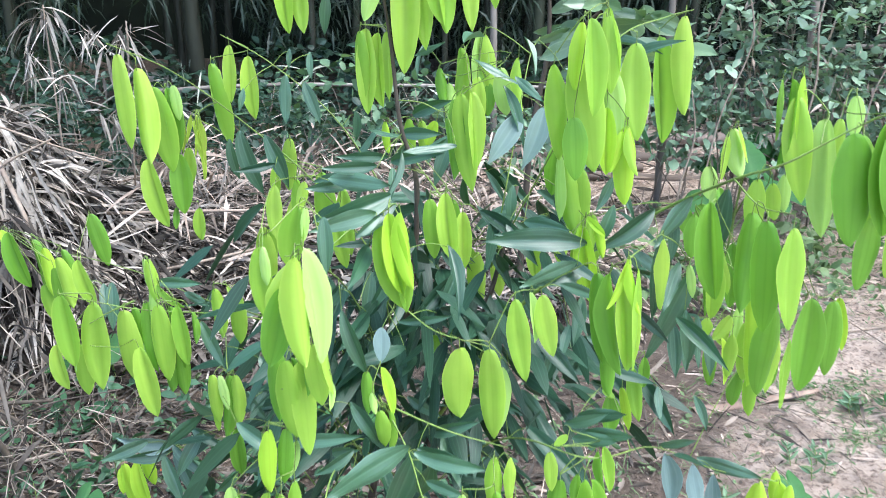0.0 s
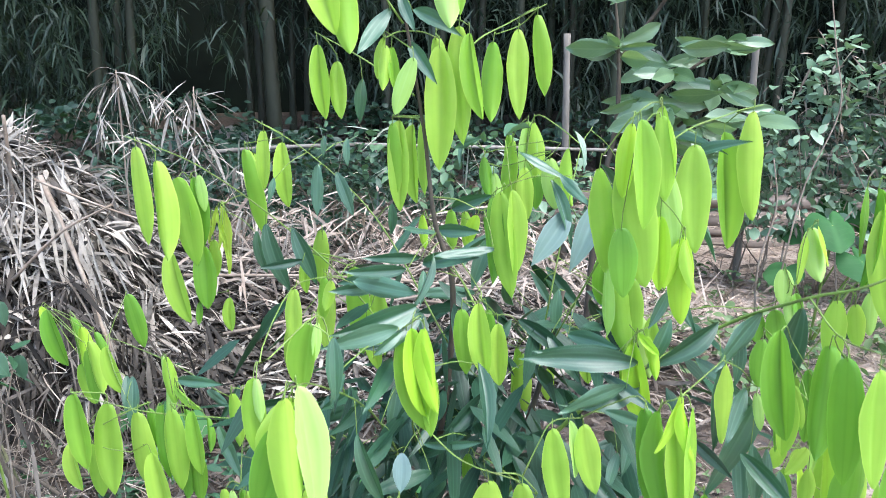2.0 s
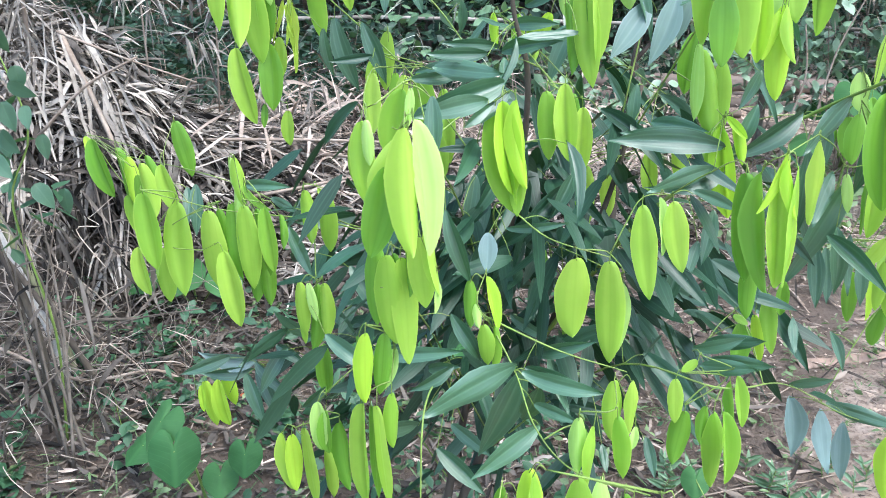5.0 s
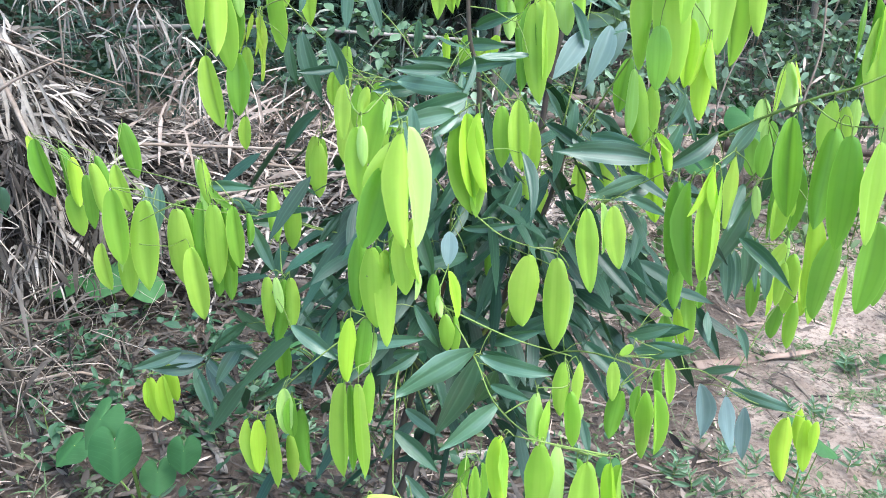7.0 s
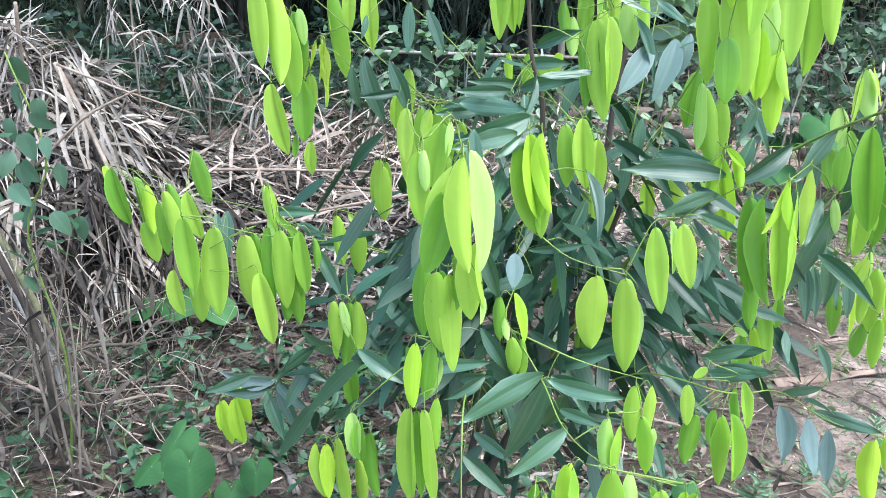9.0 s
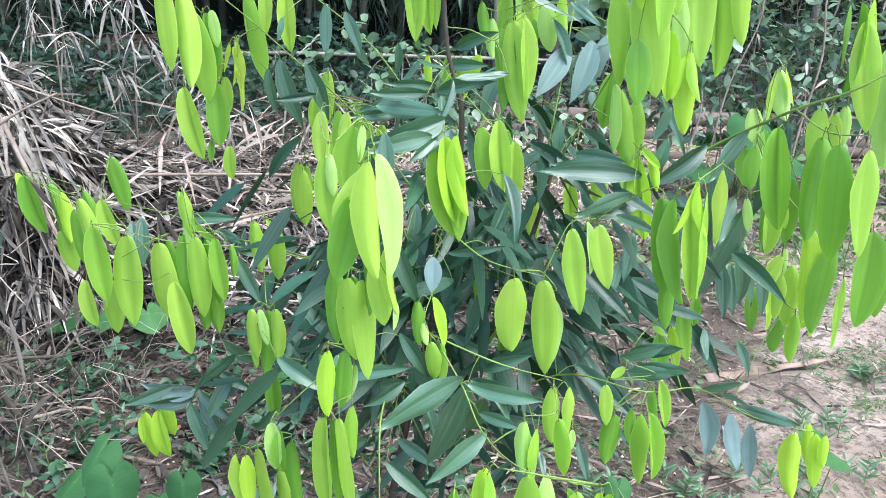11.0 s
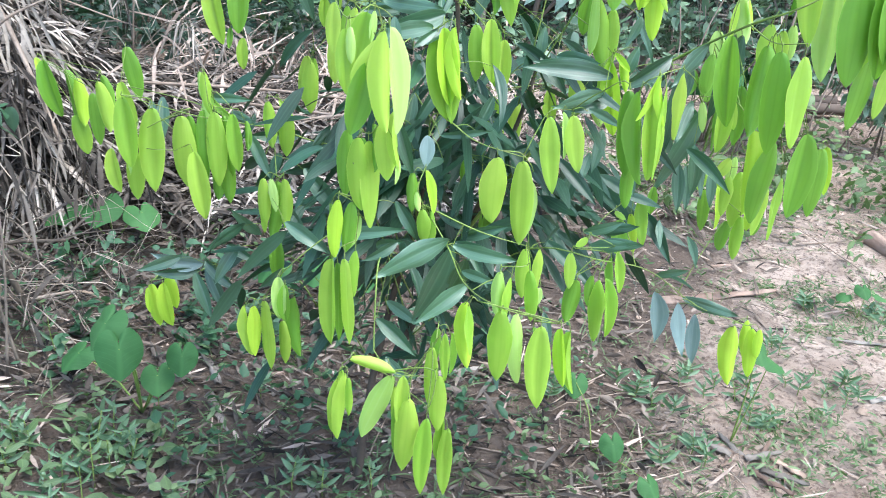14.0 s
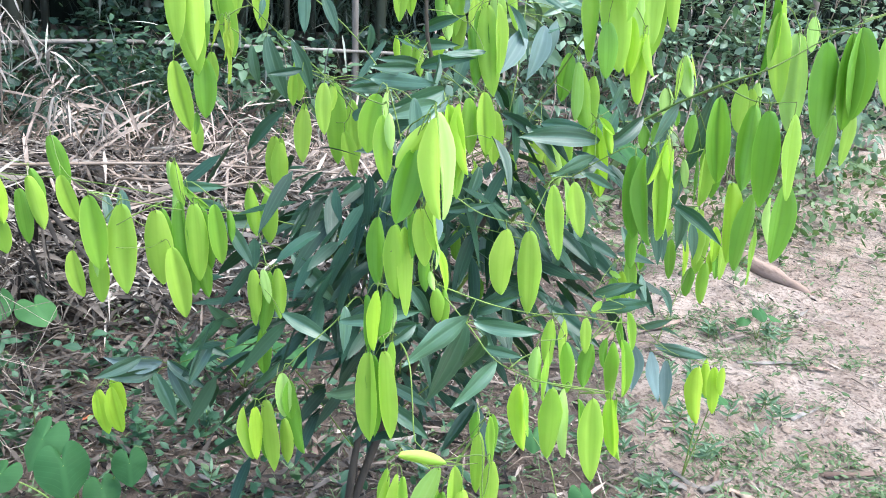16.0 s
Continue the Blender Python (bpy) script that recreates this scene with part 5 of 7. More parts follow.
YOUNG_SHAPES = ((0.47, 0.3, 0.05, 0.5, 0.5, 0.3, 0.06), (0.5, 0.15, 0.1, 0.8, 0.48, 0.4, -0.08), (0.47, 0.7, 0.0, 0.6, 0.52, 0.2, 0.1), (0.5, 0.1, -0.06, 1.0, 0.5, 0.6, 0.0), (0.48, 1.0, 0.06, 0.4, 0.52, 0.2, -0.1), (0.49, 0.2, 0.14, 1.2, 0.54, 0.4, 0.12), (0.46, 0.5, -0.04, 0.8, 0.56, 0.3, -0.12))
YOUNG_SET = [plain_leaf("young_leaf", YOUNG, 12, *p) for p in YOUNG_SHAPES]
YELLOW_SET = [plain_leaf("young_leaf", YELLOW, 12, *p) for p in YOUNG_SHAPES[:5]]
DEEP_SET = [plain_leaf("young_leaf", DEEP, 12, *p) for p in YOUNG_SHAPES[:5]]
PALE_SET = [plain_leaf("pale_leaf", PALE, 12, *p) for p in YOUNG_SHAPES[:4]]
GALL_SET = [plain_leaf("galled_leaf", GALL, 9, 0.4, 0.3, 0.12, 2.0, 0.6, 0.0)]
MATURE_SHAPES = ((0.43, 0.35, 0.08, 0.5, 0.82, 0.1, 0.1), (0.45, 0.2, 0.2, 0.9, 0.8, 0.0, -0.2), (0.42, 0.6, 0.12, 0.6, 0.86, 0.0, 0.25), (0.44, 0.25, -0.05, 1.2, 0.8, 0.2, -0.1), (0.46, 0.45, 0.26, 0.8, 0.9, 0.0, 0.15))
MATURE_SET = [plain_leaf("mature_leaf", MATURE, 11, *p) for p in MATURE_SHAPES]
UNDER_SET = [plain_leaf("mature_leaf", UNDER, 11, *p) for p in MATURE_SHAPES[:4]]
STALKS = []


def near_mark(p):
    p = Vector(p)
    return min(MARKS, key=lambda q: (q - p).length_squared)


def petiole(base, up, longest=9.0):
    """A thin stalk that arches from the nearest branch over to a leaf's base."""
    base = Vector(base)
    root = near_mark(base + Vector((0, 0, 0.012)))
    far = (root - base).length
    if far > longest:
        return
    mid = root.lerp(base, 0.55) + Vector((0, 0, up + 0.06 * far))
    line = smooth_line([root, mid, base + Vector((0, 0, -0.004))], 4)
    STALKS.append(tube(line, taper(len(line), 0.0008, 0.0006), 5))


WAITING = []
HUNG = []


def crowded(base, tip, gap=0.03):
    """Whether a leaf from base to tip would cut through a hanging young leaf."""
    b = np.array([h[0] for h in HUNG])
    d = np.array([h[1] for h in HUNG]) - b
    for s in (0.0, 0.25, 0.5, 0.75, 1.0):
        p = np.array(Vector(base).lerp(Vector(tip), s))
        k = np.clip(((p - b) * d).sum(1) / (d * d).sum(1), 0, 1)
        if (np.linalg.norm(b + d * k[:, None] - p, axis=1) < gap).any():
            return True
    return False



def tassel():
    """Close a tassel: one twig from the nearest branch runs over its leaves, and each leaf hangs from it by a short stalk."""
    if not WAITING:
        return
    tops = [Vector(t) + Vector((0, 0, 0.010)) for _, t in WAITING]
    middle = sum(tops, Vector()) / len(tops)
    root = near_mark(middle)
    tops.sort(key=lambda q: (q - root).length)
    run = [root]
    for q in tops:
        if (q - run[-1]).length > 0.03:
            run.append(q.lerp(run[-1], 0.1) if len(run) > 1 else q)
    if len(run) == 1:
        run.append(tops[-1] + Vector((0, 0, 0.004)))
    if len(run) > 1:
        run.insert(1, run[0].lerp(run[1], 0.5) + Vector((0, 0, 0.07 * (run[1] - run[0]).length)))
        line = smooth_line(run, 4)
        v, f = tube(line, taper(len(line), 0.0011, 0.0007), 6)
        twig = under(put("twig", mesh_data("twig", v, f, STEM)), bush)
        MARKS.extend(line[2:])
    for leaf, t in WAITING:
        leaf.parent = twig
        petiole(t, 0.008)
    WAITING.clear()


def young(x, y, z, tx, ty, tz, width, turn):
    leaf = put("young_leaf", random.choice(YOUNG_SET), m=leaf_matrix((x, y, z), (tx, ty, tz), width, turn + random.uniform(-8, 8)))
    HUNG.append(((x, y, z), (tx, ty, tz)))
    WAITING.append((leaf, (x, y, z)))


def yellow(x, y, z, tx, ty, tz, width, turn):
    leaf = put("young_leaf", random.choice(YELLOW_SET), label="yellowing young leaf", m=leaf_matrix((x, y, z), (tx, ty, tz), width, turn))
    HUNG.append(((x, y, z), (tx, ty, tz)))
    WAITING.append((leaf, (x, y, z)))


def deep(x, y, z, tx, ty, tz, width, turn):
    leaf = put("young_leaf", random.choice(DEEP_SET), label="young leaf with shade put in its deeper green", m=leaf_matrix((x, y, z), (tx, ty, tz), width, turn))
    HUNG.append(((x, y, z), (tx, ty, tz)))
    WAITING.append((leaf, (x, y, z)))


def pale(x, y, z, tx, ty, tz, width, turn):
    leaf = put("young_leaf", random.choice(PALE_SET), label="young leaf of a paler green", m=leaf_matrix((x, y, z), (tx, ty, tz), width, turn))
    HUNG.append(((x, y, z), (tx, ty, tz)))
    WAITING.append((leaf, (x, y, z)))


def gall(x, y, z, tx, ty, tz, width, turn):
    leaf = put("galled_leaf", GALL_SET[0], label="yellowish curled gall-ridden leaf", m=leaf_matrix((x, y, z), (tx, ty, tz), width * 0.6, turn))
    HUNG.append(((x, y, z), (tx, ty, tz)))
    WAITING.append((leaf, (x, y, z)))


def mature(x, y, z, tx, ty, tz, width):
    width = min(width, 0.27 * math.dist((x, y, z), (tx, ty, tz)))
    under(put("mature_leaf", random.choice(MATURE_SET), m=leaf_matrix((x, y, z), (tx, ty, tz), width, random.uniform(-15, 15))), bush)
    petiole((x, y, z), 0.0, 0.2)


def underside(x, y, z, tx, ty, tz, width):
    under(put("mature_leaf", random.choice(UNDER_SET), m=leaf_matrix((x, y, z), (tx, ty, tz), width, random.uniform(-15, 15)), label="mature leaf showing its blue-grey underside"), bush)
    petiole((x, y, z), 0.0, 0.2)


tassel()
young(-0.207, 1.3, 1.724, -0.169, 1.294, 1.585, 0.048, 0)
young(-0.17, 1.31, 1.679, -0.151, 1.303, 1.559, 0.04, 0)
tassel()
young(-0.119, 1.34, 1.72, -0.111, 1.333, 1.646, 0.024, 0)
young(-0.1, 1.35, 1.72, -0.098, 1.343, 1.65, 0.023, 0)
young(-0.107, 1.33, 1.723, -0.102, 1.324, 1.659, 0.018, 0)
young(-0.115, 1.355, 1.734, -0.109, 1.35, 1.68, 0.015, -7)
tassel()
pale(-0.03, 1.3, 1.719, -0.014, 1.294, 1.595, 0.042, 0)
young(-0.003, 1.31, 1.723, -0.001, 1.304, 1.612, 0.028, 0)
tassel()
young(-0.266, 1.6, 1.559, -0.254, 1.594, 1.432, 0.034, 0)
young(-0.235, 1.61, 1.531, -0.227, 1.604, 1.432, 0.032, 0)
tassel()
young(-0.107, 1.33, 1.571, -0.11, 1.324, 1.509, 0.018, 0)
young(-0.1, 1.34, 1.568, -0.091, 1.334, 1.504, 0.016, 2)
pale(-0.066, 1.32, 1.555, -0.093, 1.314, 1.477, 0.027, 0)
young(-0.115, 1.371, 1.58, -0.125, 1.365, 1.522, 0.016, 21)
tassel()
young(-0.035, 1.362, 1.57, -0.033, 1.356, 1.393, 0.046, 0)
young(-0.008, 1.372, 1.597, 0.004, 1.366, 1.429, 0.042, -18)
young(0.008, 1.352, 1.588, 0.028, 1.346, 1.468, 0.03, -25)
young(-0.045, 1.412, 1.58, -0.032, 1.406, 1.423, 0.04, -22)
tassel()
young(0.035, 1.55, 1.57, 0.035, 1.544, 1.441, 0.036, 0)
young(0.075, 1.56, 1.59, 0.081, 1.554, 1.445, 0.036, 12)
young(0.105, 1.54, 1.613, 0.117, 1.534, 1.484, 0.032, -24)
young(0.075, 1.591, 1.583, 0.073, 1.586, 1.467, 0.029, 37)
tassel()
young(-0.095, 1.381, 1.461, -0.093, 1.375, 1.324, 0.034, -12)
young(-0.076, 1.391, 1.454, -0.071, 1.385, 1.334, 0.03, -22)
young(-0.104, 1.371, 1.458, -0.102, 1.365, 1.35, 0.027, -28)
young(-0.064, 1.427, 1.453, -0.057, 1.421, 1.339, 0.028, -39)
tassel()
pale(0.097, 1.581, 1.439, 0.097, 1.575, 1.321, 0.033, 0)
young(0.071, 1.591, 1.401, 0.062, 1.585, 1.285, 0.029, 0)
young(0.107, 1.571, 1.439, 0.131, 1.565, 1.312, 0.032, 36)
young(0.07, 1.6, 1.35, 0.077, 1.589, 1.246, 0.034, 0)
young(0.094, 1.563, 1.363, 0.103, 1.556, 1.275, 0.029, 0)
young(0.064, 1.635, 1.408, 0.065, 1.63, 1.307, 0.026, -30)
young(0.073, 1.63, 1.399, 0.066, 1.625, 1.312, 0.022, -12)
tassel()
young(0.303, 1.227, 1.459, 0.314, 1.221, 1.319, 0.046, 0)
tassel()
young(0.373, 1.377, 1.456, 0.397, 1.371, 1.283, 0.044, 7)
tassel()
young(0.397, 1.324, 1.492, 0.416, 1.318, 1.339, 0.039, 16)
tassel()
young(-0.47, 1.312, 1.423, -0.465, 1.306, 1.275, 0.037, -15)
young(-0.446, 1.322, 1.401, -0.434, 1.316, 1.251, 0.038, 5)
tassel()
gall(-0.392, 1.429, 1.312, -0.377, 1.423, 1.197, 0.029, 43)
gall(-0.402, 1.439, 1.308, -0.411, 1.433, 1.259, 0.013, 24)
gall(-0.382, 1.419, 1.306, -0.384, 1.413, 1.227, 0.02, -40)
young(-0.414, 1.448, 1.249, -0.412, 1.442, 1.185, 0.022, 0)
gall(-0.384, 1.411, 1.289, -0.39, 1.405, 1.241, 0.012, 28)
gall(-0.393, 1.456, 1.285, -0.388, 1.45, 1.245, 0.01, 24)
gall(-0.387, 1.404, 1.305, -0.381, 1.398, 1.257, 0.012, -28)
gall(-0.421, 1.463, 1.282, -0.426, 1.457, 1.236, 0.012, 24)
tassel()
young(-0.401, 1.589, 1.377, -0.38, 1.583, 1.22, 0.04, -19)
young(-0.367, 1.599, 1.41, -0.368, 1.593, 1.304, 0.027, 0)
young(-0.329, 1.579, 1.393, -0.321, 1.573, 1.277, 0.033, 0)
young(-0.397, 1.608, 1.366, -0.39, 1.602, 1.279, 0.023, 0)
young(-0.403, 1.649, 1.36, -0.408, 1.644, 1.296, 0.017, 11)
young(-0.411, 1.627, 1.37, -0.391, 1.622, 1.253, 0.029, -9)
tassel()
yellow(0.688, 1.462, 0.565, 0.702, 1.455, 0.417, 0.048, 0)
yellow(0.736, 1.472, 0.557, 0.757, 1.466, 0.428, 0.038, 0)
yellow(0.747, 1.452, 0.566, 0.755, 1.445, 0.491, 0.024, 0)
yellow(0.746, 1.522, 0.552, 0.773, 1.516, 0.441, 0.033, 13)
tassel()
yellow(-0.671, 1.623, 0.488, -0.655, 1.617, 0.373, 0.035, 0)
yellow(-0.645, 1.633, 0.489, -0.626, 1.626, 0.373, 0.038, 0)
yellow(-0.676, 1.613, 0.483, -0.672, 1.607, 0.42, 0.016, 0)
yellow(-0.645, 1.675, 0.493, -0.626, 1.669, 0.397, 0.032, 8)
tassel()
young(-0.156, 0.866, 0.778, -0.087, 0.859, 0.765, 0.020, 0)
pale(-0.093, 0.876, 0.746, -0.133, 0.869, 0.631, 0.034, 0)
young(-0.076, 0.856, 0.761, -0.075, 0.849, 0.675, 0.024, 0)
young(-0.036, 0.885, 0.796, -0.032, 0.879, 0.692, 0.022, -2)
young(-0.024, 0.848, 0.769, -0.019, 0.841, 0.672, 0.028, 0)
young(-0.018, 0.893, 0.816, -0.012, 0.887, 0.738, 0.016, 11)
young(-0.066, 0.841, 0.73, -0.068, 0.835, 0.593, 0.037, 0)
deep(-0.079, 0.9, 0.686, -0.073, 0.894, 0.565, 0.025, -15)
young(-0.037, 0.835, 0.703, -0.036, 0.829, 0.57, 0.028, 0)
young(0.004, 0.906, 0.636, 0.008, 0.9, 0.511, 0.026, -9)
young(-0.002, 0.932, 0.64, -0.002, 0.927, 0.548, 0.019, -18)
young(-0.083, 0.931, 0.691, -0.072, 0.926, 0.602, 0.018, -34)
young(-0.084, 0.948, 0.682, -0.078, 0.943, 0.588, 0.020, -27)
tassel()
young(-0.161, 0.84, 0.768, -0.162, 0.834, 0.652, 0.025, 32)
young(-0.173, 0.85, 0.751, -0.171, 0.844, 0.656, 0.021, 28)
young(-0.156, 0.83, 0.768, -0.155, 0.824, 0.703, 0.014, -30)
young(-0.168, 0.883, 0.747, -0.173, 0.878, 0.664, 0.018, 23)
tassel()
young(-0.19, 1.5, 1.195, -0.177, 1.494, 1.035, 0.043, 0)
young(-0.153, 1.51, 1.162, -0.139, 1.504, 1.034, 0.034, 0)
young(-0.168, 1.49, 1.103, -0.146, 1.482, 1.015, 0.03, 0)
young(-0.249, 1.519, 1.253, -0.253, 1.513, 1.154, 0.03, 0)
young(-0.267, 1.482, 1.214, -0.268, 1.475, 1.152, 0.02, 0)
young(-0.243, 1.527, 1.139, -0.245, 1.517, 1.033, 0.035, 0)
young(-0.292, 1.475, 1.082, -0.288, 1.468, 0.978, 0.034, 0)
young(-0.301, 1.498, 1.089, -0.307, 1.492, 0.996, 0.03, -7)
young(-0.241, 1.552, 1.144, -0.245, 1.545, 1.064, 0.026, -50)
young(-0.289, 1.5, 1.085, -0.29, 1.493, 0.998, 0.028, 9)
tassel()
young(-0.033, 1.6, 1.277, -0.029, 1.593, 1.203, 0.024, 0)
young(-0.009, 1.61, 1.272, 0, 1.602, 1.198, 0.024, 0)
young(0.272, 1.59, 1.099, 0.272, 1.581, 0.989, 0.036, 0)
pale(0.316, 1.619, 1.081, 0.341, 1.608, 0.963, 0.039, 0)
young(0.328, 1.582, 1.096, 0.341, 1.572, 1.002, 0.031, 0)
young(0.218, 1.627, 1.039, 0.229, 1.617, 0.944, 0.031, 0)
young(0.102, 1.575, 1.018, 0.113, 1.564, 0.904, 0.037, 0)
young(0.145, 1.634, 0.997, 0.155, 1.624, 0.902, 0.031, 0)
young(0.315, 1.664, 1.076, 0.338, 1.655, 0.986, 0.03, -29)
young(0.15, 1.67, 1.005, 0.158, 1.663, 0.935, 0.023, 50)
young(0.09, 1.609, 1.015, 0.088, 1.6, 0.926, 0.029, 42)
tassel()
deep(-0.982, 1.880, 0.946, -0.945, 1.872, 0.808, 0.047, 3)
yellow(-1.003, 1.890, 0.948, -0.972, 1.882, 0.854, 0.027, 37)
deep(-0.934, 1.890, 0.924, -0.900, 1.882, 0.772, 0.042, -17)
yellow(-0.900, 1.870, 0.910, -0.885, 1.862, 0.793, 0.036, 8)
young(-0.911, 1.875, 0.817, -0.886, 1.867, 0.717, 0.045, 7)
young(-0.790, 1.700, 0.949, -0.764, 1.692, 0.836, 0.036, -6)
deep(-0.818, 1.740, 0.911, -0.808, 1.732, 0.788, 0.037, -11)
deep(-0.791, 1.730, 0.957, -0.769, 1.722, 0.878, 0.027, -8)
tassel()
young(-0.712, 1.620, 0.974, -0.682, 1.612, 0.876, 0.035, -3)
deep(-0.771, 1.850, 1.002, -0.741, 1.842, 0.877, 0.041, 9)
young(-0.613, 1.320, 1.021, -0.600, 1.312, 0.890, 0.044, -3)
pale(-0.613, 1.335, 0.930, -0.610, 1.327, 0.870, 0.016, -43)
young(-0.563, 1.330, 1.003, -0.560, 1.322, 0.842, 0.050, 2)
young(-0.507, 1.313, 0.997, -0.503, 1.305, 0.859, 0.052, -12)
deep(-0.499, 1.340, 0.991, -0.488, 1.332, 0.922, 0.023, -7)
young(-0.652, 1.360, 0.909, -0.638, 1.352, 0.822, 0.030, -5)
young(-0.615, 1.370, 0.905, -0.608, 1.362, 0.806, 0.034, 10)
young(-0.482, 1.300, 0.935, -0.461, 1.292, 0.805, 0.040, 6)
tassel()
deep(-0.466, 1.320, 1.010, -0.457, 1.312, 0.879, 0.035, -36)
young(-0.444, 1.300, 1.013, -0.436, 1.292, 0.872, 0.038, 6)
pale(-0.480, 1.370, 1.034, -0.484, 1.362, 0.910, 0.033, -56)
pale(-0.489, 1.380, 1.066, -0.482, 1.372, 1.018, 0.014, -9)
young(-0.478, 1.370, 1.069, -0.464, 1.362, 0.990, 0.022, 28)
young(-0.462, 1.360, 1.027, -0.417, 1.352, 0.986, 0.017, -22)
deep(-0.434, 1.330, 0.998, -0.423, 1.322, 0.880, 0.032, -33)
young(-0.410, 1.298, 1.013, -0.398, 1.290, 0.906, 0.031, -12)
deep(-0.434, 1.350, 0.918, -0.424, 1.342, 0.823, 0.029, 9)
deep(-0.452, 1.350, 0.895, -0.446, 1.342, 0.827, 0.026, -7)
deep(-0.387, 1.300, 1.001, -0.381, 1.292, 0.946, 0.015, -18)
tassel()
young(-0.351, 1.315, 1.037, -0.339, 1.307, 0.952, 0.025, 11)
young(-0.317, 1.325, 1.028, -0.318, 1.317, 0.932, 0.033, -8)
young(-0.330, 1.320, 1.040, -0.308, 1.312, 1.023, 0.012, -8)
tassel()
young(-0.346, 1.242, 0.914, -0.342, 1.234, 0.824, 0.025, -4)
pale(-0.331, 1.235, 0.917, -0.320, 1.227, 0.856, 0.017, -7)
deep(-0.323, 1.255, 0.906, -0.329, 1.247, 0.792, 0.031, -20)
young(-0.307, 1.232, 0.919, -0.301, 1.224, 0.830, 0.025, -8)
deep(-0.330, 1.310, 0.773, -0.324, 1.302, 0.680, 0.029, 11)
young(-0.347, 1.250, 0.855, -0.342, 1.242, 0.807, 0.013, -7)
tassel()
young(-0.364, 1.160, 0.698, -0.352, 1.152, 0.599, 0.027, 52)
yellow(-0.347, 1.150, 0.702, -0.340, 1.142, 0.601, 0.028, 34)
young(-0.327, 1.154, 0.712, -0.317, 1.146, 0.570, 0.038, -42)
pale(-0.302, 1.144, 0.767, -0.297, 1.136, 0.687, 0.029, -3)
deep(-0.289, 1.140, 0.755, -0.286, 1.132, 0.683, 0.024, -8)
young(-0.296, 1.165, 0.667, -0.293, 1.157, 0.575, 0.025, -12)
deep(-0.277, 1.173, 0.714, -0.265, 1.165, 0.596, 0.032, 39)
deep(-0.328, 1.180, 0.638, -0.323, 1.172, 0.578, 0.021, -10)
tassel()
young(-0.232, 1.270, 1.230, -0.230, 1.262, 1.145, 0.027, -5)
young(-0.190, 0.940, 1.243, -0.183, 0.932, 1.155, 0.027, 2)
pale(-0.183, 0.930, 1.247, -0.180, 0.922, 1.200, 0.014, -12)
young(-0.219, 1.400, 1.207, -0.223, 1.392, 1.133, 0.022, 4)
young(-0.203, 1.380, 1.208, -0.212, 1.372, 1.161, 0.020, -4)
young(-0.170, 1.110, 1.242, -0.182, 1.102, 1.153, 0.039, -5)
pale(-0.158, 1.100, 1.246, -0.160, 1.092, 1.199, 0.013, 29)
tassel()
young(-0.136, 0.900, 1.242, -0.177, 0.892, 1.185, 0.021, -0)
deep(-0.154, 0.900, 1.208, -0.174, 0.892, 1.111, 0.038, -4)
young(-0.136, 0.869, 1.256, -0.129, 0.861, 1.128, 0.035, 32)
pale(-0.130, 0.895, 1.258, -0.113, 0.887, 1.118, 0.038, 47)
young(-0.132, 0.940, 1.117, -0.120, 0.932, 1.035, 0.031, 5)
young(-0.114, 0.935, 1.138, -0.106, 0.927, 1.052, 0.023, -66)
pale(-0.108, 0.930, 1.071, -0.109, 0.922, 1.035, 0.010, 42)
deep(-0.146, 0.950, 1.113, -0.137, 0.942, 1.044, 0.019, -43)
tassel()
young(-0.166, 0.940, 1.094, -0.153, 0.932, 0.985, 0.033, 11)
young(-0.151, 0.950, 1.088, -0.137, 0.942, 0.956, 0.036, 37)
deep(-0.183, 0.975, 1.094, -0.181, 0.967, 0.995, 0.027, 8)
deep(-0.161, 0.960, 1.088, -0.147, 0.952, 1.040, 0.014, -22)
tassel()
yellow(-0.188, 0.924, 1.005, -0.185, 0.916, 0.915, 0.025, 31)
deep(-0.169, 0.945, 0.995, -0.175, 0.937, 0.916, 0.022, -3)
pale(-0.158, 0.955, 0.971, -0.171, 0.947, 0.919, 0.017, 2)
deep(-0.200, 0.940, 0.992, -0.201, 0.932, 0.901, 0.025, -66)
young(-0.160, 0.935, 0.922, -0.155, 0.927, 0.848, 0.020, 34)
tassel()
young(-0.193, 0.930, 0.909, -0.188, 0.922, 0.767, 0.038, -47)
young(-0.174, 0.914, 0.917, -0.165, 0.906, 0.776, 0.038, -55)
deep(-0.185, 0.945, 0.896, -0.183, 0.937, 0.763, 0.036, -58)
deep(-0.199, 0.940, 0.894, -0.193, 0.932, 0.826, 0.018, -62)
tassel()
young(-0.057, 1.175, 1.208, -0.026, 1.167, 1.064, 0.040, -19)
yellow(-0.049, 1.160, 1.221, -0.028, 1.152, 1.097, 0.036, 10)
yellow(-0.031, 1.152, 1.225, -0.016, 1.144, 1.111, 0.031, 36)
young(-0.020, 1.170, 1.147, -0.022, 1.162, 1.065, 0.023, -4)
tassel()
young(0.010, 1.250, 1.217, 0.019, 1.242, 1.121, 0.030, -3)
young(0.034, 1.245, 1.229, 0.047, 1.237, 1.121, 0.033, 1)
young(0.062, 1.262, 1.194, 0.066, 1.254, 1.100, 0.030, 7)
deep(0.047, 1.270, 1.211, 0.052, 1.262, 1.110, 0.027, -28)
deep(0.031, 1.280, 1.198, 0.038, 1.272, 1.156, 0.014, 2)
yellow(-0.073, 1.500, 1.290, -0.065, 1.492, 1.233, 0.016, 20)
tassel()
young(0.058, 1.124, 1.025, 0.063, 1.116, 0.908, 0.050, 9)
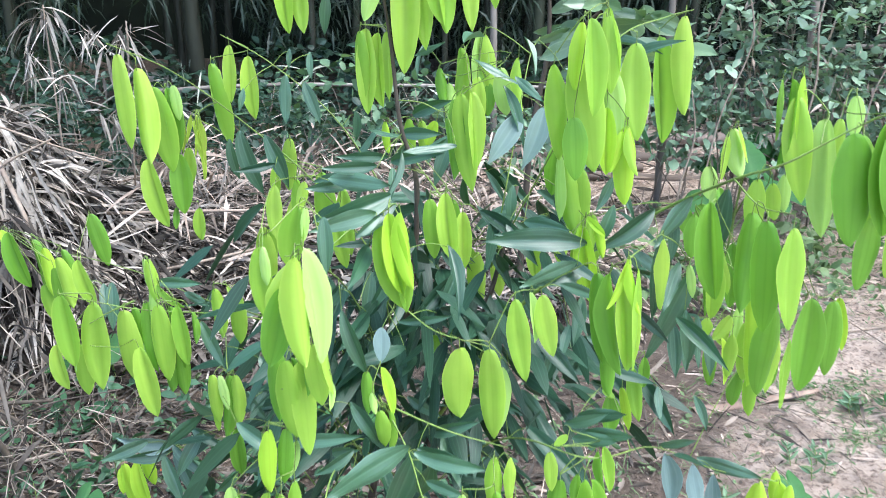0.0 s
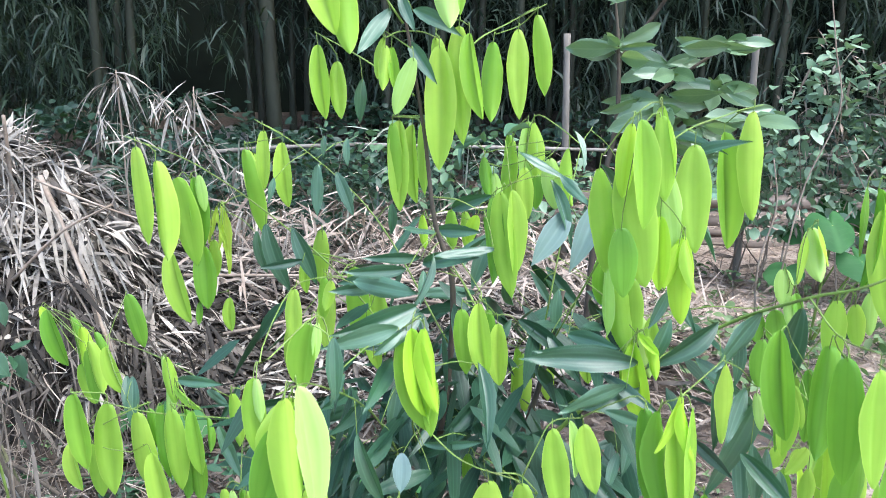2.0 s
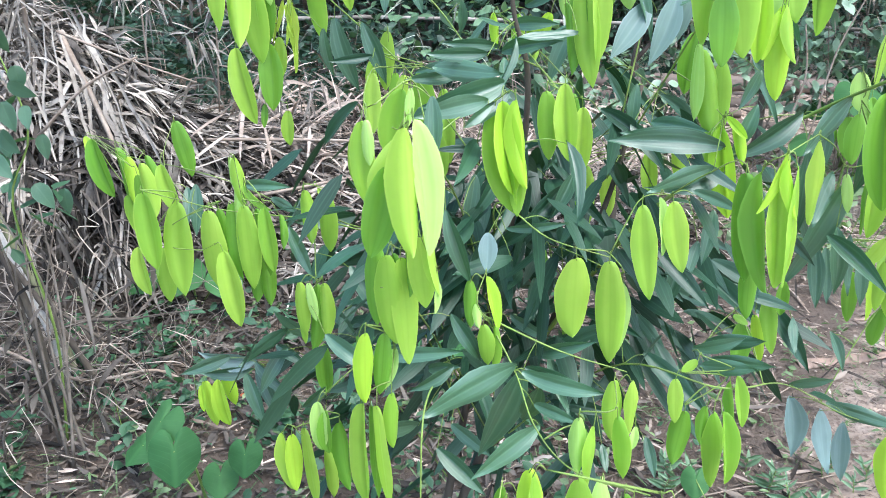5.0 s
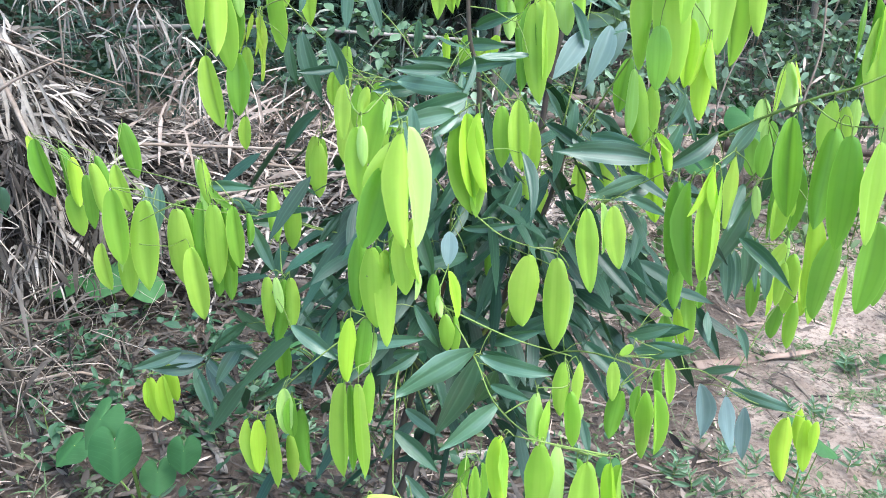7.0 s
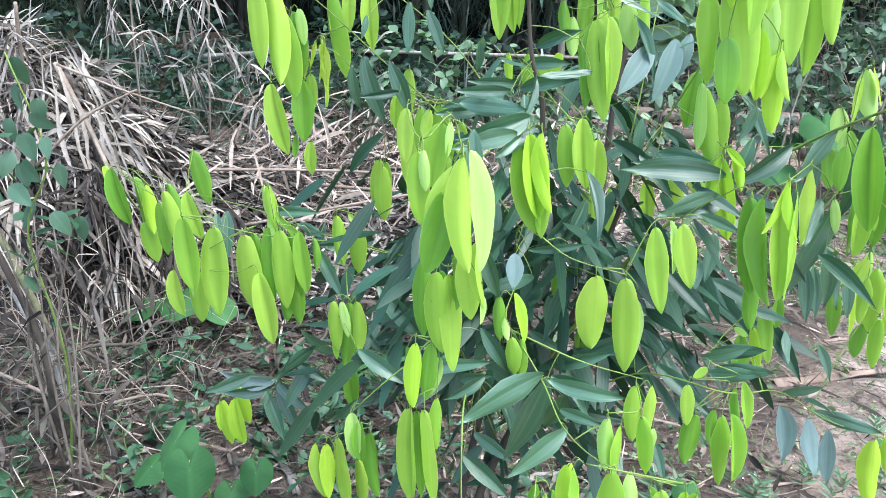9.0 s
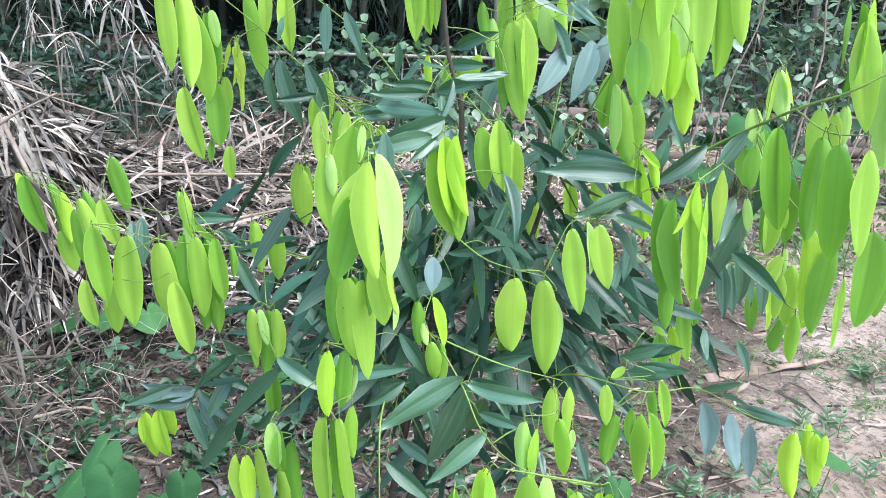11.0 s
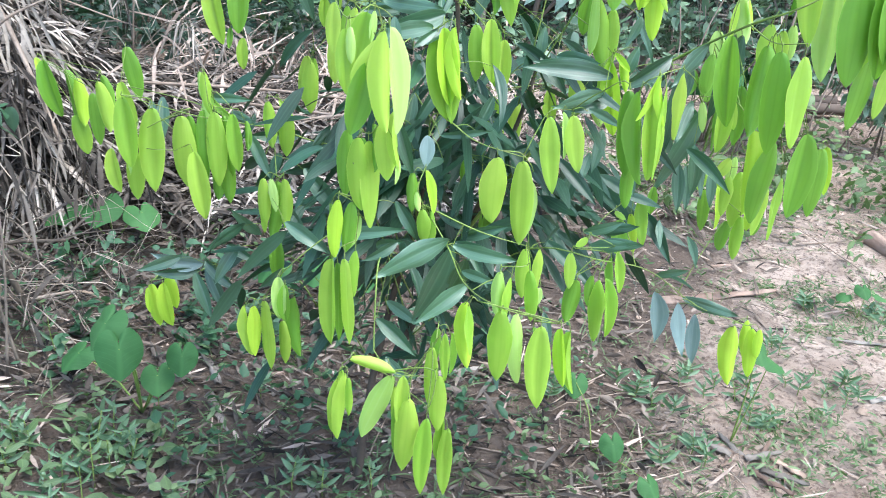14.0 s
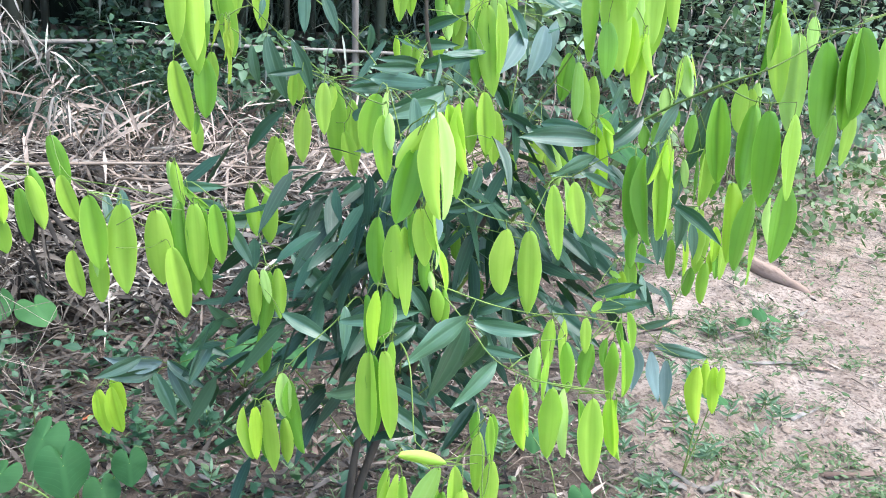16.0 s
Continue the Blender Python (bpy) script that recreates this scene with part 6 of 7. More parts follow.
young(0.102, 1.134, 1.019, 0.113, 1.126, 0.867, 0.041, -13)
pale(0.122, 1.155, 0.979, 0.122, 1.147, 0.873, 0.029, 41)
deep(0.073, 1.310, 0.868, 0.070, 1.302, 0.805, 0.028, 11)
deep(0.021, 1.300, 0.964, 0.023, 1.292, 0.906, 0.020, -10)
tassel()
deep(-0.081, 1.113, 0.990, -0.077, 1.105, 0.925, 0.020, -4)
yellow(-0.059, 1.120, 0.994, -0.041, 1.112, 0.919, 0.021, 42)
pale(-0.071, 1.100, 0.963, -0.066, 1.092, 0.931, 0.012, 10)
young(-0.060, 1.103, 0.931, -0.053, 1.095, 0.871, 0.024, -4)
young(-0.046, 1.110, 0.926, -0.043, 1.102, 0.860, 0.018, -56)
tassel()
young(0.138, 1.146, 1.095, 0.158, 1.138, 0.965, 0.036, 12)
young(0.179, 1.156, 1.098, 0.199, 1.148, 1.002, 0.035, 4)
pale(0.160, 1.155, 1.103, 0.171, 1.147, 1.024, 0.021, 41)
tassel()
yellow(0.251, 1.262, 1.173, 0.277, 1.254, 1.041, 0.037, -16)
yellow(0.256, 1.270, 1.174, 0.240, 1.262, 1.105, 0.019, 7)
yellow(0.268, 1.260, 1.184, 0.286, 1.252, 1.123, 0.017, -27)
yellow(0.257, 1.260, 1.188, 0.287, 1.252, 1.160, 0.013, 5)
tassel()
young(0.218, 1.278, 1.274, 0.244, 1.270, 1.153, 0.036, -5)
young(0.249, 1.288, 1.258, 0.259, 1.280, 1.160, 0.032, -0)
pale(0.210, 1.275, 1.282, 0.208, 1.267, 1.178, 0.028, -59)
deep(0.218, 1.340, 1.290, 0.210, 1.332, 1.202, 0.032, -10)
tassel()
young(0.183, 1.200, 1.431, 0.206, 1.192, 1.293, 0.038, 23)
young(0.214, 1.193, 1.441, 0.249, 1.185, 1.278, 0.054, -11)
deep(0.213, 1.180, 1.359, 0.221, 1.172, 1.269, 0.038, 6)
yellow(0.265, 1.210, 1.369, 0.270, 1.202, 1.270, 0.028, -4)
pale(0.264, 1.220, 1.433, 0.288, 1.212, 1.312, 0.034, -6)
young(0.226, 1.170, 1.496, 0.237, 1.162, 1.363, 0.036, 15)
young(0.256, 1.200, 1.497, 0.266, 1.192, 1.391, 0.030, -9)
yellow(0.217, 1.180, 1.490, 0.213, 1.172, 1.398, 0.026, 11)
young(0.257, 1.210, 1.508, 0.277, 1.202, 1.413, 0.026, -38)
tassel()
yellow(0.297, 1.213, 1.342, 0.305, 1.205, 1.222, 0.036, 7)
young(0.297, 1.200, 1.341, 0.311, 1.192, 1.273, 0.019, 33)
yellow(0.290, 1.205, 1.335, 0.276, 1.197, 1.275, 0.019, 8)
tassel()
young(0.058, 1.350, 1.364, 0.083, 1.342, 1.205, 0.044, -33)
deep(0.050, 1.365, 1.354, 0.072, 1.357, 1.228, 0.035, -30)
young(0.074, 1.345, 1.369, 0.082, 1.337, 1.242, 0.034, 39)
deep(0.034, 1.370, 1.321, 0.053, 1.362, 1.219, 0.028, -45)
tassel()
pale(0.135, 1.550, 1.382, 0.148, 1.542, 1.295, 0.036, -8)
young(0.165, 1.530, 1.403, 0.171, 1.522, 1.308, 0.026, 34)
deep(0.115, 1.570, 1.351, 0.115, 1.562, 1.291, 0.025, -8)
deep(0.024, 1.580, 1.376, 0.034, 1.572, 1.308, 0.022, 8)
pale(0.042, 1.580, 1.348, 0.047, 1.572, 1.277, 0.026, -5)
yellow(0.018, 1.500, 1.292, 0.003, 1.492, 1.246, 0.023, -1)
tassel()
deep(0.242, 1.075, 1.164, 0.253, 1.067, 1.023, 0.038, -39)
deep(0.258, 1.070, 1.167, 0.277, 1.062, 1.018, 0.040, 38)
young(0.273, 1.055, 1.160, 0.288, 1.047, 1.030, 0.036, 9)
yellow(0.275, 1.045, 1.200, 0.250, 1.037, 1.127, 0.021, 38)
yellow(0.277, 1.040, 1.191, 0.291, 1.032, 1.123, 0.019, 37)
young(0.290, 1.045, 1.183, 0.300, 1.037, 1.035, 0.040, 66)
deep(0.272, 1.100, 1.042, 0.277, 1.092, 0.962, 0.023, -5)
young(0.362, 1.193, 1.177, 0.376, 1.185, 1.061, 0.032, 32)
tassel()
young(0.450, 1.212, 1.138, 0.453, 1.204, 1.040, 0.031, 10)
young(0.457, 1.205, 1.145, 0.468, 1.197, 1.084, 0.017, -47)
deep(0.444, 1.225, 1.130, 0.451, 1.217, 1.039, 0.025, 47)
pale(0.414, 1.220, 1.125, 0.422, 1.212, 1.072, 0.015, -25)
tassel()
pale(0.580, 1.567, 1.273, 0.600, 1.559, 1.181, 0.043, 3)
young(0.569, 1.560, 1.261, 0.566, 1.552, 1.176, 0.023, 37)
yellow(0.586, 1.560, 1.278, 0.612, 1.552, 1.211, 0.019, 55)
pale(0.536, 1.550, 1.204, 0.540, 1.542, 1.141, 0.032, -8)
pale(0.551, 1.540, 1.162, 0.553, 1.532, 1.106, 0.021, -0)
deep(0.557, 1.540, 1.165, 0.565, 1.532, 1.123, 0.018, 0)
deep(0.533, 1.560, 1.127, 0.546, 1.552, 1.052, 0.039, 1)
deep(0.508, 1.570, 1.116, 0.509, 1.562, 1.064, 0.028, 0)
tassel()
young(0.592, 1.405, 0.949, 0.598, 1.397, 0.825, 0.038, -10)
pale(0.581, 1.420, 0.975, 0.575, 1.412, 0.894, 0.022, 7)
young(0.555, 1.430, 0.933, 0.560, 1.422, 0.889, 0.027, -3)
deep(0.596, 1.420, 0.836, 0.591, 1.412, 0.768, 0.032, 2)
young(0.611, 1.395, 0.856, 0.613, 1.387, 0.759, 0.027, -11)
yellow(0.547, 1.400, 0.916, 0.559, 1.392, 0.826, 0.025, 35)
deep(0.533, 1.420, 0.901, 0.541, 1.412, 0.811, 0.027, -3)
young(0.527, 1.430, 0.944, 0.522, 1.422, 0.897, 0.030, 5)
yellow(0.643, 1.430, 0.873, 0.642, 1.422, 0.815, 0.023, -5)
deep(0.651, 1.430, 0.885, 0.658, 1.422, 0.806, 0.027, -0)
tassel()
deep(0.308, 1.220, 0.896, 0.311, 1.212, 0.829, 0.033, 6)
young(0.346, 1.240, 0.936, 0.363, 1.232, 0.842, 0.026, 5)
deep(0.362, 1.230, 0.961, 0.363, 1.222, 0.909, 0.019, -5)
young(0.291, 1.200, 0.917, 0.311, 1.192, 0.907, 0.011, 11)
yellow(0.330, 1.230, 0.905, 0.344, 1.222, 0.828, 0.021, -47)
tassel()
young(0.190, 1.060, 0.890, 0.196, 1.052, 0.827, 0.021, 2)
deep(0.209, 1.065, 0.839, 0.200, 1.057, 0.762, 0.029, -12)
young(0.270, 1.070, 0.894, 0.284, 1.062, 0.822, 0.020, 21)
deep(0.266, 1.080, 0.880, 0.276, 1.072, 0.815, 0.018, 38)
young(0.215, 1.060, 0.918, 0.195, 1.052, 0.906, 0.014, 4)
tassel()
young(0.242, 1.050, 0.849, 0.258, 1.042, 0.730, 0.032, 20)
young(0.250, 1.040, 0.858, 0.269, 1.032, 0.750, 0.030, 39)
deep(0.234, 1.060, 0.852, 0.231, 1.052, 0.799, 0.017, 8)
tassel()
young(0.104, 1.000, 0.918, 0.109, 0.992, 0.832, 0.025, 4)
young(0.126, 1.000, 0.919, 0.133, 0.992, 0.843, 0.021, 29)
pale(0.138, 1.010, 0.847, 0.135, 1.002, 0.818, 0.011, -4)
pale(0.058, 0.930, 0.907, 0.060, 0.922, 0.836, 0.021, 3)
young(0.075, 0.925, 0.902, 0.079, 0.917, 0.819, 0.023, 43)
deep(0.066, 0.950, 0.880, 0.073, 0.942, 0.838, 0.013, -4)
young(0.102, 0.930, 0.912, 0.112, 0.922, 0.826, 0.023, -18)
tassel()
yellow(0.001, 0.840, 0.898, 0.012, 0.832, 0.798, 0.029, 9)
young(0.004, 0.830, 0.899, 0.012, 0.822, 0.824, 0.021, 58)
young(0.054, 0.850, 0.883, 0.063, 0.842, 0.764, 0.037, 11)
pale(0.081, 0.870, 0.871, 0.103, 0.862, 0.753, 0.033, 35)
young(0.113, 0.840, 0.868, 0.123, 0.832, 0.737, 0.038, 0)
yellow(0.144, 0.845, 0.864, 0.159, 0.837, 0.770, 0.026, -51)
young(0.163, 0.860, 0.852, 0.175, 0.852, 0.749, 0.028, -66)
deep(0.110, 0.880, 0.844, 0.120, 0.872, 0.752, 0.025, 43)
tassel()
deep(-0.026, 0.930, 0.803, -0.027, 0.922, 0.749, 0.017, 10)
deep(-0.006, 0.920, 0.803, -0.003, 0.912, 0.734, 0.019, 44)
tassel()
young(-0.460, 1.429, 1.356, -0.437, 1.421, 1.210, 0.048, -5)
pale(-0.429, 1.440, 1.358, -0.421, 1.432, 1.299, 0.021, -10)
deep(-0.429, 1.439, 1.240, -0.425, 1.431, 1.133, 0.040, 4)
young(-0.477, 1.419, 1.235, -0.450, 1.411, 1.113, 0.037, -2)
deep(-0.441, 1.440, 1.142, -0.443, 1.432, 1.103, 0.012, 3)
young(-0.447, 1.600, 1.094, -0.445, 1.592, 1.029, 0.025, 10)
deep(-0.443, 1.450, 1.353, -0.431, 1.442, 1.233, 0.033, 41)
tassel()
yellow(0.535, 1.190, 1.422, 0.557, 1.182, 1.303, 0.033, 41)
deep(0.522, 1.200, 1.415, 0.521, 1.192, 1.284, 0.035, 51)
young(0.527, 1.185, 1.393, 0.551, 1.177, 1.240, 0.042, -18)
pale(0.581, 1.200, 1.359, 0.598, 1.192, 1.181, 0.048, -50)
pale(0.555, 1.250, 1.264, 0.559, 1.242, 1.205, 0.022, -8)
deep(0.517, 1.220, 1.412, 0.521, 1.212, 1.323, 0.024, 48)
tassel()
pale(0.643, 1.250, 1.385, 0.647, 1.242, 1.323, 0.029, 3)
young(0.621, 1.240, 1.352, 0.616, 1.232, 1.290, 0.021, -8)
deep(0.589, 1.130, 1.352, 0.610, 1.122, 1.189, 0.065, 6)
young(0.612, 1.150, 1.345, 0.638, 1.142, 1.215, 0.036, -24)
deep(0.635, 1.130, 1.369, 0.651, 1.122, 1.204, 0.045, -22)
deep(0.648, 1.150, 1.227, 0.642, 1.142, 1.115, 0.042, 12)
tassel()
young(0.482, 1.030, 1.247, 0.488, 1.022, 1.108, 0.044, 12)
deep(0.461, 1.065, 1.245, 0.471, 1.057, 1.083, 0.044, -38)
deep(0.449, 1.090, 1.249, 0.449, 1.082, 1.106, 0.039, -33)
deep(0.536, 1.170, 1.076, 0.532, 1.162, 0.925, 0.046, 9)
deep(0.574, 1.140, 1.104, 0.572, 1.132, 0.956, 0.048, -9)
yellow(0.501, 1.190, 1.090, 0.519, 1.182, 0.938, 0.042, -56)
young(0.588, 1.220, 1.001, 0.583, 1.212, 0.881, 0.033, 42)
deep(0.675, 1.270, 1.047, 0.679, 1.262, 0.912, 0.038, -7)
yellow(0.689, 1.280, 1.048, 0.701, 1.272, 0.955, 0.025, -54)
pale(0.647, 1.270, 1.039, 0.655, 1.262, 0.941, 0.027, 41)
tassel()
young(0.494, 1.200, 1.268, 0.498, 1.192, 1.181, 0.032, -1)
young(0.525, 1.220, 1.257, 0.534, 1.212, 1.200, 0.025, -3)
young(0.527, 1.300, 0.971, 0.529, 1.292, 0.889, 0.026, 3)
young(0.520, 1.300, 1.005, 0.491, 1.292, 0.964, 0.025, 2)
deep(0.484, 1.240, 1.155, 0.489, 1.232, 1.049, 0.030, -6)
young(0.472, 1.250, 1.142, 0.474, 1.242, 1.088, 0.018, 10)
tassel()
deep(0.642, 1.120, 1.380, 0.659, 1.112, 1.224, 0.053, -12)
young(0.681, 1.140, 1.234, 0.674, 1.132, 1.139, 0.028, -2)
young(0.697, 1.120, 1.372, 0.716, 1.112, 1.251, 0.040, -5)
deep(0.727, 1.130, 1.390, 0.749, 1.122, 1.277, 0.038, -2)
tassel()
deep(0.401, 1.120, 1.255, 0.421, 1.112, 1.109, 0.040, -27)
deep(0.407, 1.200, 1.211, 0.409, 1.192, 1.145, 0.027, 5)
yellow(0.600, 1.370, 0.947, 0.604, 1.362, 0.869, 0.026, 1)
young(0.631, 1.360, 0.938, 0.619, 1.352, 0.834, 0.030, 11)
tassel()
# mature leaves on the outer twigs
mature(-0.013, 1.06, 0.898, -0.136, 0.99, 0.853, 0.042)
mature(-0.096, 1.07, 0.885, -0.149, 1.04, 0.855, 0.029)
mature(-0.003, 1.06, 0.894, 0.085, 1.03, 0.872, 0.027)
mature(0.017, 1.06, 0.866, -0.001, 1.12, 0.764, 0.034)
mature(0.018, 0.99, 0.854, -0.056, 0.93, 0.806, 0.033)
mature(-0.066, 1.16, 1.221, -0.148, 1.1, 1.207, 0.03)
mature(-0.095, 1.14, 1.189, -0.055, 1.16, 1.217, 0.025)
mature(-0.074, 1.3, 1.257, -0.157, 1.26, 1.26, 0.022)
mature(-0.114, 1.34, 1.221, -0.189, 1.3, 1.216, 0.025)
mature(0.386, 1.345, 1.180, 0.292, 1.300, 1.113, 0.043)
mature(0.433, 1.300, 1.212, 0.364, 1.260, 1.137, 0.038)
mature(0.469, 1.250, 1.240, 0.445, 1.260, 1.077, 0.038)
mature(0.234, 1.25, 1.161, 0.112, 1.22, 1.17, 0.028)
mature(0.24, 1.22, 1.127, 0.145, 1.18, 1.101, 0.026)
underside(0.473, 1.42, 0.659, 0.496, 1.4, 0.539, 0.043)
underside(0.53, 1.42, 0.636, 0.556, 1.4, 0.515, 0.037)
underside(0.578, 1.43, 0.606, 0.595, 1.41, 0.479, 0.033)
mature(0.216, 1.1, 0.914, 0.267, 1.06, 0.948, 0.025)
mature(0.229, 1.1, 0.889, 0.29, 1.05, 0.917, 0.024)
mature(0.424, 1.3, 0.752, 0.481, 1.27, 0.779, 0.031)
mature(0.538, 1.42, 0.649, 0.657, 1.38, 0.633, 0.029)
underside(-0.526, 1.55, 0.59, -0.637, 1.52, 0.612, 0.04)
mature(-0.534, 1.55, 0.572, -0.628, 1.5, 0.572, 0.032)
mature(-0.512, 1.5, 0.617, -0.435, 1.45, 0.568, 0.034)
mature(-0.54, 1.52, 0.578, -0.497, 1.47, 0.486, 0.039)
mature(-0.456, 1.46, 0.679, -0.388, 1.42, 0.658, 0.032)
mature(-0.319, 1.43, 1.284, -0.283, 1.41, 1.171, 0.039)
mature(-0.344, 1.46, 1.263, -0.332, 1.45, 1.188, 0.034)
mature(-0.276, 1.43, 1.278, -0.235, 1.41, 1.186, 0.042)
mature(-0.248, 1.5, 1.37, -0.247, 1.49, 1.282, 0.028)
mature(-0.216, 1.5, 1.358, -0.186, 1.48, 1.286, 0.034)
mature(-0.171, 1.5, 1.511, -0.175, 1.5, 1.437, 0.027)
mature(-0.247, 1.55, 1.411, -0.247, 1.54, 1.375, 0.025)
mature(-0.218, 1.6, 1.4, -0.215, 1.58, 1.353, 0.036)
mature(-0.047, 1.2, 1.237, -0.148, 1.13, 1.216, 0.035)
mature(-0.039, 1.2, 1.227, -0.089, 1.14, 1.188, 0.032)
mature(-0.127, 1.05, 1.248, -0.123, 1.03, 1.172, 0.029)
mature(-0.102, 1.35, 1.619, -0.144, 1.31, 1.556, 0.03)
mature(-0.089, 1.35, 1.641, -0.066, 1.32, 1.593, 0.022)
mature(-0.07, 1.35, 1.619, -0.007, 1.3, 1.591, 0.021)
mature(-0.078, 1.36, 1.576, -0.04, 1.32, 1.523, 0.034)
underside(0.165, 1.45, 1.317, 0.108, 1.4, 1.239, 0.039)
underside(0.205, 1.45, 1.327, 0.167, 1.41, 1.228, 0.037)
underside(0.227, 1.45, 1.337, 0.213, 1.43, 1.264, 0.027)
mature(0.049, 1.4, 1.288, 0.016, 1.37, 1.205, 0.033)
mature(0.293, 1.26, 1.253, 0.267, 1.24, 1.202, 0.035)
mature(0.152, 1.4, 1.202, 0.15, 1.38, 1.132, 0.03)
mature(0.136, 1.3, 1.165, 0.181, 1.25, 1.108, 0.031)
mature(0.163, 1.3, 1.167, 0.228, 1.24, 1.172, 0.026)
mature(-0.323, 1.5, 1.346, -0.329, 1.48, 1.308, 0.034)
mature(-0.151, 1.3, 1.236, -0.046, 1.25, 1.238, 0.03)
mature(-0.059, 1.35, 1.26, -0.134, 1.3, 1.266, 0.018)
mature(-0.055, 1.35, 1.252, 0.028, 1.3, 1.277, 0.024)
mature(-0.051, 1.32, 1.249, -0.05, 1.28, 1.213, 0.015)
mature(-0.023, 1.5, 1.302, 0.044, 1.45, 1.336, 0.024)
mature(-0.045, 1.45, 1.278, 0.021, 1.4, 1.287, 0.023)
mature(-0.125, 1.5, 1.308, -0.126, 1.5, 1.25, 0.024)
mature(-0.125, 1.1, 1.179, -0.143, 1.08, 1.143, 0.029)
mature(-0.115, 1.12, 1.085, -0.083, 1.1, 0.98, 0.025)
underside(-0.06, 1.15, 1.045, -0.06, 1.13, 0.994, 0.026)
mature(-0.007, 1.05, 0.893, 0.093, 1, 0.893, 0.025)
mature(-0.004, 1.1, 0.87, -0.059, 1.1, 0.713, 0.045)
mature(0.011, 1.04, 0.852, 0.065, 1, 0.852, 0.023)
mature(-0.213, 1.12, 0.869, -0.093, 1.06, 0.909, 0.023)
mature(-0.106, 1.12, 0.936, -0.06, 1.1, 0.87, 0.025)
mature(-0.51, 1.5, 0.607, -0.461, 1.46, 0.51, 0.039)
mature(0.07, 1.3, 1.022, 0.1, 1.26, 0.979, 0.029)
mature(0.014, 1.15, 0.866, 0.088, 1.1, 0.91, 0.023)
mature(0.244, 1.15, 0.898, 0.311, 1.1, 0.932, 0.023)
mature(0.244, 1.12, 0.887, 0.32, 1.08, 0.906, 0.023)
mature(-0.036, 1.2, 1.033, 0.044, 1.16, 1.056, 0.014)
mature(-0.563, 1.5, 0.626, -0.65, 1.46, 0.601, 0.042)
mature(-0.303, 1.2, 0.759, -0.346, 1.2, 0.706, 0.03)
mature(-0.158, 1.2, 0.702, -0.227, 1.12, 0.734, 0.031)
mature(-0.107, 1.2, 0.705, -0.043, 1.15, 0.683, 0.031)
mature(-0.279, 1.3, 0.92, -0.197, 1.25, 0.835, 0.035)
mature(-0.299, 1.2, 0.85, -0.223, 1.14, 0.823, 0.027)
mature(-0.132, 1.1, 0.86, -0.09, 1.06, 0.887, 0.024)
mature(0.258, 1.25, 1.148, 0.101, 1.2, 1.166, 0.035)
mature(0.263, 1.25, 1.112, 0.154, 1.2, 1.097, 0.027)
mature(0.410, 1.300, 0.871, 0.408, 1.260, 0.825, 0.027)
mature(0.430, 1.320, 0.982, 0.433, 1.280, 0.895, 0.032)
mature(0.457, 1.350, 0.969, 0.461, 1.310, 0.890, 0.025)
mature(0.502, 1.380, 0.810, 0.525, 1.340, 0.759, 0.026)
mature(-0.577, 1.450, 0.994, -0.570, 1.410, 0.912, 0.031)
mature(-0.613, 1.500, 0.971, -0.602, 1.460, 0.915, 0.026)
mature(-0.485, 1.420, 1.006, -0.392, 1.380, 1.020, 0.020)
mature(-0.444, 1.450, 0.975, -0.387, 1.410, 0.966, 0.025)
mature(0.060, 1.320, 1.080, 0.027, 1.280, 1.019, 0.046)
mature(0.012, 1.330, 0.903, 0.017, 1.290, 0.845, 0.047)
mature(0.173, 1.300, 0.862, 0.218, 1.260, 0.819, 0.040)
mature(-0.389, 1.350, 0.962, -0.344, 1.310, 0.889, 0.024)
mature(0.240, 1.250, 1.008, 0.224, 1.210, 0.966, 0.036)
mature(0.226, 1.300, 0.958, 0.203, 1.260, 0.883, 0.034)
mature(0.408, 1.250, 1.119, 0.378, 1.210, 1.049, 0.029)
mature(0.302, 1.200, 1.003, 0.306, 1.160, 0.965, 0.026)
mature(0.263, 1.280, 1.046, 0.247, 1.240, 0.974, 0.045)
mature(-0.086, 1.300, 1.079, -0.095, 1.260, 1.006, 0.037)
mature(-0.200, 1.150, 0.883, -0.204, 1.110, 0.816, 0.030)
mature(-0.264, 1.300, 0.793, -0.220, 1.260, 0.762, 0.030)
mature(-0.281, 1.350, 0.834, -0.305, 1.310, 0.785, 0.030)
mature(0.148, 1.280, 0.912, 0.104, 1.240, 0.887, 0.024)
mature(-0.024, 1.250, 0.874, 0.031, 1.210, 0.856, 0.028)
mature(0.119, 1.150, 0.721, 0.125, 1.110, 0.696, 0.031)
mature(0.191, 1.200, 0.704, 0.204, 1.160, 0.656, 0.034)
mature(-0.124, 1.150, 0.694, -0.048, 1.110, 0.641, 0.027)
mature(-0.102, 1.100, 0.645, -0.055, 1.060, 0.615, 0.025)
mature(-0.418, 1.400, 0.709, -0.465, 1.360, 0.631, 0.032)
mature(-0.332, 1.350, 0.831, -0.275, 1.310, 0.787, 0.028)
mature(-0.374, 1.400, 0.735, -0.427, 1.360, 0.798, 0.028)

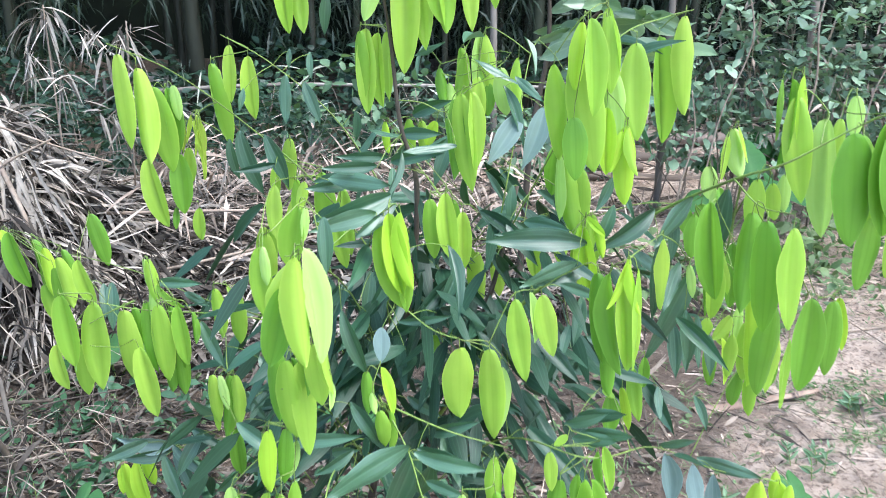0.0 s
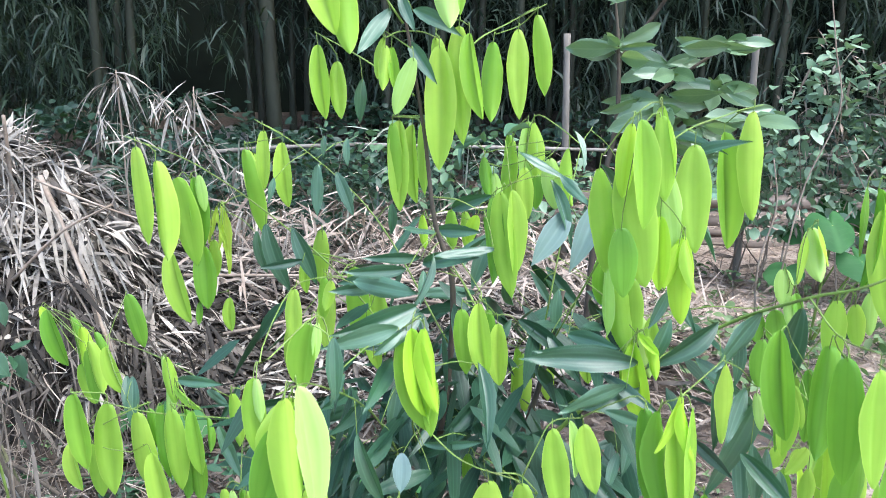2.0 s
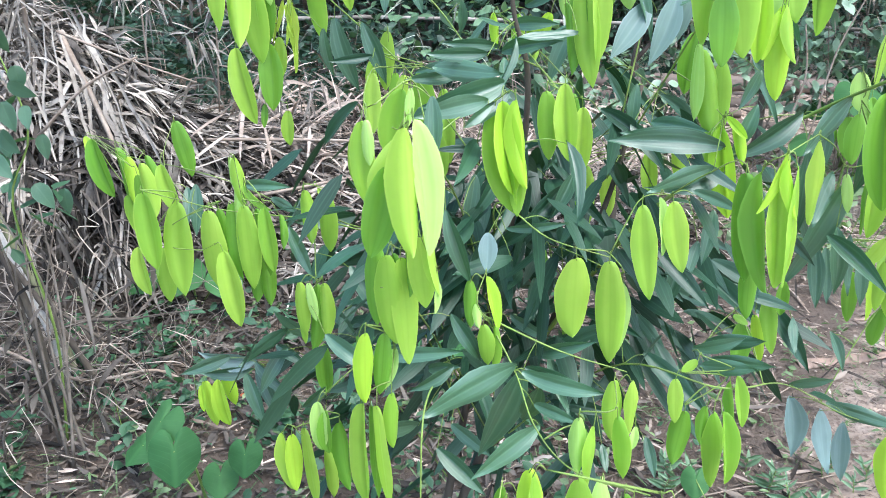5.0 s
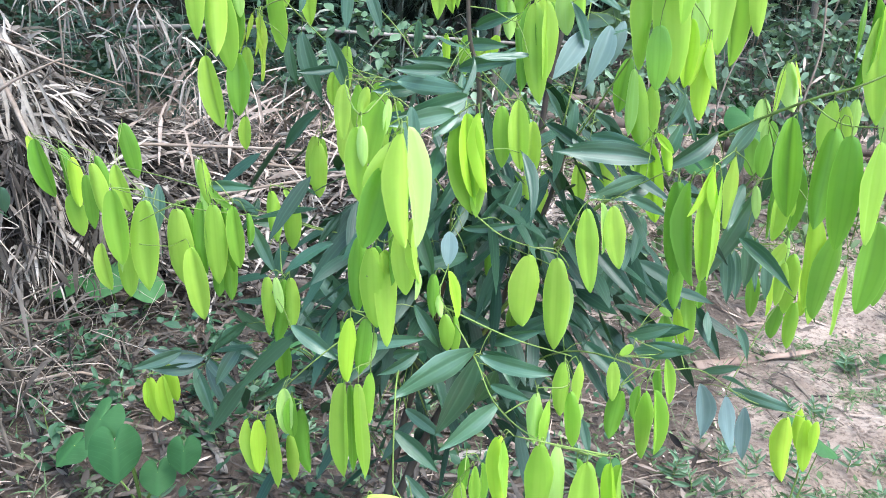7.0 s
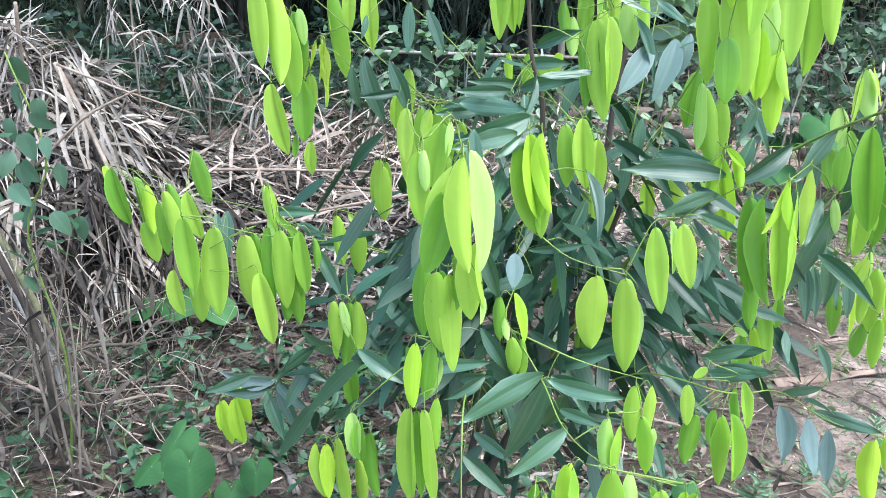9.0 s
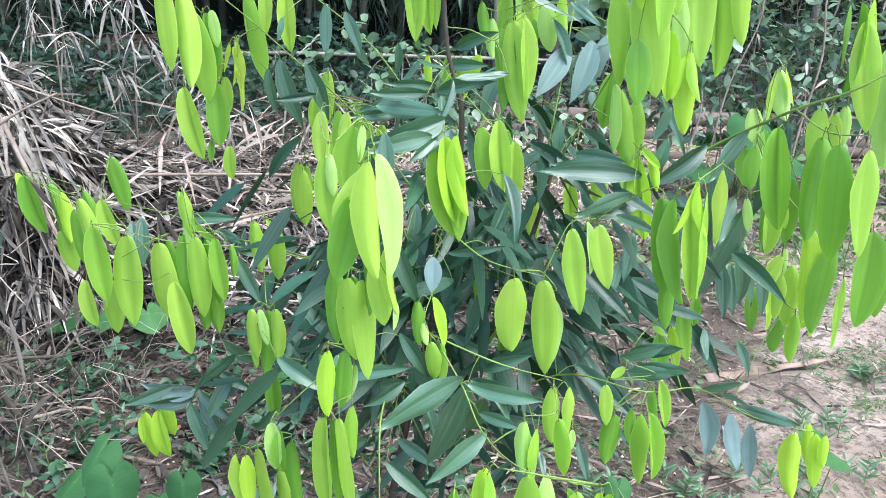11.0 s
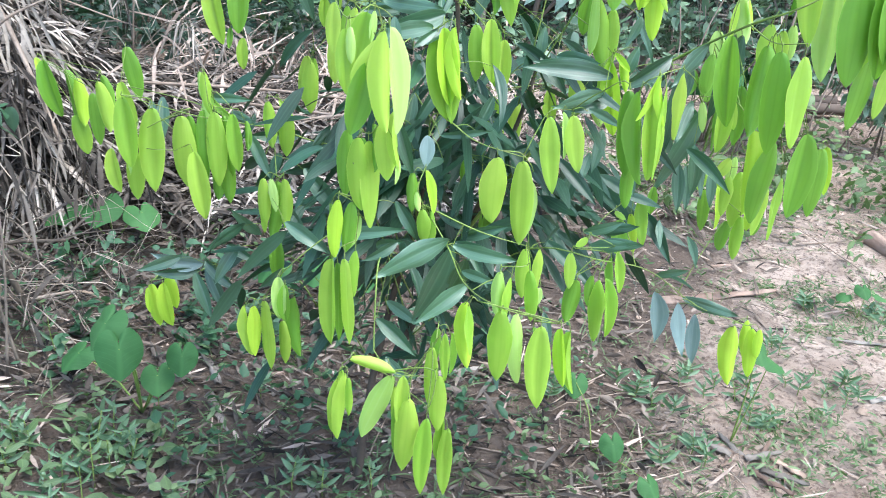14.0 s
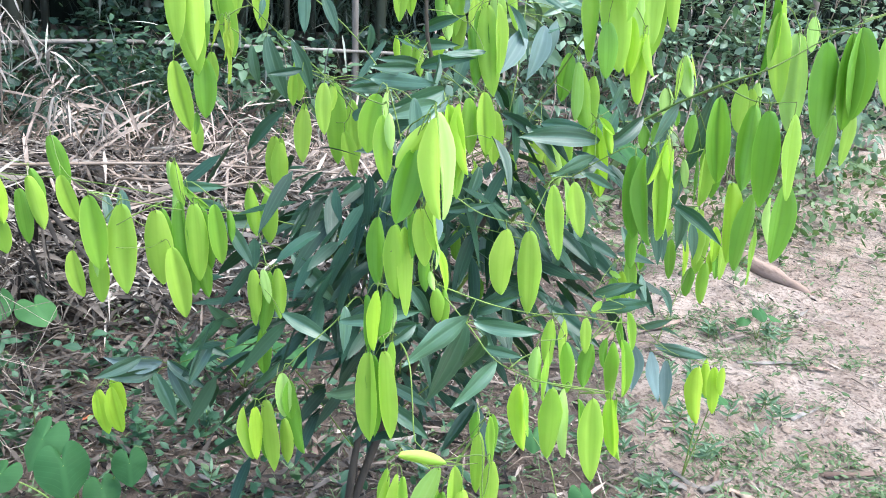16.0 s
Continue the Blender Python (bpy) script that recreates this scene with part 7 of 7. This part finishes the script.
mature(0.429, 1.240, 1.120, 0.371, 1.220, 0.943, 0.037)
mature(0.380, 1.280, 1.142, 0.378, 1.260, 1.007, 0.026)
mature(0.415, 1.220, 1.050, 0.429, 1.200, 0.952, 0.027)
mature(0.443, 1.240, 1.033, 0.447, 1.220, 0.947, 0.018)
mature(0.465, 1.240, 0.998, 0.470, 1.220, 0.930, 0.020)
mature(0.307, 1.300, 1.198, 0.277, 1.280, 1.125, 0.033)
mature(0.407, 1.300, 1.175, 0.403, 1.280, 1.103, 0.025)


def upward(base, tip, width, turn):
    """A leaf turned about its line so that its upper face looks to the sky."""
    m = leaf_matrix(base, tip, width, turn)
    return m if m.col[1].z < 0 else leaf_matrix(base, tip, width, -turn)


# mature leaves that fill the inside of the bush
inner = []
while len(inner) < 700:
    x, y, z = random.gauss(0.02, 0.21), random.uniform(1.18, 1.62), random.triangular(0.5, 1.26, 0.98)
    if abs(x - 0.02) < 0.49 - 0.42 * abs(z - 0.92) and not (x < -0.3 and z > 1.05) and not (y < 1.28 and z < 0.75) and not (x > 0.14 and z < 0.74):
        inner.append((x, y, z))
# two darker copies of MATURE: the bush's inner shade is in their colour
SHADED_MASS = leaf_material("shaded_leaf_mass", (0.007, 0.027, 0.013), (0.027, 0.075, 0.037), 0.45, 0.08, (0.08, 0.24, 0.03), 0.3, (0.05, 0.12, 0.06), islands=True, gloss=0.4)
INNER_SHADED = leaf_material("inner_shaded_leaf", (0.007, 0.029, 0.014), (0.032, 0.09, 0.045), 0.44, 0.08, (0.08, 0.24, 0.03), 0.3, (0.06, 0.14, 0.07), gloss=0.5)
INNER_SHADED_SET = [plain_leaf("inner_shaded_leaf", INNER_SHADED, 9, *p) for p in MATURE_SHAPES]
for _ in range(90):
    inner.append((random.uniform(-0.42, 0.15), random.uniform(1.38, 1.62), random.uniform(0.42, 0.75)))
crown = []
while len(crown) < 40:
    x, y, z = random.uniform(-0.12, 0.4), random.uniform(1.3, 1.62), random.uniform(1.2, 1.46)
    if abs(x - 0.12) < 0.34 - 0.6 * (z - 1.2):
        crown.append((x, y, z))
for k, (x, y, z) in enumerate(crown + inner[:190]):
    out = Vector((x + random.gauss(0, 0.2), y - 1.45 + random.gauss(0, 0.2) - 0.05, 0)).normalized()
    d = (out + Vector((0, 0, random.uniform(-1.5, 0.4) if k < 40 else random.uniform(-1.1, 0.1)))).normalized()
    ln = random.uniform(0.07, 0.125)
    tip = Vector((x, y, z)) + d * ln
    if crowded((x, y, z), tip):
        continue
    under(put("mature_leaf", random.choice(MATURE_SET if k < 40 or k % 8 == 0 else INNER_SHADED_SET), m=upward((x, y, z), tip, ln * (random.uniform(0.15, 0.21) if k < 40 else random.uniform(0.19, 0.26)), random.uniform(10, 75) if k < 40 else random.uniform(0, 50))), bush)
    petiole((x, y, z), 0.0, 0.08)
v, f = joined(STALKS)
tagged(under(put("petiole", mesh_data("petiole", v, f, STEM)), bush), kind="stuff")

rest = np.array(inner[190:])
outward = np.stack([rest[:, 0], rest[:, 1] - 1.5, np.zeros(len(rest))], 1) + rng.normal(0, 0.2, (len(rest), 3)) * np.array([1, 1, 0])
outward = outward / np.linalg.norm(outward, axis=1, keepdims=True) + np.array([0, 0, 1.0]) * rng.uniform(-1.2, 0.1, len(rest))[:, None]
lens = rng.uniform(0.07, 0.12, len(rest))
tips = rest + outward / np.linalg.norm(outward, axis=1, keepdims=True) * lens[:, None]
clear = np.array([not crowded(p, q) for p, q in zip(rest, tips)])
rest, outward, lens = rest[clear], outward[clear], lens[clear]
stuff("inner_foliage", [blades(rest, outward, ways(len(rest), -25, 25), lens, lens * rng.uniform(0.2, 0.27, len(rest)), rng.uniform(0.0, 0.3, len(rest)), 6, 0.15, 0.0, 0.42)], SHADED_MASS, bush, "mature leaves deep inside the bush, shade put in their dark colour")
